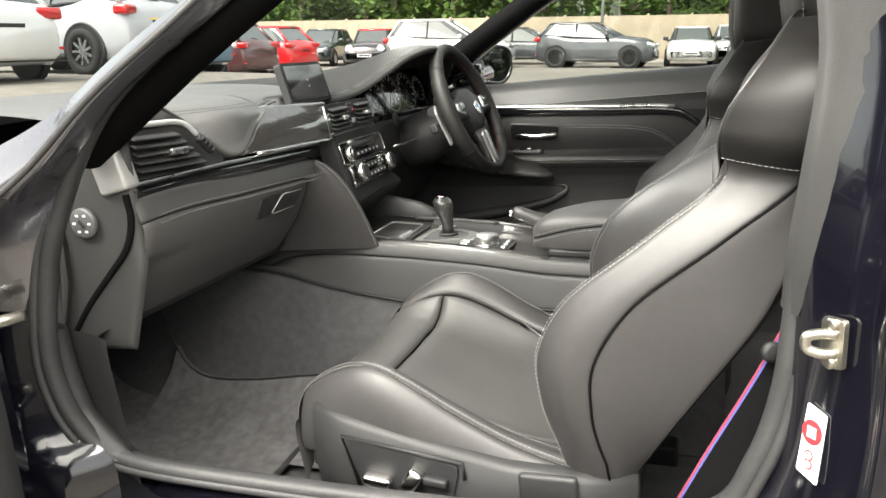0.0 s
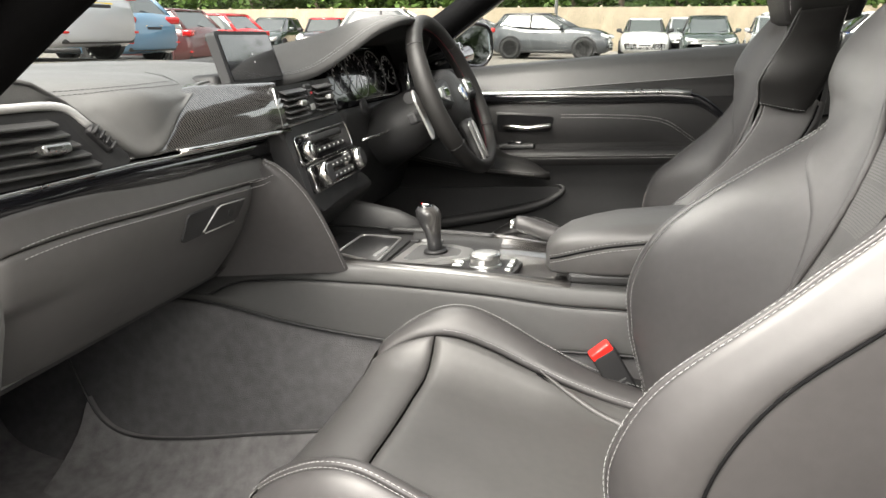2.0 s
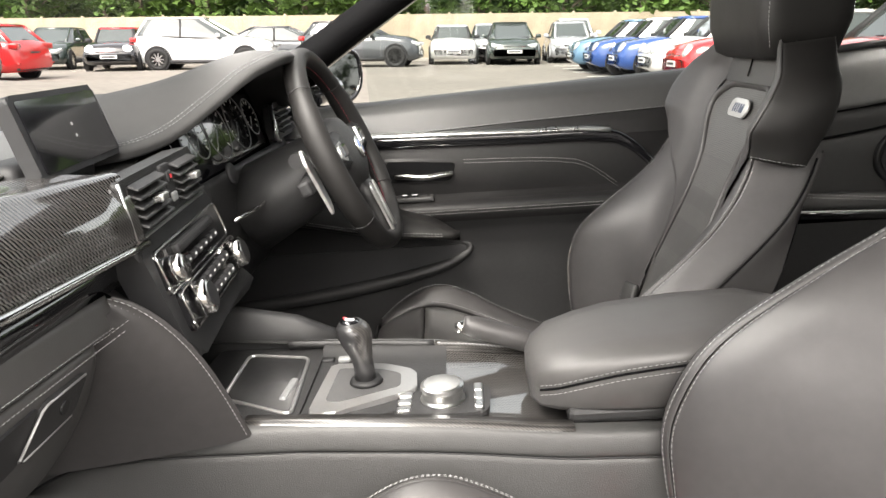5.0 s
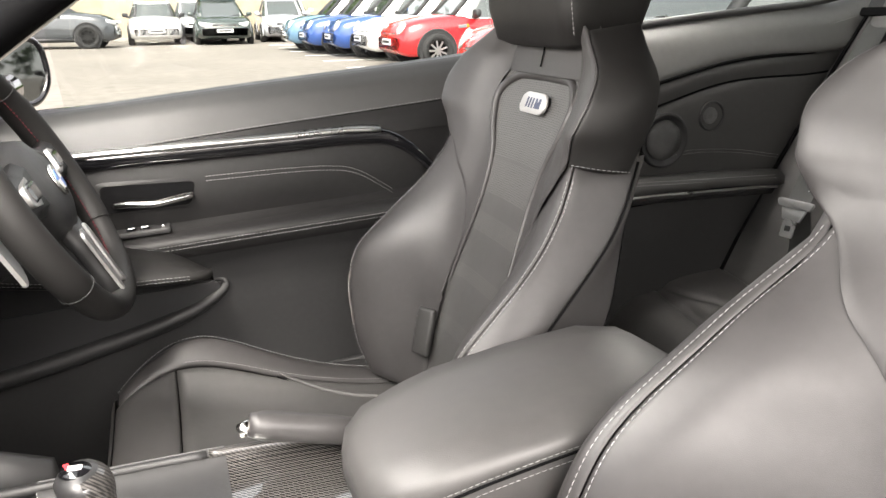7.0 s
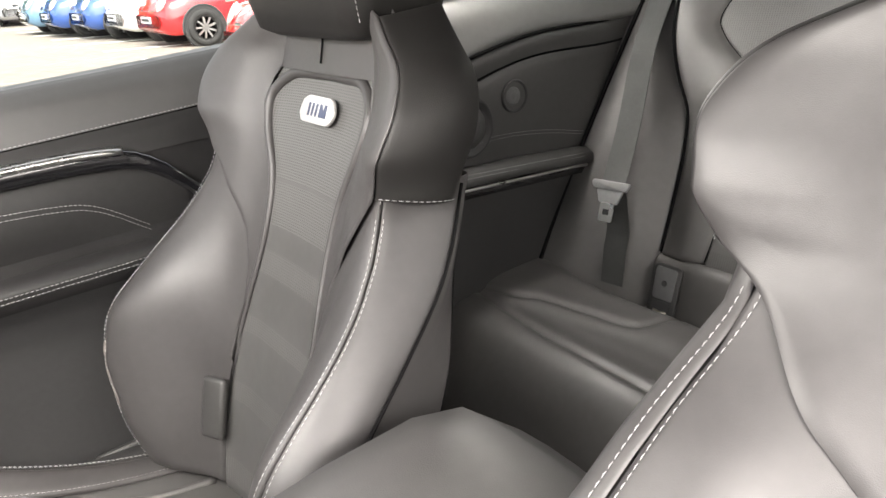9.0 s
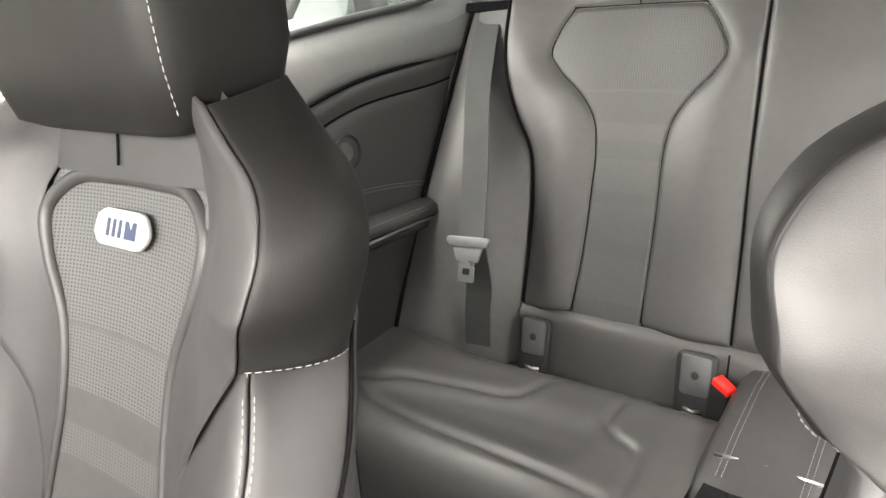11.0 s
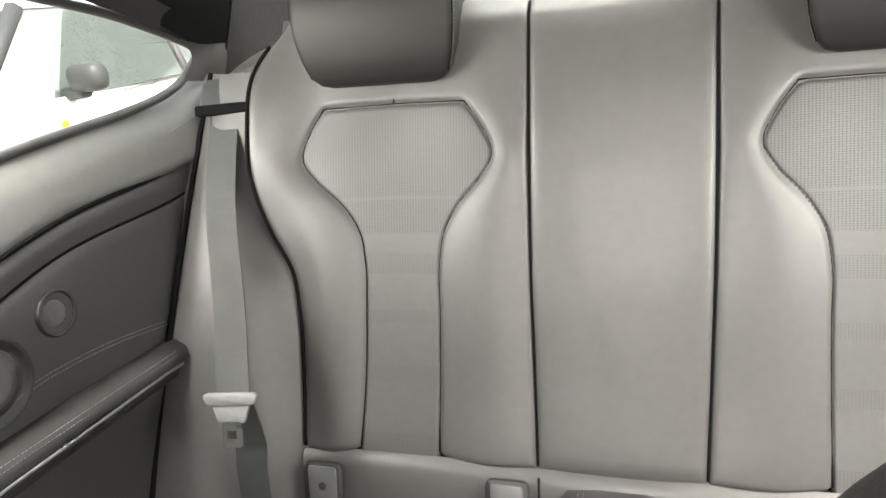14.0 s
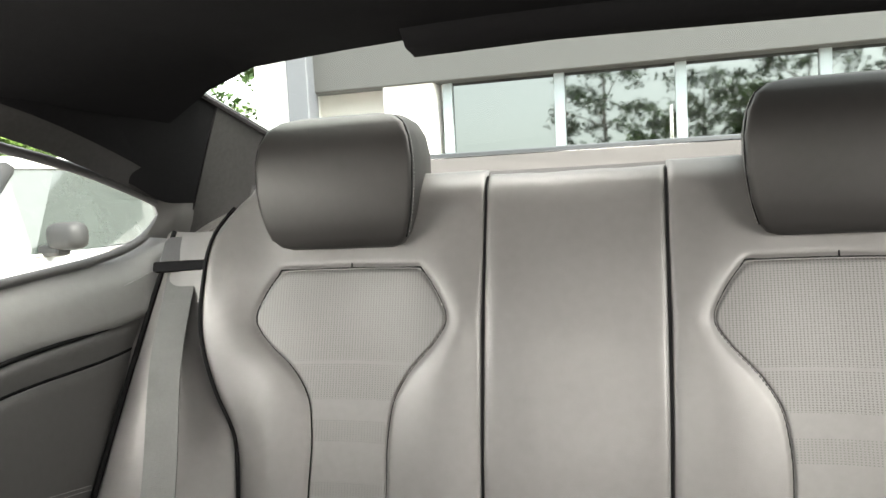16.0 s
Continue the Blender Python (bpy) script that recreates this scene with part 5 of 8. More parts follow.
# door mirror
mr = thing("door_mirror", "black folding door mirror with rounded glass", "door mirror")
ring0 = rounded([(-0.095, -0.050), (0.05, -0.068), (0.088, -0.03), (0.084, 0.045), (0.03, 0.060), (-0.08, 0.046)], 0.04, 6)
mb = basis((-0.150, 0.93, 1.008), (0.62, 0.78, 0), (0, 0, 1))
mi = mb
rings = []
for k, (s, d) in enumerate(((1.0, 0.0), (1.02, -0.03), (0.92, -0.075), (0.6, -0.11), (0.2, -0.125))):
    rings.append([mi @ Vector((x * s, y * s, d)) for x, y in ring0])
loft("housing", rings, GLOSS, mr, caps=True)
part("glass", slab([(x * 0.88, y * 0.86) for x, y in ring0], 0.002, mi @ pose(0, 0, 0.001)), MIRROR, mr, "mirror glass")
tube("rim", [mi @ Vector((x * 0.95, y * 0.94, 0.002)) for x, y in ring0] + [mi @ Vector((ring0[0][0] * 0.95, ring0[0][1] * 0.94, 0.002))], 0.006, GLOSS, mr)
tube("arm", [V(-0.20, 0.74, 0.965), V(-0.17, 0.82, 0.97), V(-0.14, 0.88, 0.985)], 0.022, GLOSS, mr)

# windscreen pillar on the driver's side, glass, roof
rp = thing("windscreen_pillar", "black cloth covered windscreen pillar on the driver's side", "car body", kind="structure")
tube("cover", curve([V(0.30, 0.56, 1.275), V(0.12, 0.60, 1.20), V(-0.02, 0.63, 1.125), V(-0.14, 0.655, 1.055), V(-0.26, 0.665, 0.985), V(-0.34, 0.665, 0.93)], 24), np.interp(np.linspace(0, 1, 24), [0, 1], [0.038, 0.055]), LINER, rp, seg=16, flat=0.62)
tube("outer", curve([V(0.30, 0.64, 1.29), V(0.1, 0.68, 1.195), V(-0.08, 0.72, 1.09), V(-0.30, 0.75, 0.95)], 20), 0.028, PAINT, rp, seg=12)
tube("mirror_sail", curve([V(-0.24, 0.725, 0.965), V(-0.18, 0.725, 0.99), V(-0.12, 0.73, 1.0)], 8), [0.04] * 8, GLOSS, rp, flat=0.4)

roof = thing("roof", "black cloth headliner under a dark roof", "ceiling", kind="structure")
_rz = table([0.10, 0.30, 0.60, 1.0, 1.3, 1.47], [1.245, 1.285, 1.305, 1.302, 1.287, 1.272])
rows = [[V(x, y * (1 - 0.08 * max(0, x - 1.0)), _rz(x) + 0.03 * (1 - (y / 0.6) ** 2) - 0.055 * max(0, (abs(y) - 0.5) / 0.12)) for x in np.linspace(0.14, 1.47, 20)] for y in np.linspace(-0.62, 0.62, 17)]
sheet("headliner", rows, LINER, roof)
rows = [[V(x, y, _rz(x) + 0.075 * (1 - (y / 0.9) ** 2)) for x in np.linspace(0.05, 1.50, 12)] for y in np.linspace(-0.66, 0.66, 9)]
sheet("outer_skin", rows, PAINT, roof, thick=0.01)
vis = thing("rear_header_trim", "black cloth trim over the top of the rear window", "trim", kind="structure")
rings = []
for y in np.linspace(-0.60, 0.20, 14):
    z = 1.298 - 0.02 * abs(y)
    rings.append([V(1.40, y, z + 0.02), V(1.43, y, z - 0.012), V(1.47, y, z - 0.020), V(1.50, y, z - 0.008), V(1.50, y, z + 0.03)])
loft("pad", rings, LINER, vis)
for k in (1, -1):
    rl = thing("roof_rail_trim", "black cloth roof edge above the side windows", "trim", kind="structure")
    tube("pad", curve([V(0.28, 0.57 * k, 1.28), V(0.6, 0.595 * k, 1.29), V(0.80, 0.603 * k, 1.295), V(1.0, 0.60 * k, 1.292)], 30), np.interp(np.linspace(0, 1, 30), [0, 0.5, 1], [0.032, 0.026, 0.018]), LINER, rl, seg=14)
    rail = ((0.30, 0.58, 1.275), (0.6, 0.605, 1.275), (0.95, 0.625, 1.252), (1.196, 0.628, 1.196), (1.336, 0.640, 1.155), (1.455, 0.652, 1.112), (1.50, 0.656, 1.092))
    sheet("edge_lining", [[V(x, (0.50 - 0.02 * max(0, x - 1.0)) * k, _rz(x) + 0.006), V(x, (ry - 0.045) * k, max(rz_ + 0.06, _rz(x) - 0.03)), V(x, (ry - 0.018) * k, rz_ + 0.034)] for x, ry, rz_ in rail], LINER, rl, n=8, m=20)
    # lower edge of the rail in paler cloth, window light put into colour
    sheet("rail_strip", [[V(x, (ry - 0.018) * k, rz_ + 0.034), V(x, (ry - 0.008) * k, rz_ + 0.018), V(x, ry * k, rz_)] for x, ry, rz_ in rail], PILLAR, rl, "roof rail edge in paler cloth to look lit by the window", n=6, m=20)
    cp = thing("rear_pillar_trim", "black and grey cloth rear pillar lining", "trim", kind="structure")
    on_pillar = lambda x, z, d=0.0: V(x, (1.5106 - 0.25 * x - 0.45 * z + d) * k, z)
    sheet("lining", [[on_pillar(1.30, 1.285), on_pillar(1.42, 1.285), on_pillar(1.513, 1.262), on_pillar(1.549, 1.246)],
                     [on_pillar(1.31, 1.235), on_pillar(1.42, 1.215), on_pillar(1.50, 1.19), on_pillar(1.553, 1.17)],
                     [on_pillar(1.33, 1.165), on_pillar(1.42, 1.132), on_pillar(1.495, 1.096), on_pillar(1.559, 1.088)]], LINER, cp, n=14, m=12)
    sheet("pillar_panel", [[on_pillar(1.551, 1.244), on_pillar(1.64, 1.213), on_pillar(1.724, 1.184), on_pillar(1.96, 1.10)],
                           [on_pillar(1.555, 1.17), on_pillar(1.64, 1.145), on_pillar(1.73, 1.12), on_pillar(1.96, 1.08)],
                           [on_pillar(1.560, 1.098), on_pillar(1.64, 1.085), on_pillar(1.74, 1.08), on_pillar(1.96, 1.06)],
                           [on_pillar(1.561, 1.020), on_pillar(1.64, 1.03), on_pillar(1.74, 1.035), on_pillar(1.96, 1.04)]], PILLAR, cp, "dark grey cloth pillar panel", n=14, m=14)
    tube("pillar_seam", [on_pillar(1.550, 1.245, -0.001), on_pillar(1.554, 1.17, -0.001), on_pillar(1.559, 1.097, -0.001), on_pillar(1.560, 1.03, -0.001)], 0.0016, LINER, cp, "dark joint in the pillar lining", seg=6)
    sheet("pillar_foot", [[V(1.478, 0.657 * k, 1.108), V(1.525, 0.641 * k, 1.104), V(1.560, 0.632 * k, 1.100)],
                          [V(1.50, 0.660 * k, 1.075), V(1.53, 0.644 * k, 1.07), V(1.560, 0.636 * k, 1.066)],
                          [V(1.480, 0.672 * k, 1.042), V(1.52, 0.660 * k, 1.034), V(1.560, 0.655 * k, 1.020)]], LEATHER_SIDE, cp, "grey leather foot of the pillar", n=10, m=10)
    sheet("corner_top", [[on_pillar(1.555, 1.022, -0.001), V(1.525, 0.610 * k, 1.020), V(1.505, 0.575 * k, 1.020)],
                         [on_pillar(1.59, 1.044, -0.002), V(1.545, 0.585 * k, 1.040), V(1.515, 0.545 * k, 1.045)],
                         [on_pillar(1.64, 1.062, -0.002), V(1.57, 0.560 * k, 1.066), V(1.525, 0.515 * k, 1.072)],
                         [on_pillar(1.72, 1.075, -0.002), V(1.62, 0.53 * k, 1.082), V(1.545, 0.48 * k, 1.088)]], LEATHER_SIDE, cp, "dark leather corner behind the seat", n=10, m=10)

shelf = thing("parcel_shelf", "grey cloth parcel shelf under the rear window", "shelf", kind="structure")
rows = [[V(x, y, z - 0.055 * s_clip((abs(y) - 0.46) / 0.10)) for x, z in ((1.535, 1.088), (1.56, 1.100), (1.65, 1.108), (1.9, 1.122), (2.02, 1.128))] for y in np.linspace(-0.60, 0.60, 19)]
sheet("cloth", rows, SHELF, shelf, n=12)
TINTED = glass("green_tinted_glass", (0.62, 0.68, 0.65), 0.04)
rw = thing("window_1", "large clear rear window with a black edge", "window", kind="structure")
rows = [[V(1.49 + (1 - (y / 0.62) ** 2) * 0.0, y, 1.325 - 0.06 * (y / 0.62) ** 2), V(1.78, y * 1.02, 1.26 - 0.06 * (y / 0.62) ** 2), V(2.04, y * 1.02, 1.14 - 0.03 * (y / 0.62) ** 2)] for y in np.linspace(-0.62, 0.62, 11)]
g = sheet("pane", rows, TINTED, rw, n=10)
g.visible_shadow = False
for k in (-1, 1):
    tube("black_edge", [V(1.49, 0.571 * k, 1.266), V(1.513, 0.566 * k, 1.259), V(1.724, 0.548 * k, 1.183), V(1.97, 0.53 * k, 1.094)], 0.006, GLOSS, rw)
tube("black_edge", [V(2.04, y, 1.128) for y in np.linspace(-0.62, 0.62, 8)], 0.012, GLOSS, rw)
ws = thing("window_2", "clear windscreen", "window", kind="structure")
rows = [[V(-0.98, y * 1.1, 0.99), V(-0.5, y * 1.05, 1.155), V(0.06, y * 0.92, 1.30)] for y in np.linspace(-0.62, 0.62, 9)]
g = sheet("pane", rows, CLEAR, ws, n=10)
g.visible_shadow = False
# clear pane; its grey tint is added to dim the bright view outside
QUARTERGLASS = glass("view_dimming_quarter_glass", (0.58, 0.62, 0.60), 0.035)
SIDEGLASS = glass("side_window_glass", (0.82, 0.86, 0.84), 0.035)
sw_ = thing("window_3", "clear driver's side door window", "window", kind="structure")
g = sheet("pane", [[V(x, 0.735, _bz(x)), V(x, 0.70, 1.12), V(x, 0.635, 1.29)] for x in np.linspace(-0.05, 0.80, 8)], SIDEGLASS, sw_, n=8)
g.visible_shadow = False

# ---------------------------------------------------------------- quarter panels beside the rear seats
_q_hi = table([0.68, 0.95, 1.15, 1.41, 1.52], [0.868, 0.890, 0.922, 0.925, 0.935])
_q_lo = table([0.68, 0.94, 1.13, 1.376, 1.50], [0.815, 0.842, 0.882, 0.880, 0.884])


def quarter(k):
    q = thing("quarter_trim", "black stitched rear side panel with two speakers and silver strip", "side panel", kind="structure")
    # belt roll that narrows towards the back
    rows = []
    for x in np.linspace(0.68, 1.535, 26):
        f = max(0, (x - 0.95) / 0.6)
        top = 0.983 + 0.033 * min(1, max(0, (x - 0.68) / 0.6)) + 0.045 * max(0, (x - 1.42) / 0.12) ** 2
        low = _q_hi(x) + 0.03
        yy = 0.722 - 0.03 * f ** 2
        rows.append([V(x, k * yy, top), V(x, k * (yy - 0.012), top - 0.004), V(x, k * (yy - 0.038), top - 0.03), V(x, k * (yy - 0.05), low), V(x, k * (yy - 0.055), low - 0.024), V(x, k * (yy - 0.045), low - 0.033)])
    # paler than the door's roll: window light put into the colour
    sheet("belt_roll", rows, DASH_LIT, q, "soft black belt-line roll", n=16)
    sew("stitching", [V(x, k * (0.680 - 0.03 * max(0, (x - 0.95) / 0.6) ** 2), 0.898 + 0.157 * (x - 0.94) + 0.03 * max(0, (x - 1.2)) ) for x in np.linspace(0.9, 1.5, 60)], GREYPL, q, normal=(0, -k, 0.3), r=0.0005)
    f = lambda x, z: V(x, k * (0.668 - 0.02 * max(0, x - 1.2) + 0.006 * math.sin(x * 9)), z)
    up0 = _q_lo
    rows = [[f(x, _q_hi(x) + 0.002) + V(0, 0.006 * k, 0), f(x, _q_hi(x) - 0.006) + V(0, -0.004 * k, 0), f(x, (_q_hi(x) + up0(x)) / 2) + V(0, -0.006 * k, 0), f(x, up0(x) + 0.003) + V(0, -0.004 * k, 0)] for x in np.linspace(0.68, 1.50, 20)]
    sheet("mid_panel", rows, LEATHER_SIDE, q, n=6)
    rows = [[f(x, up0(x)) + V(0, 0.004 * k, 0), f(x, up0(x) - 0.012) + V(0, -0.006 * k, 0), f(x, 0.76) + V(0, -0.008 * k, 0), f(x, 0.69) + V(0, -0.006 * k, 0)] for x in np.linspace(0.68, 1.46, 20)]
    sheet("speaker_panel", rows, LEATHER_SIDE, q, n=12)
    for g in (_q_hi, _q_lo):
        tube("panel_gap", [f(x, g(x) + 0.001) + V(0, -0.0015 * k, 0) for x in np.linspace(0.70, 1.46, 40)], 0.0032, LINER, q, seg=8)
    pth = curve([f(1.02, 0.752), f(1.06, 0.759), f(1.165, 0.748), f(1.28, 0.722)], 30)
    for d in (0, 0.006):
        sew("stitching", pth + V(0, -0.0105 * k, -d), THREAD, q, normal=(0, -k, 0))
    for (x, z, r) in ((0.998, 0.786, 0.054), (1.107, 0.822, 0.030)):
        m = basis((x, 0.665 * k, z), (k, 0, 0), (0, 0, 1))
        c = part("speaker", lathe([(r, 0), (r, 0.010), (r * 0.95, 0.0125), (r * 0.86, 0.010), (r * 0.80, 0.004), (0.001, 0.003)], 40, m), DARKPL, q, "round black speaker grille", smooth=True)
        part("mesh_disc", lathe([(r * 0.74, 0), (r * 0.72, 0.002), (r * 0.4, 0.005), (0.001, 0.006)], 36, m @ pose(0, 0, 0.004)), PERFMESH, c, smooth=True)
    rings = []
    for x, z in ((0.70, 0.706), (0.95, 0.697), (1.10, 0.688), (1.22, 0.676), (1.32, 0.664)):
        rings.append([V(x, k * y, z + d) for y, d in ((0.665, 0.022), (0.640, 0.024), (0.622, 0.014), (0.616, 0.0), (0.624, -0.006), (0.665, -0.008))])
    loft("arm_ledge", rings, LEATHER_SIDE, q, "stitched arm ledge", closed=True)
    for d in (0, 0.006):
        sew("stitching", [V(x, k * (0.6205 + d * 0.3), 0.7105 - 0.092 * (x - 0.95) + d) for x in np.linspace(0.8, 1.25, 20)], THREAD, q, normal=(0, -k, 0.4))
    loft("gloss_strip", [[V(x, k * y, z + d) for y, d in ((0.655, -0.004), (0.628, -0.006), (0.630, -0.024), (0.655, -0.030))] for x, z in ((0.70, 0.706), (0.95, 0.695), (1.22, 0.674), (1.32, 0.664))], GLOSS, q, "gloss black strip")
    tube("silver_strip", [V(0.70, k * 0.6265, 0.699), V(0.95, k * 0.6265, 0.688), V(1.22, k * 0.6265, 0.667), V(1.3, k * 0.6265, 0.657)], 0.0028, ALU, q)
    sheet("lower_panel", [[V(x, k * 0.645, 0.665), V(x, k * 0.65, 0.55), V(x, k * 0.66, 0.40), V(x, k * 0.68, 0.30)] for x in (0.60, 0.9, 1.2, 1.4)], PLASTIC, q, n=8)
    part("outer_skin", rbox((1.4, 0.02, 0.6), 0.004, 1, pose(1.50, 0.80 * k, 0.66)), PAINT, q)
    # leather corner between the backrest and the side panel, where the belt hangs
    rows = []
    for z in np.linspace(0.40, 1.045, 22):
        t = (z - 0.46) / 0.55
        xi, yi = _rx(min(z, 1.06)) + 0.012, _r_edge(max(0.5, z)) - 0.004
        xo, yo = 1.145 + 0.355 * max(-0.2, t) ** 1.15 if t > 0 else 1.145, 0.652 - 0.005 * t
        rows.append([V(xo - 0.004, k * (yo + 0.012), z), V(xo - 0.003, k * yo, z), V(xo * 0.72 + xi * 0.28 - 0.016, k * (yo * 0.72 + yi * 0.28), z), V(xo * 0.35 + xi * 0.65 - 0.012, k * (yo * 0.35 + yi * 0.65), z), V(xi - 0.004, k * (yi + 0.006), z), V(xi + 0.02, k * yi, z)])
    sheet("corner_cushion", rows, LEATHER_GREY, q, "black leather corner cushion", n=14)
    tube("panel_gap", [V(r[1][0] - 0.004, r[1][1] - 0.001 * k, r[1][2]) for r in rows], 0.0042, LINER, q, seg=8)
    part("belt_cover", slab(rounded([(-0.046, -0.02), (0.042, -0.02), (0.04, 0.03), (-0.044, 0.028)], 0.008), 0.006, basis((1.492, 0.600 * k, 1.012), (0.19, -0.98 * k, 0), (0.6, 0, 0.8)), 0.002), PLASTIC, q, "dark belt outlet cover")
    # window frame
    g_ = sheet("pane", [[V(x, k * (0.728 - 0.03 * max(0, (x - 0.95) / 0.6) ** 2), zb), V(x, k * 0.70, (zb + zt) / 2 + 0.02), V(x, k * 0.655, zt)] for x, zb, zt in ((0.82, 0.985, 1.28), (1.0, 1.0, 1.25), (1.2, 1.01, 1.20), (1.4, 1.02, 1.145), (1.52, 1.07, 1.09))], QUARTERGLASS, q, "clear quarter window", n=8)
    g_.visible_shadow = False
    tube("window_seal", curve([V(0.80, k * 0.715, 0.992), V(1.0, k * 0.713, 1.006), V(1.2, k * 0.705, 1.014), V(1.38, k * 0.692, 1.02), V(1.47, k * 0.68, 1.036), V(1.515, k * 0.667, 1.07), V(1.515, k * 0.662, 1.085), V(1.47, k * 0.66, 1.108), V(1.34, k * 0.66, 1.155), V(1.2, k * 0.655, 1.19), V(1.0, k * 0.64, 1.235)], 60), 0.007, RUBBER, q)
    tube("post", curve([V(0.80, k * 0.725, 0.98), V(0.82, k * 0.70, 1.12), V(0.86, k * 0.64, 1.27)], 12), 0.012, RUBBER, q) if k < 0 else None
    return q


PERFMESH = mat("speaker_mesh", (0.12, 0.12, 0.12), 0.4, 0.8, var=0.1, bump=1.0, bscale=700, kind="dots")
quarter(1)
quarter(-1)


# ---------------------------------------------------------------- dashboard
dash = thing("dashboard", "black stitched leather dashboard with carbon trim, vents and glovebox", "dashboard", kind="structure")
_pz = table([-0.70, -0.47, -0.445, -0.42, -0.394, -0.365, -0.335, -0.289, -0.25, 0.05], [0.968, 0.968, 0.938, 0.914, 0.914, 0.932, 0.954, 0.974, 0.977, 0.974])
_px = table([-0.70, -0.47, -0.42, -0.394, -0.365, -0.335, -0.289, -0.25, -0.17, 0.05], [-0.245, -0.235, -0.206, -0.198, -0.199, -0.204, -0.214, -0.238, -0.272, -0.280])


def pad_row(y):
    zb, xf = _pz(y), _px(y)
    foot = V(xf, y, min(0.962, zb + 0.02)) if zb < 0.955 else V(xf - 0.001, y, zb + 0.003)
    return curve([V(-0.98, y, 1.012), V(-0.8, y, 1.02), V(-0.6, y, 1.018), V(-0.42, y, 1.008), V(xf - 0.075, y, 0.998), V(xf - 0.03, y, 0.988), V(xf - 0.006, y, 0.974), foot, V(xf + 0.002, y, zb), V(xf - 0.03, y, zb - 0.006)], 46)


# skylight on the top is partly carried by the paler skin colour
sheet("upper_pad", [pad_row(y) for y in np.concatenate([np.linspace(-0.66, -0.48, 7), np.linspace(-0.46, -0.24, 24), np.linspace(-0.22, 0.04, 10)])], DASH_LIT, dash, "soft leather dash top")
for d in (25.0, 26.6):
    line = []
    for y in np.linspace(-0.52, -0.215, 60):
        r = pad_row(y)
        k = d - 6.0 * s_clip((y + 0.27) / 0.06)
        i = int(k)
        line.append(r[i] * (1 - k + i) + r[i + 1] * (k - i) + V(0.0004, 0, 0.0007))
    sew("stitching", line, PLASTIC, dash, normal=(0.4, 0, 0.9), r=0.0005)
# defroster grille on the dash top
gr = part("top_grille", slab([(0.10 * math.cos(t), 0.022 * math.sin(t)) for t in np.linspace(0, 2 * math.pi, 28, endpoint=False)], 0.004, pose(-0.30, -0.60, 1.000, 0, 5, -70) @ Matrix.Scale(0.55, 4), 0.002), DARKPL, dash, "black defroster grille")
for i in range(12):
    part("grille_rib", rbox((0.006, 0.036, 0.004), 0.0, 1, pose(-0.30, -0.60, 1.0028, 0, 5, -70) @ Matrix.Scale(0.55, 4) @ pose(-0.077 + i * 0.014, 0, 0)), PLASTIC, gr)
# glovebox and lower dash
_gx = table([0.66, 0.70, 0.74, 0.80, 0.84, 0.885], [-0.34, -0.275, -0.235, -0.195, -0.182, -0.19])


def glove(y, z):
    return V(_gx(z) - 0.025 * max(0, (-0.52 - y) / 0.13) ** 2 * (0.3 if z > 0.8 else 0.8), y, z)


_gt = table([-0.66, -0.63, -0.4, -0.15], [0.884, 0.888, 0.884, 0.872])
panel("glovebox_lid", lambda y, z: glove(y, z), -0.645, -0.225, lambda s: 0.705, lambda s: _gt(-0.625 + 0.40 * s) - 0.0325, LEATHER_GREY, dash, "black leather glovebox lid", nu=14, nv=14, out=(1, 0, 0), tuck=0.004, edge=0.007)
panel("glove_top_band", lambda y, z: glove(y, z) + V(0.002, 0, 0), -0.648, -0.185, lambda s: _gt(-0.63 + 0.445 * s) - 0.0315, lambda s: _gt(-0.63 + 0.445 * s), LEATHER_GREY, dash, nu=14, nv=6, out=(1, 0, 0), tuck=0.0035, edge=0.006)
for d in (0.004, -0.006):
    sew("stitching", [glove(y, _gt(y) - 0.0315 + d) + V(0.0035, 0, 0) for y in np.linspace(-0.62, -0.20, 50)], THREAD, dash, normal=(1, 0, 0.1), r=0.0005)
sheet("under_dash", [[V(-0.27, y, 0.707), V(-0.34, y, 0.672), V(-0.55, y, 0.665), V(-0.97, y, 0.70)] for y in (-0.67, -0.5, -0.3, -0.12, 0.1, 0.4, 0.67)], DARKPL, dash, n=8)
sheet("dash_core", [[V(-0.32, y, 0.97), V(-0.31, y, 0.80), V(-0.34, y, 0.70)] for y in (-0.67, -0.3, 0.0, 0.3, 0.67)], DARKPL, dash, n=6)
# end cap towards the door, with the airbag switch
panel("end_cap", lambda s, z: V(-0.195 - 0.14 * s - 0.35 * max(0, 0.80 - z) * (1 - 0.5 * s), -0.652 - 0.012 * s, z), 0.0, 1.0, 0.672, 0.965, DASH, dash, "black plastic dash end cap", nu=8, nv=12, out=(0.2, -1, 0), tuck=0.01, edge=0.014)
tube("gap", curve([V(-0.203, -0.655, 0.897), V(-0.200, -0.656, 0.863), V(-0.215, -0.657, 0.824), V(-0.253, -0.658, 0.784), V(-0.295, -0.659, 0.741), V(-0.335, -0.661, 0.690)], 24), 0.0045, LINER, dash, "dark panel gap", seg=8)
m = basis((-0.272, -0.664, 0.860), (1, 0, 0), (0, 0, 1))
sw = part("airbag_switch", lathe([(0.021, -0.004), (0.021, 0.002), (0.018, 0.004), (0.003, 0.004)], 28, m), FLAPGREY, dash, "round grey airbag key switch", smooth=True)
part("key_slot", rbox((0.005, 0.012, 0.002), 0.0005, 1, m @ pose(0, 0, 0.005, 0, 0, 40)), DARKPL, sw)
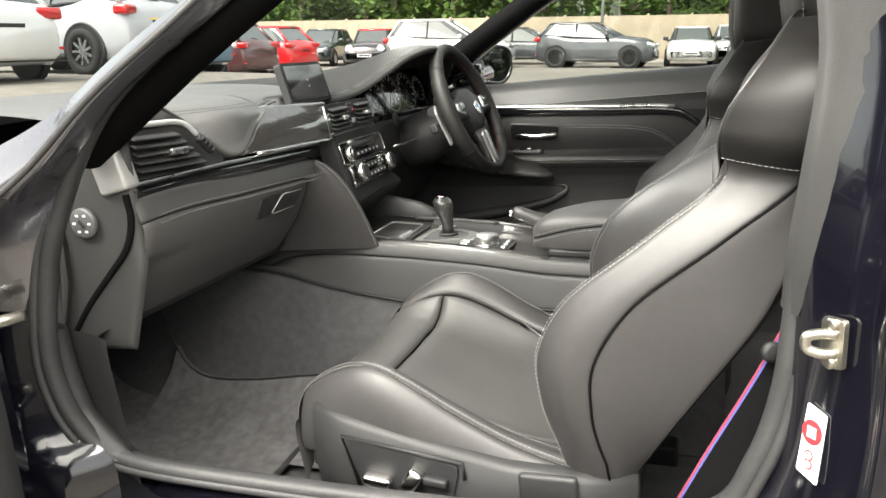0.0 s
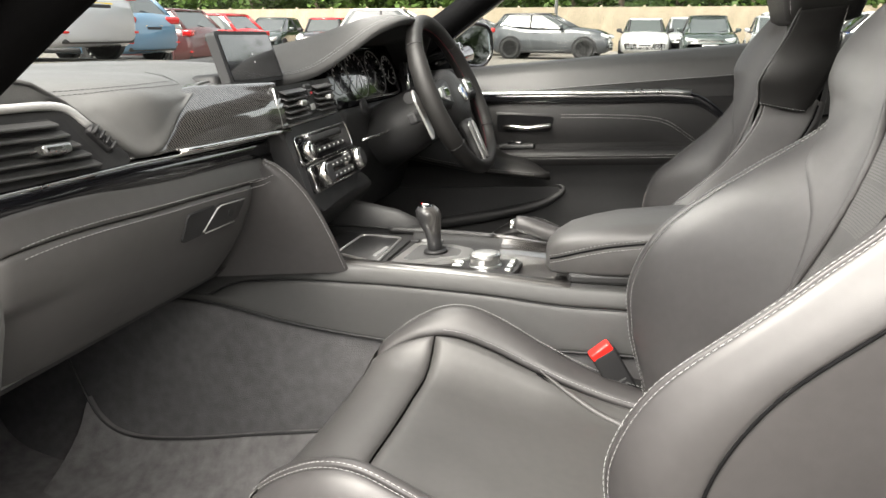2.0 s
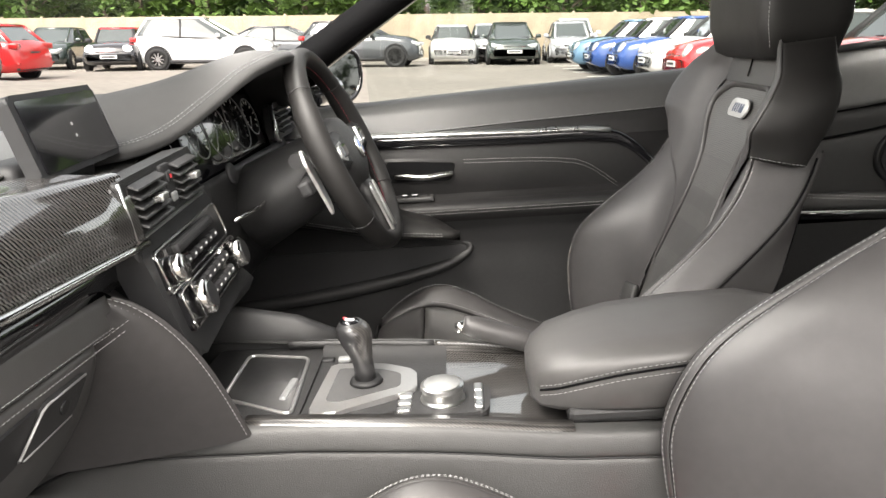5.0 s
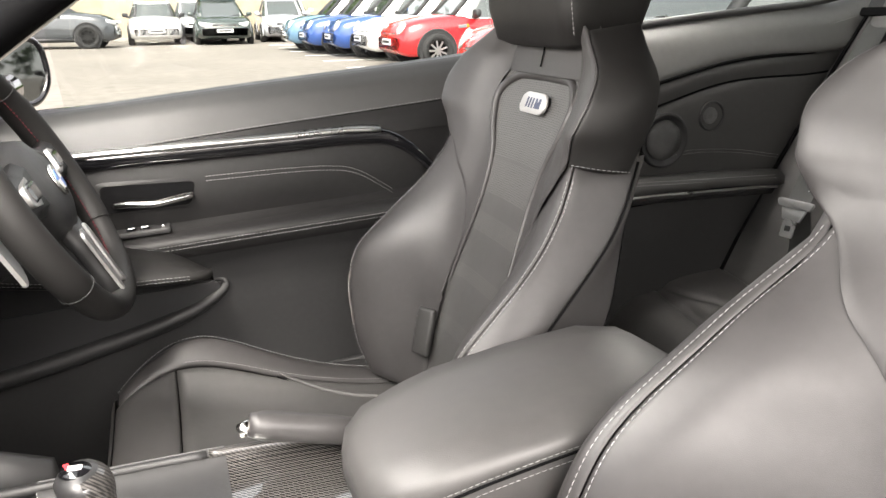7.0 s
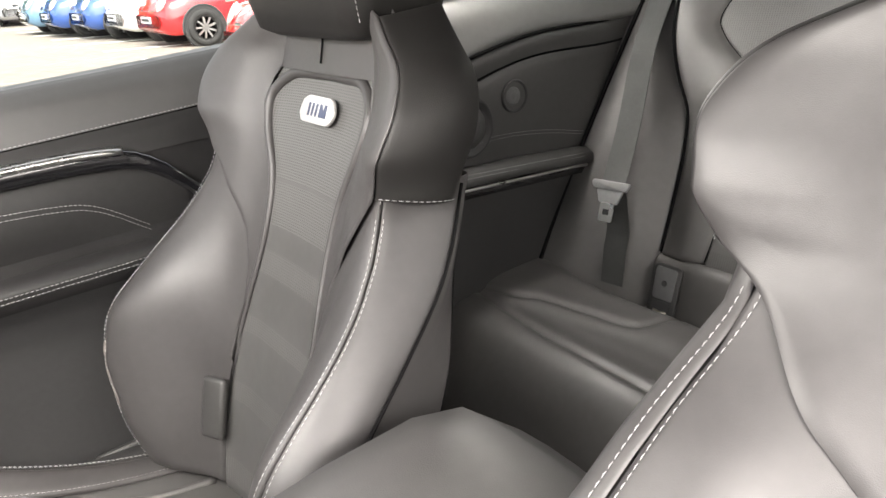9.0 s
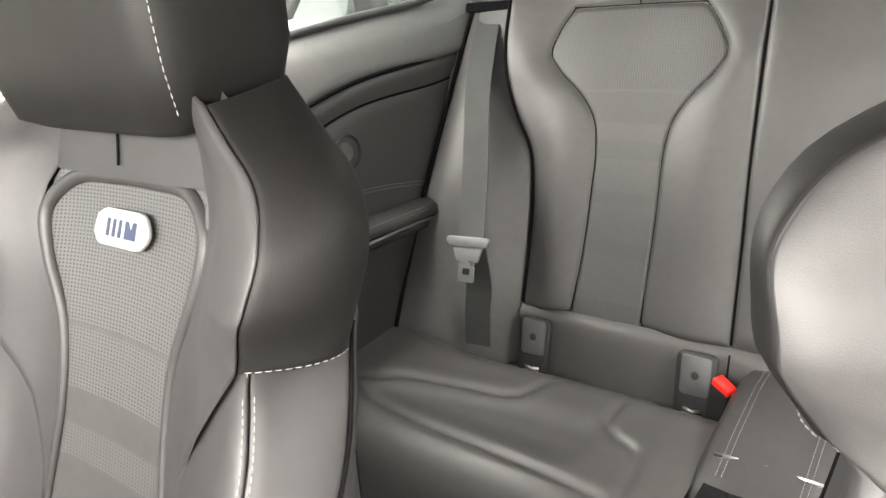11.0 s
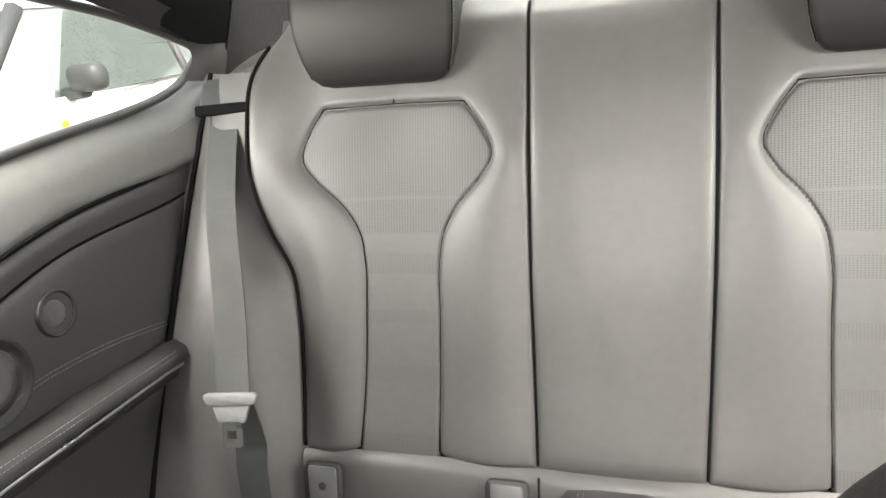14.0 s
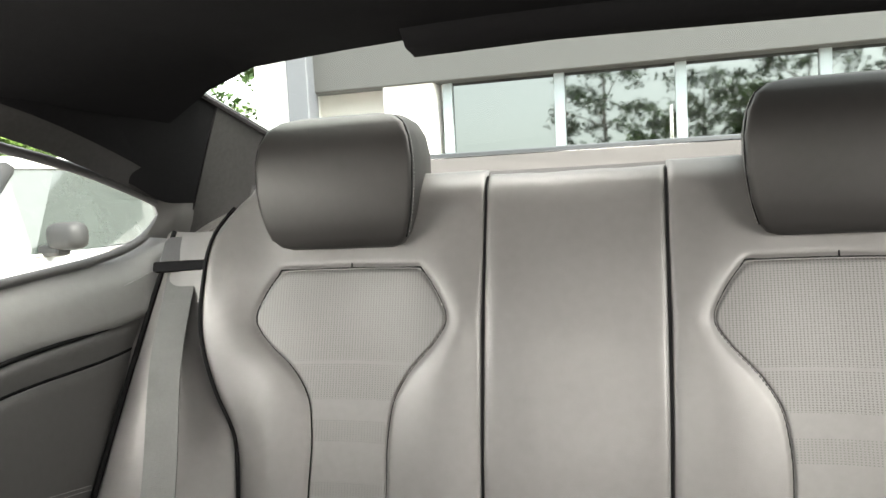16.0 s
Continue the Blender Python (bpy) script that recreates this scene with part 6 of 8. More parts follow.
for a in range(0, 360, 60):
    part("print_mark", rbox((0.005, 0.003, 0.0006), 0.0, 1, m @ pose(0.0125 * math.cos(radians(a)), 0.0125 * math.sin(radians(a)), 0.0043)), WHITE, sw)
# gloss strip under the vents and the silver rim
sp_ = [V(-0.205 + 0.012 * math.sin((y + 0.66) * 5), y, 0.8915 - 0.028 * max(0, (y + 0.45) / 0.5) * 0.6) for y in np.linspace(-0.645, -0.10, 40)]
loft("gloss_strip", [[p + V(dx, 0, dz) for dx, dz in ((-0.03, 0.016), (0.0, 0.018), (0.008, 0.008), (0.006, -0.012), (-0.03, -0.016))] for p in sp_], GLOSS, dash, "gloss black strip")
tube("silver_line", [p + V(0.006, 0, 0.0165) for p in sp_], 0.0016, ALU, dash, seg=6)
# passenger vent
MV = basis((-0.218, -0.543, 0.938), (0.10, 1, -0.03), (-0.22, 0, 1))
out_ = rounded([(-0.105, -0.034), (0.092, -0.030), (0.105, -0.022), (0.034, 0.036), (-0.098, 0.038)], 0.012, 5)
inn = [(-0.080, -0.026), (0.062, -0.022), (0.030, 0.026), (-0.074, 0.028)]
vf = part("side_vent", slab(out_, 0.020, MV @ pose(0, 0, -0.014), 0.005), PLASTIC, dash, "black side air vent with silver rim", smooth=False)
tube("silver_rim", [MV @ Vector((x, y, 0.006)) for x, y in out_[-3:] + out_[0:2]] + [], 0.0045, SILVER, vf)
part("silver_cheek", slab(rounded([(-0.118, -0.042), (-0.090, -0.036), (-0.084, 0.034), (-0.108, 0.042)], 0.006), 0.012, MV @ pose(0, 0, -0.004), 0.004), ALU, vf, "brushed silver vent cheek", smooth=False)
tube("silver_rim", curve([MV @ Vector(p) for p in ((-0.10, 0.040, 0.006), (-0.03, 0.040, 0.007), (0.032, 0.038, 0.006), (0.06, 0.016, 0.006))], 16), 0.0045, SILVER, vf)
part("silver_cheek", rbox((0.046, 0.030, 0.078), 0.006, 3, pose(-0.2235, -0.6490, 0.938, 0, -13, 4)), SILVER, vf, "brushed silver vent cheek", smooth=True)
part("vent_mouth", slab(inn, 0.004, MV @ pose(0, 0, 0.0045)), DARKPL, vf)
for i in range(5):
    y = -0.020 + i * 0.0108
    part("louvre", rbox((0.125 - 0.010 * i, 0.0030, 0.020), 0.001, 1, MV @ pose(-0.012 - 0.004 * i, y, 0.010, 32, 0, 0)), DASH, vf)
part("vent_tab", rbox((0.032, 0.010, 0.022), 0.003, 2, MV @ pose(-0.004, -0.004, 0.018)), ALU, vf, "silver vent tab")
part("vent_wheel", rbox((0.034, 0.012, 0.012), 0.004, 3, MV @ pose(0.066, 0.002, 0.008, 0, 0, -50)), DARKPL, vf)
for i in range(4):
    part("wheel_rib", rbox((0.003, 0.011, 0.006), 0.001, 1, MV @ pose(0.066, 0.002, 0.012, 0, 0, -50) @ pose(-0.012 + 0.008 * i, 0, 0.003)), PLASTIC, vf)
# carbon fibre trim from the pad to the centre vents
rows = []
left_ = curve([V(-0.194, -0.398, 0.911), V(-0.196, -0.365, 0.931), V(-0.201, -0.335, 0.953), V(-0.212, -0.287, 0.976)], 12)
for a in np.linspace(0, 1, 22):
    row = []
    for i, b in enumerate(np.linspace(0, 1, 12)):
        l, r = left_[i], V(-0.163 - 0.014 * b * b, -0.142, 0.910 + 0.060 * b)
        p = l * (1 - a) + r * a
        bow = 0.005 * math.sin(math.pi * b) * min(1, a * 5, (1 - a) * 5)
        row.append(p + V(bow, 0, 0.004 * b * b))
    if not rows:
        rows.append([q + V(-0.030, -0.030, -0.004) for q in [row[0] + V(-0.02, 0, -0.003)] + row + [row[-1]] * 3])
    top = row[-1]
    rows.append([row[0] + V(-0.02, 0, -0.003)] + row + [top + V(-0.012, 0.002, 0.001), top + V(-0.030, 0.004, 0.000), top + V(-0.075, 0.004, 0.004)])
sheet("carbon_trim", rows, CARBON, dash, "lacquered carbon fibre trim", n=34)
loft("chrome_lip", [[V(-0.184 + 0.018 * a, -0.37 + 0.235 * a, 0.9105 - 0.004 * a) + V(dx, 0, dz) for dx, dz in ((-0.01, 0.002), (0.004, 0.002), (0.006, -0.003), (-0.01, -0.005))] for a in np.linspace(0, 1, 8)], CHROME, dash, "thin chrome lip")
# glovebox latch
m = basis((-0.1895, -0.302, 0.818), (0, 1, 0.02), (0.30, 0, 1))
part("latch_recess", slab(rounded([(-0.088, -0.014), (-0.046, -0.014), (-0.020, 0.019), (-0.080, 0.021)], 0.006), 0.003, m @ pose(0, 0, 0.001)), DARKPL, dash)
lt = part("glovebox_latch", slab(rounded([(-0.050, -0.013), (0.030, -0.016), (0.050, 0.013), (-0.012, 0.018)], 0.007), 0.0065, m, 0.002), PLASTIC, dash, "black glovebox latch with chrome outline")
tube("chrome_edge", [m @ Vector((x, y, 0.0062)) for x, y in [(0.046, 0.0125), (-0.012, 0.0170), (-0.020, 0.0150), (-0.047, -0.0095), (-0.042, -0.0125), (0.026, -0.0150)]], 0.0010, SILVER, lt)
part("lock", lathe([(0.006, 0), (0.006, 0.002)], 16, m @ pose(0.012, 0.001, 0.006)), DARKPL, lt)
# knee panel that runs from the lower dash to the console
rows = []
for a in np.linspace(0, 1, 12):
    top, bot = V(-0.180, -0.190, 0.872), V(-0.100, -0.120, 0.690)
    e = top * (1 - a) + bot * a + V(0.014 * math.sin(math.pi * a ** 0.8), 0, 0.018 * math.sin(math.pi * a ** 0.8))
    g1 = V(-0.20 - 0.14 * a, -0.235 + 0.04 * a, 0.868 - 0.177 * a)
    rows.append([e + V(-0.09, 0.10, 0.0), e + V(-0.03, 0.03, 0.0), e + V(-0.005, 0.006, 0.0), e, e + V(-0.012, -0.006, -0.004), e * 0.6 + g1 * 0.4 + V(0, -0.010, 0), g1])
sheet("knee_panel", rows, LEATHER, dash, "leather knee panel", n=18)
for d in (0, 0.007):
    sew("stitching", [r[3] + V(-d - 0.003, -0.0035, -d * 0.3) for r in rows], THREAD, dash, normal=(0.3, -1, 0), r=0.0006)
    sew("stitching", curve([glove(-0.24, _gt(-0.24) - 0.0365 + d) + V(0.004, 0, 0), glove(-0.21, _gt(-0.21) - 0.0365 + d) + V(0.005, 0, 0), V(-0.170, -0.186, 0.842 + d)], 20), THREAD, dash, normal=(1, 0, 0), r=0.0005)

# instrument hood
_hx = table([0.0, 0.04, 0.09, 0.13, 0.17, 0.21, 0.33, 0.45, 0.54, 0.60, 0.66], [-0.29, -0.245, -0.205, -0.165, -0.130, -0.108, -0.100, -0.112, -0.14, -0.18, -0.22])
_hz = table([0.0, 0.04, 0.09, 0.13, 0.17, 0.21, 0.33, 0.45, 0.54, 0.60, 0.66], [0.972, 0.973, 0.986, 1.016, 1.045, 1.058, 1.062, 1.058, 1.035, 0.985, 0.96])
rows = []
for y in np.linspace(0.0, 0.66, 34):
    x, z = _hx(y), _hz(y)
    lift_ = s_clip(y / 0.14)
    up = max(z + 0.016, 1.000 + 0.03 * lift_ - 0.3 * max(0, y - 0.5))
    rows.append([V(-0.98, y, 1.004 + 0.006 * lift_), V(-0.75, y, 1.008 + 0.004 * lift_), V(-0.52, y, 1.006 + 0.006 * lift_), V(x - 0.18, y, 1.004 + 0.50 * max(0.0, up - 1.004)), V(x - 0.07, y, z + 0.008), V(x - 0.02, y, z + 0.007), V(x - 0.002, y, z + 0.002), V(x, y, z - 0.005), V(x - 0.008, y, z - 0.012), V(x - 0.05, y, z - 0.016), V(-0.25, y, min(z - 0.02, 1.02))])
sheet("instrument_hood", rows, HOOD, dash, "black leather instrument hood", n=44)
for d in (0.010, 0.017):
    sew("stitching", [V(_hx(y) - d, y, _hz(y) + 0.0062 + 0.12 * (d - 0.010)) for y in np.linspace(0.03, 0.6, 60)], GREYPL, dash, normal=(0.3, 0, 1), r=0.0005)
ic = part("instrument_panel", rbox((0.02, 0.40, 0.125), 0.02, 3, pose(-0.245, 0.36, 0.955, 0, -18, 0)), SCREEN, dash, "dark instrument cluster", smooth=True)
CL = basis((-0.232, 0.34, 0.963), (0, 1, 0), (-0.3, 0, 0.95))
for y, r in ((-0.125, 0.032), (-0.042, 0.046), (0.062, 0.046), (0.145, 0.032)):
    tube("gauge_ring", [CL @ Vector((y + r * math.cos(t), r * math.sin(t), 0.004)) for t in np.linspace(0, 2 * math.pi, 36)], 0.0011, GREYPL, ic, seg=6)
    for k in range(11):
        t = radians(225 - 27 * k)
        part("gauge_tick", rbox((0.007, 0.0016, 0.001), 0.0, 1, CL @ pose(y + r * 0.82 * math.cos(t), r * 0.82 * math.sin(t), 0.003, 0, 0, math.degrees(t))), WHITE, ic)
    part("needle", rbox((r * 0.8, 0.0018, 0.0012), 0.0, 1, CL @ pose(y, 0, 0.004, 0, 0, 225) @ pose(r * 0.4, 0, 0)), GREYPL, ic)
# infotainment display
scr = thing("display_screen", "wide dark display standing on the dashboard", "screen")
SM = basis((-0.258, -0.067, 1.010), (-0.10, 1, 0.0), (-0.24, 0, 0.97))
part("bezel", slab(rounded([(-0.098, -0.040), (0.100, -0.040), (0.096, 0.040), (-0.098, 0.040)], 0.007), 0.014, SM @ pose(0, 0, -0.008), 0.003), DARKPL, scr, smooth=False)
part("panel", slab(rounded([(-0.088, -0.034), (0.094, -0.034), (0.090, 0.034), (-0.088, 0.034)], 0.003), 0.001, SM @ pose(0, 0, 0.0062)), SCREEN, scr, "dark glossy display panel")
for q in (0.004, -0.008):
    part("pale_mark", rbox((0.003, 0.003, 0.0004), 0.0, 1, SM @ pose(0.004, q, 0.0075)), GREYPRINT, scr)
part("foot", rbox((0.05, 0.15, 0.04), 0.012, 3, pose(-0.285, -0.085, 0.970)), DARKPL, scr, smooth=True)

# centre vents, radio and climate panel
CM = basis((-0.181, -0.036, 0.941), (-0.09, 1, 0.0), (-0.12, 0, 1))
cv = part("centre_vents", slab(rounded([(-0.122, -0.030), (0.118, -0.030), (0.122, 0.028), (-0.126, 0.028)], 0.006), 0.03, CM @ pose(0, 0, -0.028), 0.004), PLASTIC, dash, "black centre air vents")
tube("silver_rim", [CM @ Vector(p) for p in ((-0.124, 0.026, 0.002), (-0.121, -0.030, 0.002), (0.117, -0.031, 0.002))], 0.0020, GATE, cv)
for a, b in ((-0.108, -0.018), (0.024, 0.106)):
    part("vent_mouth", slab([(a, -0.023), (b, -0.023), (b, 0.022), (a, 0.022)], 0.002, CM @ pose(0, 0, 0.001)), DARKPL, cv)
    for i in range(5):
        part("louvre", rbox((b - a - 0.004, 0.0026, 0.016), 0.001, 1, CM @ pose((a + b) / 2, -0.018 + 0.009 * i, 0.005, 30, 0, 0)), PLASTIC, cv)
    part("vent_tab", rbox((0.020, 0.008, 0.016), 0.002, 2, CM @ pose((a + b) / 2 + 0.006, -0.002, 0.011)), ALU, cv, "silver vent tab")
part("button_strip", rbox((0.030, 0.048, 0.008), 0.003, 2, CM @ pose(0.003, 0, 0.002)), DARKPL, cv)
part("hazard_button", rbox((0.016, 0.012, 0.004), 0.002, 2, CM @ pose(0.003, 0.010, 0.007)), DARKPL, cv, "hazard button")
part("hazard_mark", rbox((0.005, 0.004, 0.0006), 0.0, 1, CM @ pose(0.003, 0.010, 0.0093)), REDPRINT, cv)
part("lock_button", rbox((0.016, 0.010, 0.004), 0.002, 2, CM @ pose(0.003, -0.012, 0.007)), GREYPL, cv)
part("stack_surround", slab(rounded([(-0.120, -0.148), (0.120, -0.142), (0.140, 0.0), (-0.142, 0.002)], 0.03, 5), 0.03, basis((-0.209, -0.016, 0.912), (-0.09, 1, 0.0), (-0.26, 0, 1)) @ pose(0, 0, -0.004), 0.008), DARKPL, dash, "black centre stack surround", smooth=False)
RM = basis((-0.174, -0.006, 0.871), (-0.09, 1, -0.01), (-0.28, 0, 1)) @ Matrix.Scale(0.97, 4)
rd = part("radio", slab(rounded([(-0.130, -0.026), (0.132, -0.026), (0.130, 0.022), (-0.126, 0.022)], 0.008), 0.012, RM @ pose(0, 0, -0.008), 0.003), GLOSS, dash, "black radio panel with chrome rim")
tube("chrome_rim", [RM @ Vector((x, y, 0.004)) for x, y in rounded([(-0.128, -0.024), (0.130, -0.024), (0.128, 0.020), (-0.124, 0.020)], 0.008)] + [RM @ Vector((-0.128 + 0.0036, -0.024, 0.004))], 0.0013, CHROME, rd, seg=6)
part("cd_slot", rbox((0.150, 0.012, 0.012), 0.004, 2, RM @ pose(0.0, 0.009, 0.006)), PLASTIC, rd)
for i in range(7):
    part("preset_button", rbox((0.018, 0.009, 0.006), 0.002, 1, RM @ pose(-0.072 + 0.024 * i, -0.010, 0.005)), DARKPL, rd)
    part("pale_mark", rbox((0.005, 0.0022, 0.0005), 0.0, 1, RM @ pose(-0.072 + 0.024 * i, -0.010, 0.0083)), WHITE, rd)
part("volume_knob", lathe([(0.016, 0), (0.0155, 0.014), (0.013, 0.017), (0.002, 0.017)], 26, RM @ pose(-0.102, -0.006, 0.003)), CHROME, rd, "chrome volume knob", smooth=True)
HMx = basis((-0.160, 0.004, 0.828), (-0.09, 1, -0.01), (-0.28, 0, 1)) @ Matrix.Scale(0.97, 4)
hv = part("climate_panel", slab(rounded([(-0.126, -0.026), (0.126, -0.026), (0.130, 0.020), (-0.124, 0.020)], 0.010), 0.012, HMx @ pose(0, 0, -0.008), 0.003), GLOSS, dash, "black climate panel with chrome rim")
tube("chrome_rim", [HMx @ Vector((x, y, 0.004)) for x, y in rounded([(-0.124, -0.024), (0.124, -0.024), (0.128, 0.018), (-0.122, 0.018)], 0.010)] + [HMx @ Vector((-0.1195, -0.024, 0.004))], 0.0013, CHROME, hv, seg=6)
for x in (-0.088, 0.092):
    part("temperature_knob", lathe([(0.020, 0), (0.0195, 0.016), (0.016, 0.019), (0.002, 0.0185)], 30, HMx @ pose(x, -0.002, 0.003)), CHROME, hv, "chrome ringed temperature knob", smooth=True)
    part("knob_face", lathe([(0.0145, 0), (0.0145, 0.0006)], 26, HMx @ pose(x, -0.002, 0.0222)), DARKPL, hv)
for i in range(6):
    for j in range(2):
        part("climate_button", rbox((0.019, 0.011, 0.006), 0.002, 1, HMx @ pose(-0.052 + 0.022 * i, -0.013 + 0.019 * j, 0.005)), DARKPL, hv)
        part("pale_mark", rbox((0.006, 0.002, 0.0005), 0.0, 1, HMx @ pose(-0.052 + 0.022 * i, -0.013 + 0.019 * j, 0.0083)), WHITE, hv)
sheet("stack_foot", [[V(-0.158 - 0.09 * (y + 0.13), y, 0.790), V(-0.165, y, 0.765), V(-0.21, y, 0.72), V(-0.26, y, 0.685)] for y in np.linspace(-0.13, 0.17, 6)], PLASTIC, dash, n=8)
# driver's side lower dash and the right-hand vent
panel("driver_lower_dash", lambda y, z: V(-0.21 - 0.5 * max(0, 0.80 - z), y, z), 0.17, 0.655, 0.66, 0.905, PLASTIC, dash, "black lower dash on the driver's side", nu=10, nv=10, out=(1, 0, 0))
MV2 = basis((-0.205, 0.585, 0.945), (0, 1, 0), (-0.2, 0, 1))
v2 = part("side_vent", slab(rounded([(-0.070, -0.030), (0.062, -0.030), (0.062, 0.034), (-0.045, 0.034)], 0.010), 0.016, MV2 @ pose(0, 0, -0.010), 0.003), PLASTIC, dash, "black side air vent")
part("vent_mouth", slab([(-0.050, -0.022), (0.050, -0.022), (0.050, 0.026), (-0.036, 0.026)], 0.002, MV2 @ pose(0, 0, 0.005)), DARKPL, v2)
for i in range(5):
    part("louvre", rbox((0.09, 0.0026, 0.016), 0.001, 1, MV2 @ pose(0.002, -0.018 + 0.010 * i, 0.009, 30, 0, 0)), PLASTIC, v2)
tube("silver_rim", [MV2 @ Vector(p) for p in ((-0.045, 0.034, 0.006), (-0.070, -0.028, 0.006), (-0.06, -0.034, 0.006))], 0.004, ALU, v2)

# ---------------------------------------------------------------- steering wheel
stw = thing("steering_wheel", "three-spoke black leather steering wheel with dark red stitching", "steering wheel")
WM = basis((-0.045, 0.360, 0.911), (0, 1, 0), (-0.375, 0, 0.927)) @ Matrix.Scale(0.925, 4)
R_ = 0.172
ang = np.linspace(0, 2 * math.pi, 72, endpoint=False)
rad = [0.0165 + 0.003 * (1 if abs(math.sin(a)) < 0.55 else 0) * 0.6 for a in ang]
rings = []
for a, r in zip(ang, rad):
    fl = R_ - 0.010 * max(0, -math.sin(a) - 0.8) * 3
    c = Vector((fl * math.cos(a), fl * math.sin(a), 0))
    d = Vector((math.cos(a), math.sin(a), 0))
    rings.append([WM @ (c + d * (r * 0.92 * math.cos(t)) + Vector((0, 0, r * 1.12 * math.sin(t)))) for t in np.linspace(0, 2 * math.pi, 16, endpoint=False)])
rings.append(rings[0])
loft("rim", rings, LEATHER_DEEP_SHADED, stw, caps=False)
sew("stitching", [WM @ Vector(((R_ - 0.0165) * math.cos(a), (R_ - 0.0165) * math.sin(a), -0.001)) for a in np.linspace(0, 6.28, 160)], THREAD_RB, stw, normal=tuple(WM.to_3x3() @ Vector((0, 0, 1))), r=0.0011)
for a in (0.72, 2.42, 3.72, 5.70):
    tube("rim_seam", [WM @ (Vector((R_ * math.cos(a), R_ * math.sin(a), 0)) + Vector((math.cos(a) * 0.0178 * math.cos(t), math.sin(a) * 0.0178 * math.cos(t), 0.0205 * math.sin(t)))) for t in np.linspace(0, 6.28, 18)], 0.0007, DARKPL, stw, seg=5)
part("airbag_cover", lathe([(0.075, -0.030), (0.078, -0.008), (0.070, 0.008), (0.045, 0.018), (0.002, 0.022)], 40, WM @ pose(0, -0.002, 0) @ Matrix.Diagonal((1.0, 0.86, 1, 1))), PLASTIC, stw, "black airbag cover", smooth=True)
rb = part("roundel", lathe([(0.020, 0.0), (0.020, 0.003), (0.018, 0.004)], 30, WM @ pose(0, -0.002, 0.020)), CHROME, stw, "round enamel badge", smooth=True)
for q in range(4):
    part("badge_quarter", slab([(0, 0)] + [(0.0125 * math.cos(t), 0.0125 * math.sin(t)) for t in np.linspace(q * math.pi / 2, (q + 1) * math.pi / 2, 7)], 0.0006, WM @ pose(0, -0.002, 0.0245)), BLUEPRINT if q % 2 else WHITE, rb)
for sx in (-1, 1):
    rings = []
    for u, w, h in ((0.055, 0.034, 0.012), (0.09, 0.026, 0.010), (0.125, 0.022, 0.009), (0.158, 0.028, 0.010)):
        rings.append([WM @ Vector((sx * u, 0.008 + dy * w, dz * h)) for dy, dz in ((-1, -1), (1, -1), (1.05, 0.2), (0.7, 1), (-0.7, 1), (-1.05, 0.2))])
    sp2 = loft("spoke", rings, PLASTIC, stw)
    part("spoke_trim", slab(rounded([(-0.034, -0.016), (0.034, -0.012), (0.036, 0.010), (-0.030, 0.020)], 0.008), 0.005, WM @ pose(sx * 0.105, 0.010, 0.009, 0, 6 * sx, 180 if sx < 0 else 0), 0.002), GATE, sp2, "silver spoke trim")
    part("button_pad", rbox((0.036, 0.022, 0.008), 0.004, 2, WM @ pose(sx * 0.100, 0.010, 0.014)), GLOSS, sp2)
    part("shift_paddle", slab(rounded([(0.0, -0.045), (0.022, -0.06), (0.030, 0.03), (0.016, 0.055), (0.0, 0.03)], 0.008), 0.005, WM @ pose(sx * 0.125, -0.01, -0.040) @ (pose(0, 0, 0) if sx > 0 else Matrix.Diagonal((-1, 1, 1, 1))), 0.0015), GATE, stw, "silver shift paddle")
rings = []
for v, w in ((-0.055, 0.036), (-0.09, 0.024), (-0.125, 0.020), (-0.160, 0.026)):
    rings.append([WM @ Vector((dx * w, v, dz * 0.010)) for dx, dz in ((-1, -1), (1, -1), (1, 0.3), (0.7, 1), (-0.7, 1), (-1, 0.3))])
loft("spoke", rings, PLASTIC, stw)
for sx in (-1, 1):
    part("spoke_trim", slab(rounded([(0.006, -0.15), (0.022, -0.158), (0.026, -0.07), (0.012, -0.062)], 0.005), 0.004, WM @ (pose(0, 0, 0.009) if sx > 0 else pose(0, 0, 0.009) @ Matrix.Diagonal((-1, 1, 1, 1))), 0.0015), GATE, stw, "bright spoke trim")
col = thing("steering_column", "black plastic steering column shroud with stalk", "steering column")
rings = []
for d, r, dz in ((0.02, 0.055, 0), (0.06, 0.062, -0.006), (0.12, 0.068, -0.012), (0.20, 0.075, -0.018)):
    rings.append([WM @ Vector((r * 1.15 * math.cos(t), r * math.sin(t) + dz, -d)) for t in np.linspace(0, 2 * math.pi, 24, endpoint=False)])
loft("shroud", rings, PLASTIC, col)
tube("stalk", [WM @ Vector((-0.06, 0.0, -0.055)), WM @ Vector((-0.12, -0.005, -0.055)), WM @ Vector((-0.165, -0.012, -0.05))], [0.008, 0.008, 0.011], DARKPL, col)
part("stalk_end", rbox((0.03, 0.024, 0.02), 0.005, 2, WM @ pose(-0.165, -0.012, -0.05)), DARKPL, col)
part("stalk_wheel", lathe([(0.012, -0.008), (0.012, 0.008)], 18, WM @ pose(-0.135, 0.03, -0.05, 0, 90, 0)), DARKPL, col)
part("ignition_dial", lathe([(0.016, 0), (0.016, 0.004), (0.013, 0.006), (0.001, 0.006)], 24, basis((-0.20, 0.245, 0.905), (0, 1, 0), (-0.2, 0, 1))), DARKPL, col, smooth=True)
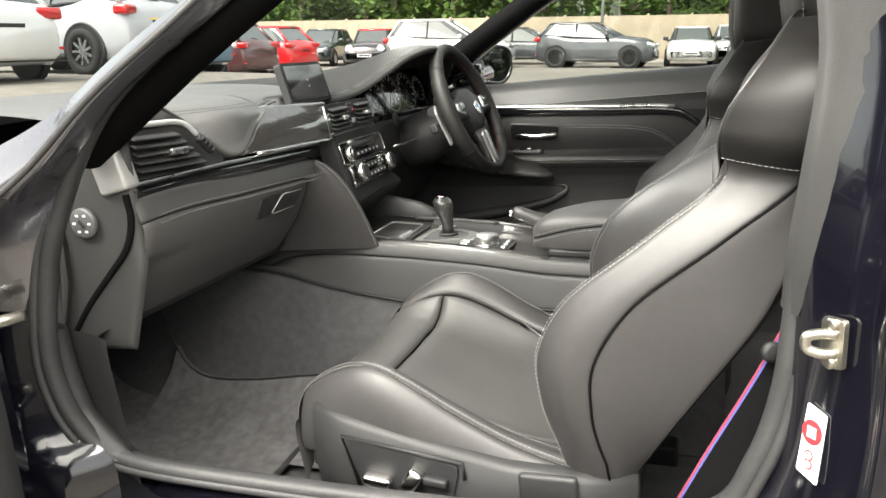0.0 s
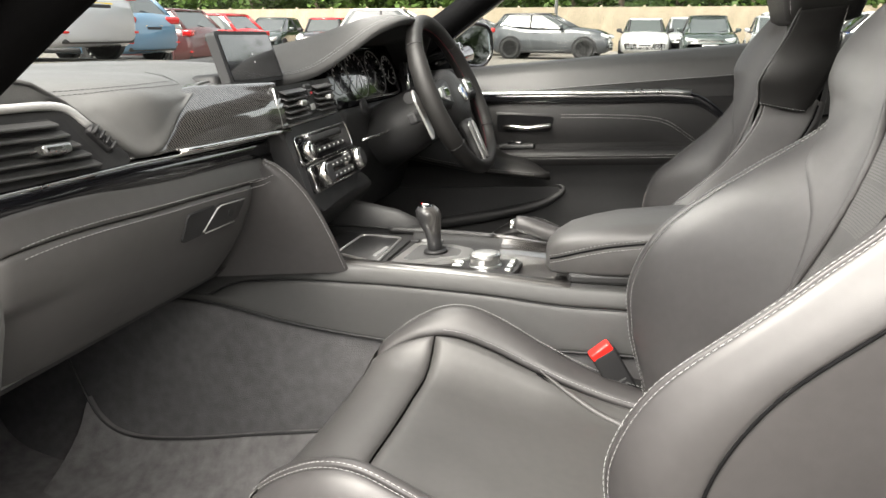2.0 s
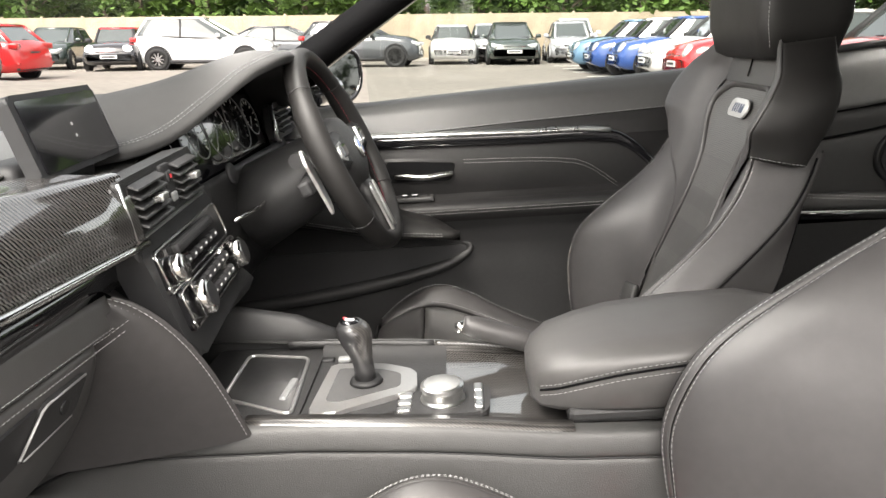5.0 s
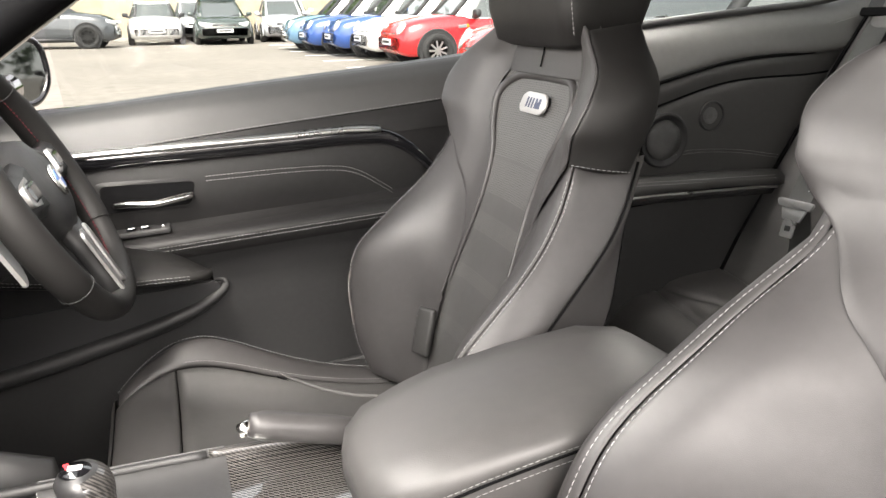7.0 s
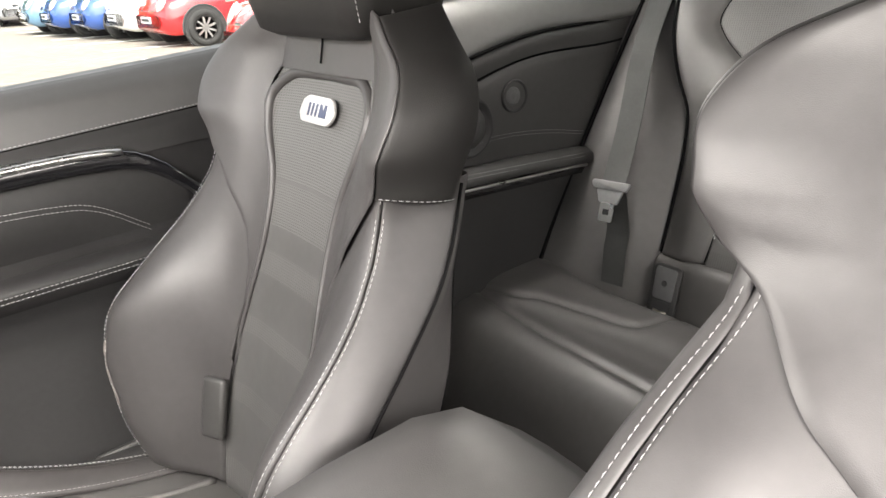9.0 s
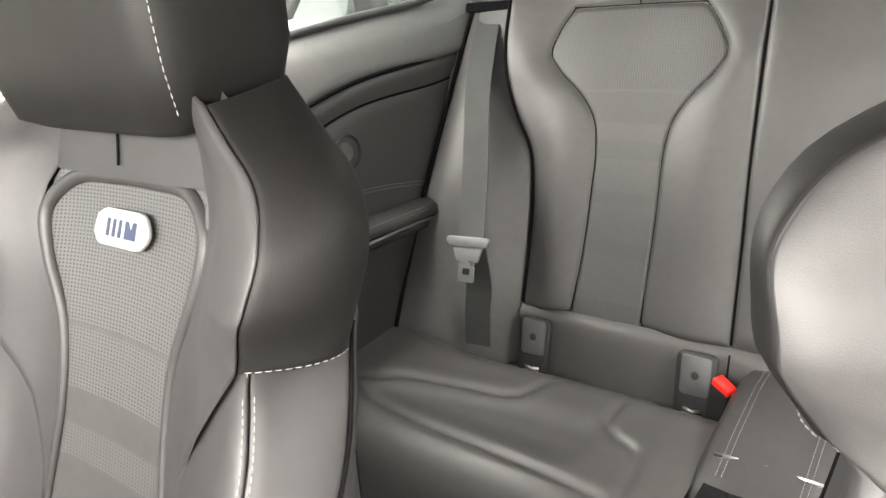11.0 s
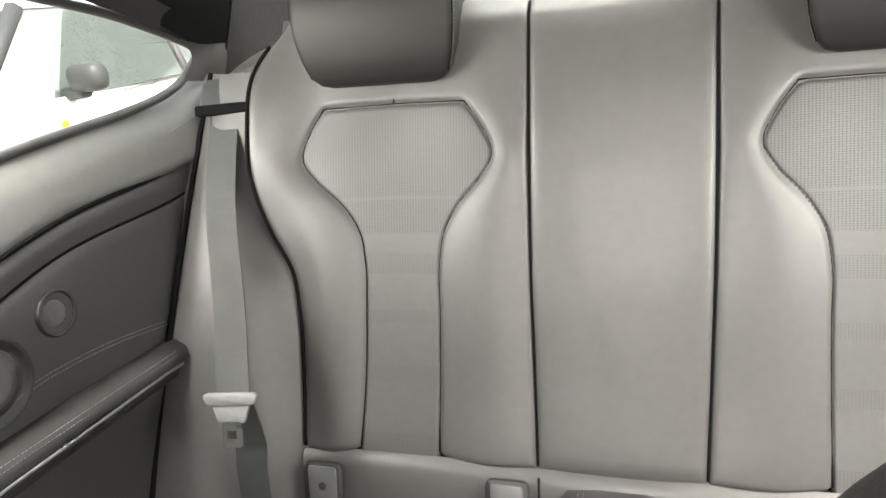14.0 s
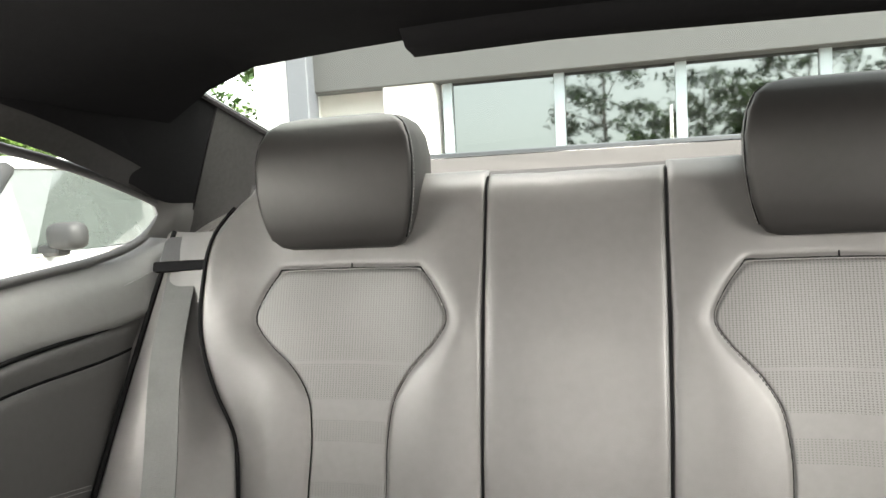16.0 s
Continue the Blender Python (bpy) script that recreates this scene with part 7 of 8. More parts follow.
tube("chrome_blade", [V(-0.19, 0.20, 0.845), V(-0.17, 0.26, 0.85), V(-0.165, 0.30, 0.853)], 0.003, CHROME, col)

# ---------------------------------------------------------------- centre console
con = thing("centre_console", "black leather centre console with carbon fibre top and shift gate", "console", kind="structure")
_ct = table([-0.36, -0.30, -0.23, -0.10, 0.0, 0.12, 0.235, 0.30, 0.5], [0.66, 0.690, 0.698, 0.695, 0.690, 0.682, 0.670, 0.668, 0.66])
low = table([-0.42, -0.34, -0.20, -0.02, 0.24, 0.55], [0.640, 0.636, 0.604, 0.578, 0.578, 0.57])
for k in (-1, 1):
    rows, under = [], []
    for x in np.linspace(-0.42, 0.55, 34):
        z = _ct(x)
        y = 0.118 + 0.018 * s_clip((-x - 0.05) / 0.3)
        rows.append([V(x, k * (y - 0.02), z + 0.001), V(x, k * (y - 0.006), z - 0.001), V(x, k * y, z - 0.008), V(x, k * (y + 0.004), z - 0.024), V(x, k * (y - 0.001), z - 0.028), V(x, k * (y + 0.004), z - 0.035), V(x, k * (y + 0.012), low(x) + 0.012), V(x, k * (y + 0.012), low(x)), V(x, k * (y + 0.002), low(x) - 0.006)])
        under.append([V(x, k * (y + 0.004), low(x) + 0.004), V(x, k * (y + 0.008), low(x) - 0.03), V(x, k * (y + 0.022), 0.47), V(x, k * (y + 0.04), 0.40), V(x, k * (y + 0.075), 0.345)])
    sheet("side_panel", rows, DASH, con, "black console side panel", n=36)
    under = [[p + V(-0.55, 0.02 * k, 0.02 - 0.30 * 0) for p in under[0]]] + under
    tube("panel_gap", [V(x, k * (0.1305 + 0.018 * s_clip((-x - 0.05) / 0.3)), low(x) - 0.001) for x in np.linspace(-0.40, 0.5, 40)], 0.0022, DARKPL, con, "dark gap under the console panel", seg=8)
    tube("panel_gap", [V(x, k * (0.1185 + 0.018 * s_clip((-x - 0.05) / 0.3)), _ct(x) - 0.029) for x in np.linspace(-0.40, 0.5, 40)], 0.0016, DARKPL, con, "thin console seam", seg=8)
    sheet("carpet_side", under, CARPET, con, "charcoal carpeted tunnel side", n=16)
top_rows = []
for x in np.linspace(-0.062, 0.24, 20):
    z = _ct(x)
    top_rows.append([V(x, y, z + 0.003 - 0.017 * (1 - (abs(y) / 0.108) ** 6)) for y in np.linspace(-0.108, 0.108, 12)])
sheet("carbon_top", top_rows, CARBON, con, "lacquered carbon fibre console top")
for k in (-1, 1):
    for x0, x1, m in ((-0.11, 0.083, PLASTIC), (0.085, 0.238, CARBON_EDGE)) if k > 0 else ((-0.11, 0.238, CARBON_EDGE),):
        loft("console_edge", [[V(x, k * y, _ct(x) + dz) for y, dz in ((0.096, 0.004), (0.108, 0.003), (0.1145, -0.003), (0.1155, -0.010), (0.105, -0.010))] for x in np.linspace(x0, x1, 20)], m, con, "carbon fibre edge" if m is CARBON_EDGE else "black plastic edge")
near = table([-0.061, -0.025, 0.075, 0.10], [-0.090, -0.086, -0.024, 0.02])
sheet("gate_surround", [[V(x, y, _ct(x) + 0.0045 - 0.017 * (1 - (abs(y) / 0.108) ** 6)) for y in np.linspace(near(x), 0.1075, 14)] for x in np.linspace(-0.061, 0.10, 16)], PLASTIC, con, "black plastic round the shift gate")
# front tray
rim_ = rounded([(-0.158, -0.032), (-0.068, -0.080), (-0.076, 0.070), (-0.158, 0.088)], 0.012)
hem_ = rounded([(-0.222, -0.110), (-0.060, -0.108), (-0.060, 0.114), (-0.205, 0.118)], 0.012)
ctr = V(-0.115, 0.010, 0)
loft("tray_surround", [[V(x, y, 0.672) for x, y in hem_], [V(x, y, 0.685) for x, y in hem_], [V(x, y, 0.687) for x, y in rim_]], PLASTIC, con, "black console tray surround", caps=False, smooth=False)
tray = loft("tray", [[ctr + (V(x, y, 0) - ctr) * s + V(0, 0, z) for x, y in rim_] for s, z in ((1.0, 0.687), (0.95, 0.684), (0.90, 0.668), (0.86, 0.664))], TRAYGREY, con, "ribbed recessed tray", smooth=True)
for i in range(7):
    part("tray_rib", rbox((0.062, 0.007, 0.004), 0.001, 1, pose(-0.113, -0.036 + 0.016 * i, 0.6655)), TRAYGREY, tray)
tube("silver_frame", [V(x, y, 0.6880) for x, y in rim_ + rim_[:1]], 0.0023, GATE, tray)
part("tray_flap", rbox((0.010, 0.055, 0.012), 0.004, 2, pose(-0.084, -0.015, 0.684, 0, 0, -4)), GREYPL, tray, "pale sliding lid edge")
loft("tray_wall", [[V(x, y, z) for y, z in ((0.118, 0.66), (0.112, zt - 0.006), (0.124, zt), (0.14, zt - 0.006), (0.15, 0.64))] for x, zt in ((-0.26, 0.735), (-0.18, 0.745), (-0.10, 0.728), (-0.05, 0.705))], PLASTIC, con, "raised console edge")
# shift gate and lever
gate = part("shift_gate", slab(rounded([(-0.056, -0.070), (-0.030, -0.075), (0.064, -0.018), (0.060, 0.032), (0.02, 0.052), (-0.048, 0.056)], 0.008), 0.007, pose(0.004, 0.0, 0.6765, 0, 1.5, 0), 0.003), GATE, con, "brushed silver shift gate")
part("gate_plate", slab(rounded([(-0.040, -0.046), (-0.024, -0.048), (0.044, -0.012), (0.042, 0.022), (0.014, 0.036), (-0.036, 0.040)], 0.008), 0.002, pose(0.004, 0.0, 0.6822, 0, 1.5, 0)), TRAYGREY, gate, "dark grey plate")
for i in range(3):
    part("gate_button", rbox((0.016, 0.012, 0.006), 0.002, 2, pose(-0.052 + 0.021 * i, 0.072, 0.6825)), GREYPL if i else DARKPL, con)
lev = thing("gear_lever", "carbon fibre and chrome gear selector lever", "gear lever")
rings = []
GRIP = ((0.681, 0.013, 0.013, 0.006), (0.705, 0.012, 0.012, 0.005), (0.718, 0.013, 0.014, 0.003), (0.732, 0.017, 0.018, 0.0), (0.745, 0.020, 0.022, -0.002), (0.755, 0.019, 0.022, -0.004), (0.761, 0.014, 0.017, -0.005), (0.763, 0.006, 0.008, -0.005))
for z, a, b, dx in GRIP:
    rings.append([V(dx + a * math.cos(t), b * math.sin(t), z) for t in np.linspace(0, 2 * math.pi, 24, endpoint=False)])
loft("grip", rings, LEVER, lev)
sheet("carbon_inlay", [[V(dx + (a + 0.0007) * math.cos(t), (b + 0.0007) * math.sin(t), z) for t in np.linspace(-1.35, 1.2, 14)] for z, a, b, dx in GRIP[2:7]], CARBON_GRIP, lev, "carbon fibre inlay", n=14, m=14)
part("cap", lathe([(0.012, 0), (0.011, 0.002), (0.002, 0.003)], 24, pose(-0.006, 0, 0.7615, 0, 6, 0)), GLOSS, lev, "gloss cap", smooth=True)
part("cap_mark", rbox((0.010, 0.006, 0.0006), 0.0, 1, pose(-0.006, 0.0, 0.7648, 0, 6, 0)), WHITE, lev)
part("cap_mark", rbox((0.004, 0.008, 0.0006), 0.0, 1, pose(-0.012, 0.004, 0.7650, 0, 6, 20)), REDPRINT, lev)
part("collar", lathe([(0.020, 0), (0.018, 0.004), (0.014, 0.005)], 24, pose(0.006, 0, 0.685)), DARKPL, lev, smooth=True)
# rotary controller
idr = thing("rotary_controller", "ribbed silver rotary controller knob with buttons round it", "controller")
part("base", slab(rounded([(-0.055, -0.040), (0.052, -0.034), (0.056, 0.034), (-0.050, 0.038)], 0.014), 0.006, pose(0.098, -0.036, 0.670, 0, 1.5, 0), 0.002), PLASTIC, idr)
part("knob", lathe([(0.026, 0.0), (0.026, 0.003), (0.0235, 0.005), (0.0235, 0.014), (0.0250, 0.016), (0.0245, 0.0195), (0.0215, 0.0205), (0.001, 0.0200)], 48, pose(0.098, -0.036, 0.6745)), ALU, idr, "brushed silver knob", smooth=False)
part("knob_top", lathe([(0.0205, 0), (0.0205, 0.0008), (0.001, 0.001)], 40, pose(0.098, -0.036, 0.695)), GREYPL, idr, "pale touch surface", smooth=True)
for i in range(4):
    part("key", rbox((0.016, 0.011, 0.006), 0.002, 2, pose(0.055, -0.064 + 0.017 * i, 0.6775)), ALU, idr)
for i in range(3):
    part("key", rbox((0.010, 0.018, 0.006), 0.002, 2, pose(0.139, -0.056 + 0.02 * i, 0.6765)), ALU, idr)
# handbrake with leather boot
hb = thing("handbrake", "black leather handbrake lever with gathered gaiter", "handbrake")
tube("grip", curve([V(0.125, 0.086, 0.716), V(0.155, 0.086, 0.706), V(0.20, 0.086, 0.690), V(0.24, 0.084, 0.676)], 14), np.interp(np.linspace(0, 1, 14), [0, 0.15, 0.6, 1], [0.011, 0.0145, 0.015, 0.013]), LEATHER, hb)
part("button", lathe([(0.007, 0), (0.007, 0.012), (0.005, 0.014)], 16, pose(0.128, 0.086, 0.715, 0, -108, 0)), CHROME, hb, smooth=True)
rings = []
for x, r, z in ((0.222, 0.016, 0.680), (0.235, 0.022, 0.674), (0.25, 0.028, 0.668), (0.27, 0.036, 0.660), (0.29, 0.042, 0.652)):
    rings.append([V(x + 0.004 * math.sin(5 * t), 0.084 + r * (1 + 0.08 * math.sin(7 * t)) * math.cos(t), z + r * 0.8 * math.sin(t)) for t in np.linspace(0, 2 * math.pi, 28, endpoint=False)])
loft("gaiter", rings, LEATHER, hb)
# armrest
arm = thing("armrest", "padded black leather centre armrest with pale stitched seam", "armrest")
LID = ((0.197, -0.055, 0.020, 0.698, 0.713), (0.206, -0.078, 0.045, 0.701, 0.721), (0.225, -0.090, 0.058, 0.708, 0.732), (0.26, -0.099, 0.066, 0.719, 0.741), (0.30, -0.104, 0.072, 0.728, 0.748), (0.38, -0.107, 0.076, 0.737, 0.754), (0.46, -0.107, 0.078, 0.739, 0.755), (0.505, -0.100, 0.072, 0.735, 0.746), (0.528, -0.075, 0.05, 0.72, 0.73))
rings = []
for x, ya, yb, zs, zt in LID:
    c_, w = (ya + yb) / 2, (yb - ya) / 2
    zb = 0.681 + 0.03 * max(0, x - 0.22)
    rings.append([V(x, c_ + w * a, b) for a, b in ((-0.95, zb), (-0.99, zb + 0.006), (-1.0, zs - 0.003), (-0.985, zs), (-1.0, zs + 0.003), (-0.975, zt - 0.007), (-0.90, zt - 0.001), (-0.5, zt + 0.003), (0, zt + 0.004), (0.5, zt + 0.002), (0.88, zt - 0.003), (0.97, zt - 0.012), (1.0, zt - 0.026), (0.97, zb))])
loft("pad", rings, LEATHER_GREY, arm)
for d in (0.0055, -0.0055):
    sew("stitching", curve([V(x, ya - 0.0012, zs + d) for x, ya, yb, zs, zt in LID[1:8]], 50), THREAD, arm, normal=(0, -1, 0.2))
tube("seam", curve([V(x, ya + 0.0006, zs) for x, ya, yb, zs, zt in LID[1:8]], 40), 0.0014, LINER, arm, "dark seam along the lid", seg=6)
part("lid_base", rbox((0.29, 0.165, 0.018), 0.006, 2, pose(0.378, -0.015, 0.677)), PLASTIC, arm)
part("console_box", rbox((0.31, 0.235, 0.30), 0.02, 2, pose(0.405, 0.0, 0.515)), PLASTIC, con, "black rear console box")
# pedals and driver's footwell stay in deep shade
for y in (0.28, 0.42):
    pd = thing("pedal", "black rubber faced foot pedal", "pedal", "pedals")
    part("pad", rbox((0.02, 0.07, 0.09), 0.006, 2, pose(-0.68, y, 0.50, 0, -30, 0)), DARKPL, pd)
    tube("arm", [V(-0.69, y, 0.52), V(-0.76, y, 0.68)], 0.012, DARKPL, pd)


# ---------------------------------------------------------------- the car park outside, on a gentle slope
ENV = pose(0, 0, 0.08, 0, 3.4, 0)


def s01(t):
    t = min(1, max(0, t))
    return t * t * (3 - 2 * t)


def rise(x, y):
    return 0.5 * s01((-x - 3) / 5) * (1 - s01((y - 9) / 8))


def asphalt():
    m = mat("pale_worn_asphalt", (0.190, 0.174, 0.152), 0.9, var=0.22, scale=0.35, bump=0.6, bscale=60, spec=0.25)
    return m


ground = thing("ground", "pale worn asphalt of a sloping car park", "ground", kind="structure")
ax = np.concatenate([[-900, -300, -120, -60], np.linspace(-40, 40, 65), [60, 120, 300, 900]])
vs_ = [(x, y, rise(x, y) + (0 if abs(x) < 41 and abs(y) < 41 else 0)) for y in ax for x in ax]
mesh("asphalt_sheet", vs_, grid_faces(len(ax), len(ax)), asphalt(), ground)
ground.matrix_world = ENV
LINE = mat("worn_white_road_paint", (0.55, 0.55, 0.52), 0.8, var=0.3, scale=3)
for i in range(10):
    ln = thing("bay_line", "worn white painted parking bay line", "road marking", "bay lines", "structure")
    part("paint", rbox((4.6, 0.10, 0.012), 0.0, 1, pose(0, 0, 0.006)), LINE, ln)
    ln.matrix_world = ENV @ pose(5.6, 4.6 + 2.25 * i, 0, 0, 0, 0)
kb = thing("kerb", "low concrete kerb at the foot of the fence", "kerb", kind="structure")
part("stones", rbox((90, 0.3, 0.13), 0.02, 2, pose(0, 0, 0.065)), mat("concrete", (0.36, 0.34, 0.31), 0.9, var=0.25, scale=1.5, bump=0.4, bscale=80), kb)
kb.matrix_world = ENV @ pose(0, 31.5, 0)

FENCE = mat("weathered_fence_boards", (0.40, 0.335, 0.245), 0.85, var=0.3, scale=1.2, bump=0.4, bscale=40)
pn = thing("fence_panel", "weathered pale timber close-boarded fence panel", "fence", "fence panels")
bm = bmesh.new()
for i in range(18):
    b = rbox((0.098, 0.022, 1.96 + 0.02 * random.random()), 0.0, 1, pose(-0.865 + i * 0.1018, 0.008 * (i % 2), 0.99, 0, 0, random.uniform(-2, 2)))
    me_ = bpy.data.meshes.new("board")
    b.to_mesh(me_)
    b.free()
    bm.from_mesh(me_)
    bpy.data.meshes.remove(me_)
tagged(part("close_boarding", bm, FENCE, pn), kind="stuff")
for z in (0.35, 1.0, 1.7):
    part("rail", rbox((1.83, 0.04, 0.08), 0.0, 1, pose(0, 0.035, z)), FENCE, pn)
part("post", rbox((0.1, 0.1, 2.05), 0.005, 1, pose(0.92, 0.04, 1.02)), FENCE, pn)
pn.matrix_world = ENV @ pose(-31, 34, 0)
for i in range(1, 35):
    copy_thing(pn, ENV @ pose(-31 + 1.86 * i, 34 + 0.02 * (i % 3), 0))
for i in range(12):
    copy_thing(pn, ENV @ pose(33.5, 33 - 1.86 * i, 0, 0, 0, 90))

# trees behind the fence
bd = thing("backdrop", "dense green woodland far behind the fence", "woodland", kind="structure")
rows_ = []
for x in np.linspace(-75, 75, 160):
    h = 8.5 + 2.5 * noise.noise(Vector((x * 0.13, 0, 0))) + 1.2 * noise.noise(Vector((x * 0.6, 3, 0)))
    rows_.append([(x, 46 + 1.6 * noise.noise(Vector((x * 0.5, z * 0.5, 1))), z) for z in np.linspace(-0.5, h, 26)])
gm = mat("woodland_green", (0.055, 0.085, 0.03), 0.9, var=0.75, scale=0.45, bump=1.0, bscale=3, spec=0.1)
mesh("foliage", [v for r in rows_ for v in r], grid_faces(26, 160), gm, bd)
bd.matrix_world = ENV
LEAF = mat("spring_green_leaves", (0.085, 0.15, 0.03), 0.6, var=0.5, scale=0.5, spec=0.3)
LEAF_D = mat("dark_green_leaves", (0.045, 0.085, 0.024), 0.65, var=0.5, scale=0.5, spec=0.3)
BARK = mat("grey_brown_bark", (0.13, 0.10, 0.075), 0.95, var=0.4, scale=4, bump=1.0, bscale=20)


def tree(h, r, seed, leafm):
    rnd = random.Random(seed)
    t = thing("tree", "leafy green tree standing behind the timber fence", "tree", "trees behind the fence")
    lean = rnd.uniform(-0.4, 0.4)
    tube("trunk", curve([V(0, 0, -0.2), V(0.1 * lean, 0, h * 0.3), V(lean, 0.1, h * 0.62), V(lean * 1.3, 0, h * 0.9)], 12), np.linspace(0.19, 0.04, 12), BARK, t, seg=8)
    verts, faces = [], []
    limbs = []
    for k in range(9):
        a = rnd.uniform(0, 6.28)
        z0 = h * rnd.uniform(0.25, 0.7)
        e = V(math.cos(a) * r * rnd.uniform(0.5, 1), math.sin(a) * r * rnd.uniform(0.5, 1), z0 + h * rnd.uniform(0.1, 0.3))
        limbs.append(e)
        tube("limb", curve([V(lean * 0.5, 0, z0), (V(lean * 0.5, 0, z0) + e) / 2 + V(0, 0, 0.15), e], 6), np.linspace(0.06, 0.015, 6), BARK, t, seg=6)
    for k in range(46):
        if k < 9:
            c = limbs[k]
        else:
            a, q = rnd.uniform(0, 6.28), r * math.sqrt(rnd.random())
            c = V(math.cos(a) * q, math.sin(a) * q, h * rnd.uniform(0.12, 1.0))
        size = rnd.uniform(0.45, 1.0)
        for i in range(52):
            d = V(rnd.gauss(0, 1), rnd.gauss(0, 1), rnd.gauss(0, 0.7)) * size * 0.5
            p = c + d
            u = V(rnd.uniform(-1, 1), rnd.uniform(-1, 1), rnd.uniform(-0.6, 0.6))
            u /= np.linalg.norm(u)
            w = np.cross(u, V(rnd.uniform(-1, 1), rnd.uniform(-1, 1), 1.0))
            w /= np.linalg.norm(w) + 1e-6
            s = rnd.uniform(0.12, 0.27)
            n = len(verts)
            verts += [p - u * s, p + w * s * 0.5, p + u * s, p - w * s * 0.5]
            faces.append((n, n + 1, n + 2, n + 3))
    mesh("crown", verts, faces, leafm, t, "crown of small leaves", smooth=False)
    return t


trs = [tree(7.0, 2.3, 3, LEAF), tree(8.5, 2.8, 5, LEAF_D), tree(6.0, 2.2, 8, LEAF), tree(9.0, 3.0, 11, LEAF_D)]
rnd = random.Random(4)
spots = [(-33 + 2.1 * i + rnd.uniform(-0.7, 0.7), 36.3 + rnd.uniform(0, 1.6) + 2.2 * (i % 2)) for i in range(34)] + [(36 + rnd.uniform(0, 3), 34 - 3.0 * i) for i in range(9)] + [(-27 - 3 * (i % 2), -22 + 3.1 * i) for i in range(9)]
for i, (x, y) in enumerate(spots):
    o = trs[i % 4]
    mm = ENV @ pose(x, y, 0, 0, 0, rnd.uniform(0, 360)) @ Matrix.Scale(rnd.uniform(0.85, 1.15), 4)
    if i < 4:
        o.matrix_world = mm
    else:
        c = copy_thing(o, mm)
        c.matrix_world = mm
lp = thing("street_lamp", "pale grey steel lamp post by the fence", "street lamp")
tube("post", [V(0, 0, 0), V(0, 0, 6)], 0.07, GREYPL, lp)
part("head", rbox((0.6, 0.2, 0.1), 0.03, 2, pose(0.25, 0, 6)), GREYPL, lp)
lp.matrix_world = ENV @ pose(-4.0, 32.6, 0)

# ---------------------------------------------------------------- parked cars
TYRE = mat("tyre_rubber", (0.018, 0.018, 0.018), 0.8, var=0.2, scale=20, bump=0.3, bscale=80)
RIM = mat("silver_alloy", (0.55, 0.55, 0.55), 0.3, 0.9, var=0.08)
RIM_B = mat("black_alloy", (0.02, 0.02, 0.02), 0.3, 0.3, var=0.08)
CGLASS = mat("car_window_glass", (0.05, 0.06, 0.056), 0.05, var=0.1, coat=1.0, spec=0.8)
CLAD = mat("grey_black_bumper_plastic", (0.025, 0.025, 0.026), 0.6, var=0.1)
HEADL = mat("headlamp_lens", (0.6, 0.62, 0.62), 0.08, 0.2, var=0.1, coat=1.0)
TAILL = mat("red_tail_lamp_lens", (0.5, 0.012, 0.012), 0.12, var=0.1, coat=1.0)
YPLATE = mat("yellow_number_plate", (0.75, 0.52, 0.03), 0.4, var=0.05)
PAINTS = {}


def paint(name, c):
    if name not in PAINTS:
        PAINTS[name] = mat(name + "_car_paint", c, 0.22, 0.0, var=0.04, scale=1, coat=1.0)
    return PAINTS[name]


def wheel(parent, x, y, r, rimm, w=0.2):
    s = 1 if y > 0 else -1
    m = pose(x, y, r, -90 * s, 0, 0)
    wl = part("wheel", lathe([(r * 0.62, -w / 2), (r * 0.93, -w / 2), (r, -w * 0.36), (r, w * 0.36), (r * 0.93, w / 2), (r * 0.68, w / 2), (r * 0.64, w * 0.3)], 28, m), TYRE, parent, "black tyre", smooth=True)
    part("rim", lathe([(r * 0.66, w * 0.30), (r * 0.66, w * 0.46), (r * 0.60, w * 0.46), (r * 0.58, w * 0.2), (0.02, w * 0.2)], 28, m), RIM_B, wl)
    bm = bmesh.new()
    for i in range(9):
        q = rbox((r * 0.56, r * 0.10, 0.03), 0.0, 1, pose(0, 0, 0, 0, 0, 40 * i) @ pose(r * 0.33, 0, w * 0.36))
        me_ = bpy.data.meshes.new("s")
        q.to_mesh(me_)
        q.free()
        bm.from_mesh(me_)
        bpy.data.meshes.remove(me_)
    bm.transform(m)
    part("spokes", bm, rimm, wl)
    part("hub", lathe([(r * 0.12, w * 0.3), (r * 0.12, w * 0.42), (r * 0.05, w * 0.44)], 14, m), rimm, wl)


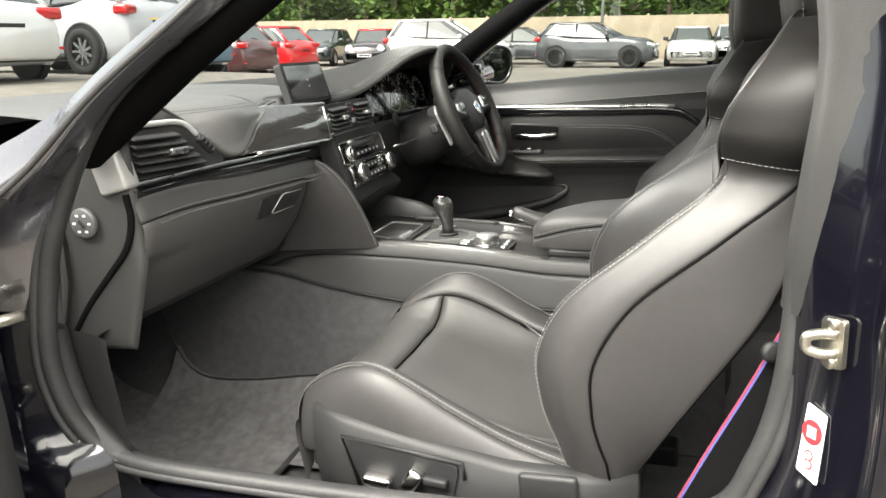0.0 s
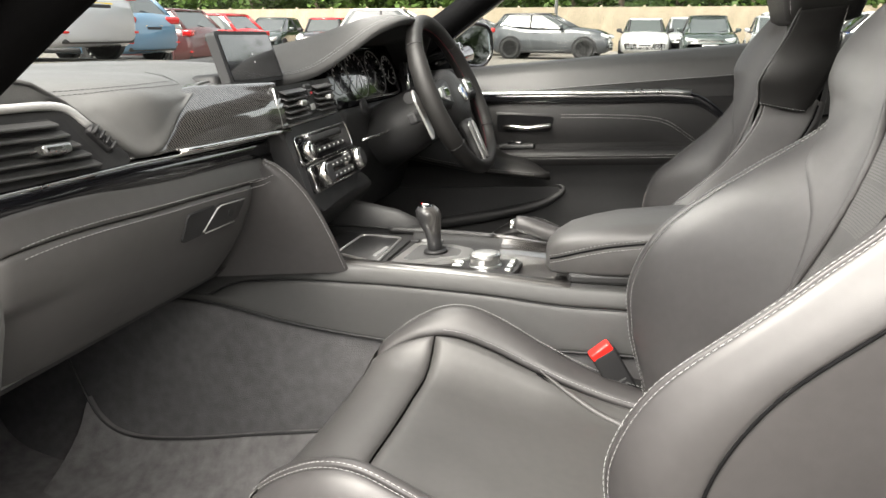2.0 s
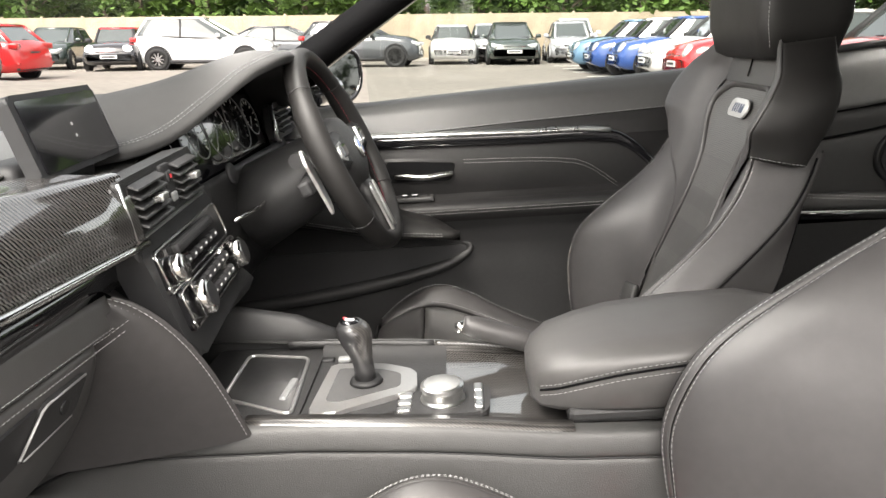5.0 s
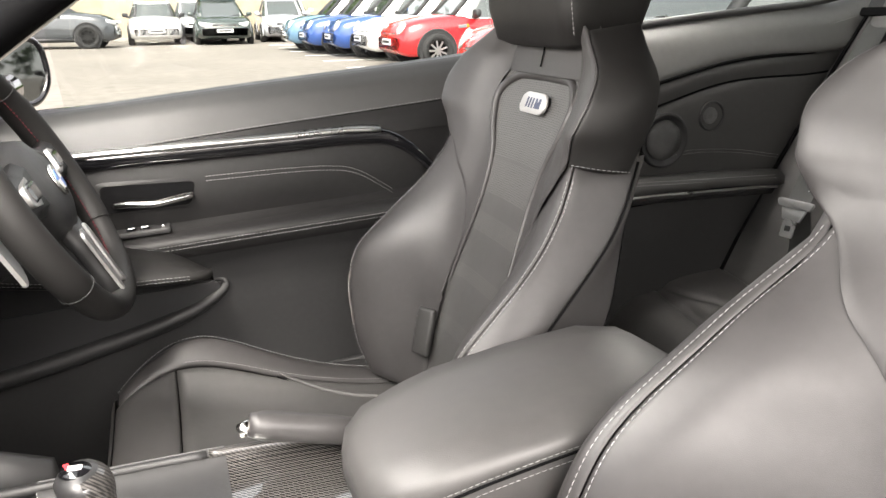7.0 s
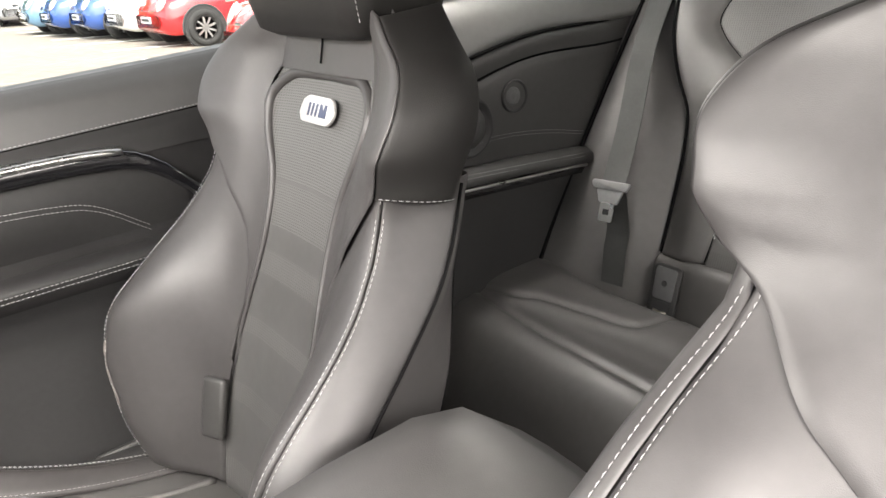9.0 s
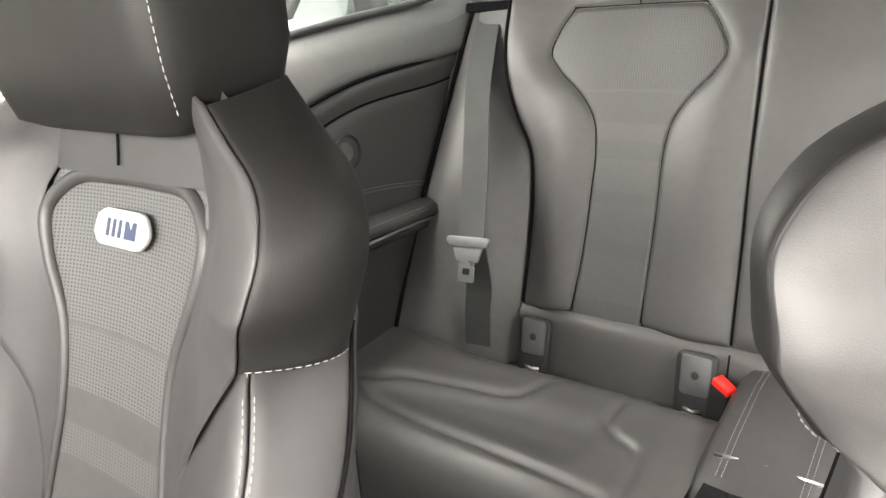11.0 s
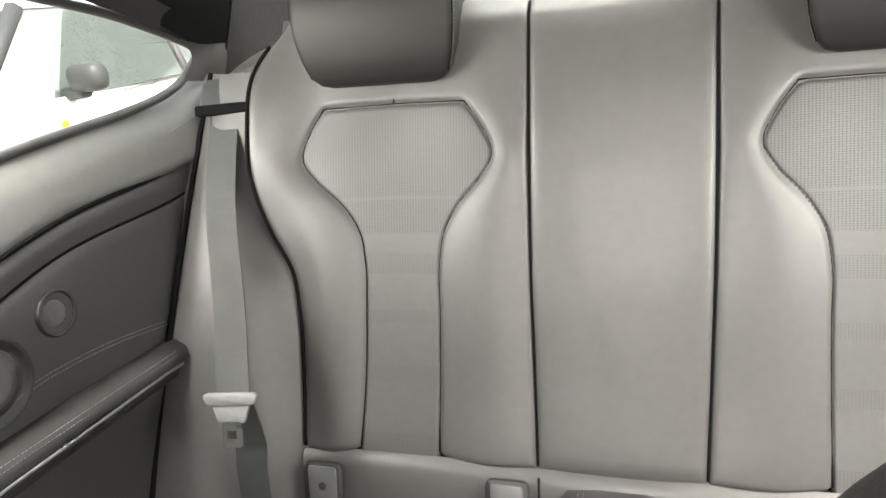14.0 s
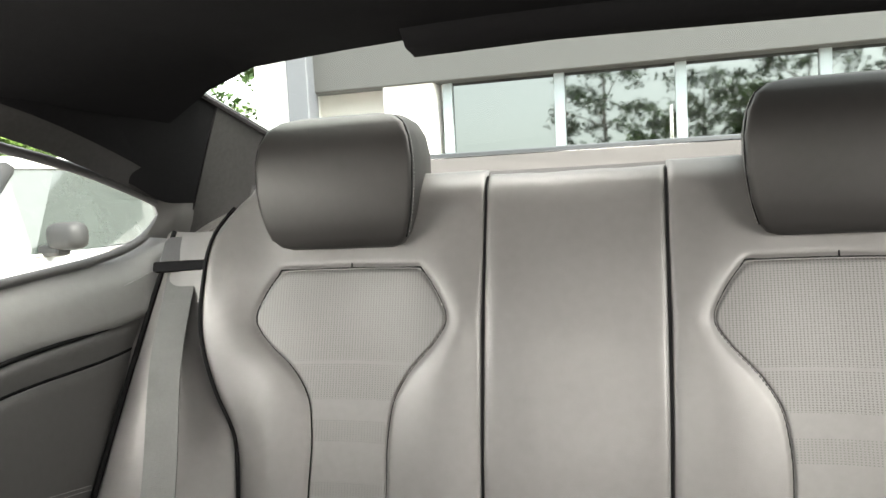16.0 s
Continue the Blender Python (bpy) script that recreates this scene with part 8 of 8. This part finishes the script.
SHAPES = {
    "hatch": dict(top=[(-0.5, 0.72), (-0.485, 0.90), (-0.44, 0.98), (-0.2, 0.95), (0.1, 0.93), (0.22, 0.94), (0.34, 0.88), (0.44, 0.78), (0.485, 0.64), (0.5, 0.50)], gh=(-0.46, -0.36, 0.02, 0.23), rim=0.31),
    "suv": dict(top=[(-0.5, 0.80), (-0.485, 1.0), (-0.44, 1.12), (-0.2, 1.06), (0.1, 1.04), (0.2, 1.06), (0.34, 1.0), (0.44, 0.92), (0.485, 0.76), (0.5, 0.58)], gh=(-0.465, -0.38, 0.0, 0.22), rim=0.35),
    "mini": dict(top=[(-0.5, 0.62), (-0.485, 0.86), (-0.43, 0.95), (-0.2, 0.93), (0.1, 0.91), (0.18, 0.93), (0.32, 0.90), (0.42, 0.82), (0.48, 0.70), (0.5, 0.52)], gh=(-0.47, -0.39, 0.10, 0.22), rim=0.31),
    "saloon": dict(top=[(-0.5, 0.70), (-0.49, 0.92), (-0.42, 0.98), (-0.25, 0.95), (0.1, 0.92), (0.2, 0.93), (0.34, 0.88), (0.44, 0.80), (0.485, 0.66), (0.5, 0.50)], gh=(-0.47, -0.33, -0.02, 0.22), rim=0.32)}


def parked_car(kind, L, W, H, body, place, heading, label, roofm=None, rimm=None, stripes=False, z=0.0):
    sp = SHAPES[kind]
    c = thing("parked_car", label, "car", "parked cars")
    topf = table([a for a, _ in sp["top"]], [b for _, b in sp["top"]])
    pm = body
    rings = []
    for a in np.concatenate([[-0.5, -0.492, -0.475], np.linspace(-0.44, 0.44, 19), [0.465, 0.485, 0.497, 0.5]]):
        e = abs(a) * 2
        hw = W / 2 * (1 - 0.22 * max(0, (e - 0.72) / 0.28) ** 2.4)
        zt = topf(a)
        zl = 0.20 + 0.10 * max(0, (e - 0.9) / 0.1)
        rings.append([V(a * L, y, q) for y, q in ((-hw * 0.86, zl), (-hw * 0.97, zl + 0.06), (-hw, zl + 0.24), (-hw * 0.985, zt - 0.20), (-hw * 0.93, zt - 0.05), (-hw * 0.80, zt), (0, zt + 0.035), (hw * 0.80, zt), (hw * 0.93, zt - 0.05), (hw * 0.985, zt - 0.20), (hw, zl + 0.24), (hw * 0.97, zl + 0.06), (hw * 0.86, zl))])
    loft("body", rings, pm, c)
    x0, x1, x2, x3 = (q * L for q in sp["gh"])
    bz, hw = topf(0) - 0.02, W / 2 * 0.90
    rw_ = W / 2 * 0.70
    lo = [(x0, hw * 0.86), (x0 + 0.25, hw), (x3 - 0.35, hw), (x3, hw * 0.80)]
    hi = [(x1, rw_ * 0.92), (x1 + 0.2, rw_), (x2 - 0.25, rw_), (x2, rw_ * 0.88)]
    base = [V(x, y, topf(x / L) - 0.04) for x, y in lo] + [V(x, -y, topf(x / L) - 0.04) for x, y in lo[::-1]]
    mid = [V(x, y, H - 0.07) for x, y in hi] + [V(x, -y, H - 0.07) for x, y in hi[::-1]]
    for nm, ids in (("side_window", (0, 1, 2)), ("windscreen", (3,)), ("side_window", (4, 5, 6)), ("rear_window", (7,))):
        vv, ff = [], []
        for i in ids:
            n = len(vv)
            vv += [base[i], base[(i + 1) % 8], mid[(i + 1) % 8], mid[i]]
            ff.append((n, n + 1, n + 2, n + 3))
        mesh(nm, vv, ff, CGLASS, c, "dark glass" if nm == "side_window" else "", smooth=False)
    tops = [[V(p[0] * s, p[1] * s, z_) for p in mid] for s, z_ in ((1.02, H - 0.075), (1.015, H - 0.035), (0.93, H - 0.005), (0.5, H))]
    loft("roof", tops, roofm or pm, c)
    for i, j in ((0, 0), (3, 3), (4, 4), (7, 7)):
        tube("pillar", [base[i] * V(1, 1.005, 1), mid[j] * V(1, 1.01, 1)], 0.045, pm if kind != "mini" else CLAD, c, seg=6)
    for k in (-1, 1):
        xm = (x0 + x3) / 2 - 0.1
        tube("pillar", [V(xm, k * hw * 1.0, bz), V(xm, k * rw_ * 1.0, H - 0.07)], 0.035, CLAD, c, seg=6)
        wx = L * sp.get("wheel", 0.31)
        for x in (-wx, wx):
            r = sp["rim"]
            arch = [V(x + (r + 0.07) * math.cos(t), k * (W / 2 - 0.015), r + (r + 0.07) * math.sin(t)) for t in np.linspace(-0.25, math.pi + 0.25, 22)]
            part("wheel_arch", slab([((r + 0.05) * math.cos(t), (r + 0.05) * math.sin(t)) for t in np.linspace(0, 2 * math.pi, 28, endpoint=False)], 0.10, pose(x, k * (W / 2 - 0.0), r, 90, 0, 0) @ pose(0, 0, -0.096 if k < 0 else -0.004)), DARKPL if kind != "mini" else CLAD, c)
            tube("arch_lip", arch, 0.025, CLAD if kind in ("mini", "suv") else pm, c, seg=6)
            wheel(c, x, k * (W / 2 - 0.05), r, rimm or RIM)
        tube("sill_trim", [V(-wx + 0.4, k * W / 2 * 0.99, 0.27), V(wx - 0.4, k * W / 2 * 0.99, 0.27)], 0.06, CLAD, c, seg=6)
        if kind == "mini":
            part("headlight", lathe([(0.125, -0.06), (0.125, 0.03), (0.10, 0.055), (0.03, 0.065)], 22, pose(L * 0.468, k * W * 0.335, 0.70, 0, 62, 12 * k)), HEADL, c, "round headlight", smooth=True)
            tube("headlight_ring", [pose(L * 0.468, k * W * 0.335, 0.70, 0, 62, 12 * k) @ Vector((0.125 * math.cos(t), 0.125 * math.sin(t), 0.032)) for t in np.linspace(0, 6.3, 20)], 0.012, CHROME, c, seg=6)
        else:
            part("headlight", rbox((0.32, 0.30, 0.13), 0.04, 3, pose(L * 0.462, k * W * 0.34, topf(0.46) - 0.10, 0, 14, -22 * k)), HEADL, c, "clear headlight", smooth=True)
        part("fog_light", lathe([(0.05, 0), (0.05, 0.02)], 14, pose(L * 0.492, k * W * 0.34, 0.40, 0, 90, 0)), HEADL, c)
        part("tail_light", rbox((0.24, 0.34, 0.15), 0.04, 3, pose(-L * 0.472, k * W * 0.355, topf(-0.47) - 0.12, 0, 0, 18 * k)), TAILL, c, "red tail light", smooth=True)
        part("reflector", rbox((0.06, 0.22, 0.04), 0.01, 2, pose(-L * 0.492, k * W * 0.36, 0.42, 0, 0, 10 * k)), TAILL, c)
        part("door_mirror", rbox((0.13, 0.20, 0.14), 0.05, 3, pose(x3 - 0.42, k * (W / 2 + 0.06), bz + 0.09)), CLAD if kind == "mini" else pm, c, smooth=True)
        part("mirror_foot", rbox((0.09, 0.14, 0.06), 0.02, 2, pose(x3 - 0.42, k * (W / 2 - 0.03), bz + 0.02)), CLAD, c)
        part("door_handle", rbox((0.17, 0.03, 0.03), 0.01, 2, pose(xm + 0.18, k * (W / 2 - 0.008), bz - 0.14)), CHROME if kind == "mini" else pm, c)
        tube("belt_strip", [V(x0 + 0.2, k * hw * 1.01, topf(x0 / L + 0.05) - 0.035), V(0, k * hw * 1.025, bz - 0.01), V(x3 - 0.3, k * hw * 1.01, topf(x3 / L) - 0.05)], 0.014, CHROME if kind == "mini" else CLAD, c, seg=6)
        if kind == "mini":
            sc = part("side_marker", rbox((0.20, 0.02, 0.06), 0.008, 2, pose(L * 0.175, k * (W / 2 + 0.0), bz - 0.14, 0, 6, 0)), GREYPL, c, "grey side marker with amber end")
            part("amber_lens", rbox((0.05, 0.026, 0.062), 0.008, 2, pose(L * 0.175 - 0.09, k * (W / 2 + 0.0), bz - 0.13, 0, 6, 0)), AMBER, sc)
        if stripes:
            part("bonnet_stripe", rbox((L * 0.22, 0.14, 0.01), 0.0, 1, pose(L * 0.33, k * 0.30, 0.925, 0, 11, 0)), WHITE, c)
    # nose and tail
    gr = part("grille", rbox((0.08, W * (0.50 if kind == "mini" else 0.46), 0.17 if kind == "mini" else 0.22), 0.04, 3, pose(L * 0.482, 0, 0.56 if kind != "suv" else 0.66)), DARKPL, c, "black grille", smooth=True)
    for q in (-0.05, 0.0, 0.05):
        part("grille_bar", rbox((0.02, W * 0.46, 0.012), 0.0, 1, pose(L * 0.482 + 0.045, 0, (0.56 if kind != "suv" else 0.66) + q)), CHROME, gr)
    part("lower_grille", rbox((0.06, W * 0.62, 0.10), 0.03, 2, pose(L * 0.488, 0, 0.34)), DARKPL, c)
    pl = part("number_plate", rbox((0.02, 0.52, 0.11), 0.004, 1, pose(L * 0.505, 0, 0.46)), WHITE, c, "white front number plate")
    part("plate_bar", rbox((0.006, 0.42, 0.05), 0.0, 1, pose(L * 0.505 + 0.011, 0, 0.46)), DARKPL, pl)
    pl = part("number_plate", rbox((0.02, 0.52, 0.11), 0.004, 1, pose(-L * 0.497, 0, topf(-0.485) - 0.20)), YPLATE, c, "yellow rear number plate")
    part("plate_bar", rbox((0.006, 0.42, 0.05), 0.0, 1, pose(-L * 0.497 - 0.011, 0, topf(-0.485) - 0.20)), DARKPL, pl)
    part("rear_bumper", rbox((0.12, W * 0.80, 0.16), 0.04, 2, pose(-L * 0.475, 0, 0.33)), CLAD, c)
    part("rear_wiper", rbox((0.03, 0.34, 0.02), 0.004, 1, pose(x0 - 0.01, 0.06, topf(x0 / L) + 0.03, 8, 0, 0)), DARKPL, c)
    part("wiper", rbox((0.03, 0.55, 0.02), 0.004, 1, pose(x3 - 0.02, -0.2, topf(x3 / L) + 0.015, 4, 0, 4)), DARKPL, c)
    part("wiper", rbox((0.03, 0.55, 0.02), 0.004, 1, pose(x3 - 0.02, 0.35, topf(x3 / L) + 0.015, 4, 0, 4)), DARKPL, c)
    c.matrix_world = ENV @ pose(place[0], place[1], z + rise(*place), 0, 0, heading)
    return c


AMBER = mat("amber_lens", (0.8, 0.25, 0.01), 0.2, var=0.05, coat=1.0)
P_WHITE = paint("white", (0.70, 0.70, 0.69))
P_SILV = paint("silver", (0.45, 0.46, 0.48))
P_BLUE = paint("pale_blue", (0.10, 0.20, 0.30))
P_NAVY = paint("blue", (0.02, 0.07, 0.26))
P_RED = paint("red", (0.62, 0.015, 0.02))
P_MAROON = paint("maroon", (0.10, 0.035, 0.035))
P_BLACK = paint("black", (0.012, 0.012, 0.014))
P_GREY = paint("dark_grey", (0.05, 0.055, 0.06))
P_GREEN = paint("dark_green", (0.03, 0.045, 0.04))
# row with its tails towards us
parked_car("hatch", 4.3, 1.78, 1.43, P_WHITE, (-9.9, 6.0), 176, "white hatchback seen from behind")
parked_car("suv", 4.2, 1.80, 1.52, P_SILV, (-10.0, 9.0), 176, "silver compact crossover seen from behind")
parked_car("hatch", 3.97, 1.74, 1.42, P_BLUE, (-11.6, 12.6), 176, "pale blue small hatchback seen from behind")
parked_car("hatch", 4.3, 1.78, 1.45, P_MAROON, (-12.6, 15.9), 176, "dark maroon hatchback seen from behind")
parked_car("hatch", 4.3, 1.78, 1.43, P_RED, (-13.2, 19.2), 176, "bright red hatchback seen from behind")
parked_car("mini", 3.85, 1.73, 1.41, P_BLACK, (-11.6, 25.4), -78, "small black hatchback with red roof", P_RED)
parked_car("hatch", 4.2, 1.78, 1.45, P_GREEN, (-14.6, 26.8), -80, "dark green hatchback by the fence")
parked_car("suv", 4.64, 1.82, 1.70, P_WHITE, (-8.5, 25.2), 4, "white family crossover parked side on")
parked_car("saloon", 4.6, 1.8, 1.45, P_GREY, (-6.4, 29.3), 6, "dark grey saloon parked by the fence")
parked_car("suv", 4.16, 1.77, 1.55, P_GREY, (-3.3, 26.2), -4, "dark grey crossover with black wheels", P_BLACK, RIM_B)
parked_car("mini", 3.82, 1.73, 1.41, P_WHITE, (-0.15, 28.6), -88, "white small hatchback facing the camera")
parked_car("hatch", 4.2, 1.78, 1.48, P_SILV, (1.4, 30.6), -90, "pale hatchback behind the white one")
parked_car("saloon", 4.63, 1.86, 1.50, P_GREEN, (2.05, 28.2), -90, "grey green estate facing the camera")
parked_car("hatch", 4.0, 1.74, 1.50, P_SILV, (4.4, 29.2), -92, "silver small car facing the camera")
parked_car("suv", 4.3, 1.8, 1.66, P_WHITE, (4.9, 31.4), -92, "white crossover behind the silver car")
parked_car("mini", 3.82, 1.73, 1.41, P_RED, (8.0, 29.6), -92, "red small hatchback by the fence")
# row of small hatchbacks with their noses towards us
for y, xn, pm, rm, lab, st_ in ((21.3, 3.3, P_BLUE, None, "pale blue small hatchback in the row", False), (19.5, 3.5, P_NAVY, P_WHITE, "blue small hatchback with white roof in the row", False), (17.7, 3.8, P_NAVY, None, "dark blue small hatchback in the row", False), (15.9, 4.1, P_WHITE, None, "white small hatchback in the row", False), (13.75, 4.15, P_RED, P_WHITE, "red small hatchback with white roof in the row", False), (7.0, 3.2, P_RED, P_WHITE, "red small hatchback parked two bays away", False), (3.66, 1.98, P_WHITE, None, "white small hatchback parked in the next bay", False)):
    parked_car("mini", 3.82, 1.73, 1.41, pm, (xn + 1.91, y), 180, lab, rm, None, st_)

# ---------------------------------------------------------------- showroom behind the car
FACADE = mat("pale_grey_cladding", (0.06, 0.06, 0.06), 0.6, var=0.03, scale=0.3)
WALLW = mat("white_render", (0.80, 0.79, 0.77), 0.7, var=0.06, scale=1.5)
FRAME = mat("blue_grey_window_frame", (0.30, 0.34, 0.36), 0.4, 0.3, var=0.06)
MIRG = mat("reflective_shop_glass", (0.15, 0.16, 0.158), 0.03, 1.0, var=0.02)
bld = thing("showroom_building", "white and grey showroom with reflecting glass front", "building")
part("fascia", rbox((0.4, 17.0, 4.0), 0.02, 1, pose(12.0, -2.9, 4.85)), FACADE, bld, "pale grey fascia")
part("white_wall", rbox((0.5, 1.0, 6.8), 0.02, 1, pose(12.3, 6.0, 3.4)), WALLW, bld, "white wall")
part("white_wall", rbox((0.5, 0.85, 3.0), 0.02, 1, pose(12.1, 3.65, 1.5)), WALLW, bld, "white wall")
part("dark_column", rbox((0.5, 0.36, 7.0), 0.02, 1, pose(11.7, 5.42, 3.5, 0, 0, 6)), mat("dark_grey_cladding", (0.10, 0.105, 0.12), 0.5, var=0.08), bld, "dark grey column")
for i, y in enumerate((3.05, 1.25, -0.55, -2.5, -4.6, -6.8)):
    y2 = (3.05, 1.25, -0.55, -2.5, -4.6, -6.8, -9.0)[i + 1]
    w = part("window", rbox((0.06, 0.16, 2.9), 0.005, 1, pose(12.1, y, 1.45)), FRAME, bld, "blue grey window frame")
    part("pane", rbox((0.03, abs(y - y2) - 0.16, 2.8), 0.0, 1, pose(12.15, (y + y2) / 2, 1.45)), MIRG, w)
part("door_bar", rbox((0.05, 0.05, 0.55), 0.01, 1, pose(11.98, -0.40, 1.95)), CHROME, bld)
part("back_wall", rbox((6, 17, 6.6), 0.0, 1, pose(15.6, -2.4, 3.3)), WALLW, bld)
bld.matrix_world = ENV


# ---------------------------------------------------------------- outside of this car: bonnet, boot, wheels
shell = thing("car_body", "dark blue painted car body with bonnet, boot and wheels", "car body", kind="structure")


def body_ring(x, hw, top, low_):
    return [V(x, y, z) for y, z in ((-hw * 0.90, low_), (-hw, low_ + 0.14), (-hw * 0.99, top - 0.16), (-hw * 0.93, top - 0.05), (-hw * 0.70, top - 0.005), (0, top + 0.008), (hw * 0.70, top - 0.005), (hw * 0.93, top - 0.05), (hw * 0.99, top - 0.16), (hw, low_ + 0.14), (hw * 0.90, low_))]


loft("bonnet", [body_ring(x, hw, t_, l_) for x, hw, t_, l_ in ((-0.96, 0.845, 0.955, 0.36), (-1.2, 0.86, 0.93, 0.36), (-1.6, 0.86, 0.885, 0.36), (-1.88, 0.83, 0.82, 0.34), (-2.02, 0.76, 0.72, 0.34), (-2.08, 0.66, 0.60, 0.38))], PAINT, shell, "painted bonnet and front wings")
loft("boot", [body_ring(x, hw, t_, l_) for x, hw, t_, l_ in ((2.06, 0.81, 1.100, 0.33), (2.25, 0.81, 1.085, 0.33), (2.42, 0.78, 1.06, 0.34), (2.50, 0.74, 0.95, 0.36), (2.54, 0.68, 0.70, 0.42))], PAINT, shell, "painted boot lid and rear bumper")
for k in (-1, 1):
    part("headlight", rbox((0.26, 0.26, 0.10), 0.03, 3, pose(-1.93, 0.62 * k, 0.69, 0, -20, 20 * k)), HEADL, shell, smooth=True)
    part("tail_light", rbox((0.10, 0.30, 0.12), 0.03, 3, pose(2.475, 0.58 * k, 0.86, 0, 0, -12 * k)), TAILL, shell, "red tail light", smooth=True)
    loft("side_skirt", [[V(x, k * y, z) for y, z in ((0.80, 0.40), (0.845, 0.38), (0.84, 0.28), (0.70, 0.26))] for x in (-0.96, 0.2, 0.8, 2.06)], PAINT, shell) if k > 0 else None
    for x, z in ((-1.42, 0.165), (1.42, -0.005)):
        part("wheel_arch", lathe([(0.36, -0.02), (0.36, 0.004), (0.02, 0.004)], 30, pose(x, 0.862 * k if x < 0 else 0.815 * k, z + 0.33, -90 * k, 0, 0)), DARKPL, shell)
        n_ = len(shell.children)
        wheel(shell, x, k * 0.81, 0.32, RIM)
        for c_ in list(shell.children)[n_:]:
            c_.location.z += z
sheet("kick_panel", [[V(x, 0.672, 0.97), V(x, 0.672, 0.75), V(x, 0.675, 0.50), V(x, 0.70, 0.30)] for x in (-0.99, -0.8, -0.6, -0.44)], DARKPL, fire, "black kick panel", n=8)
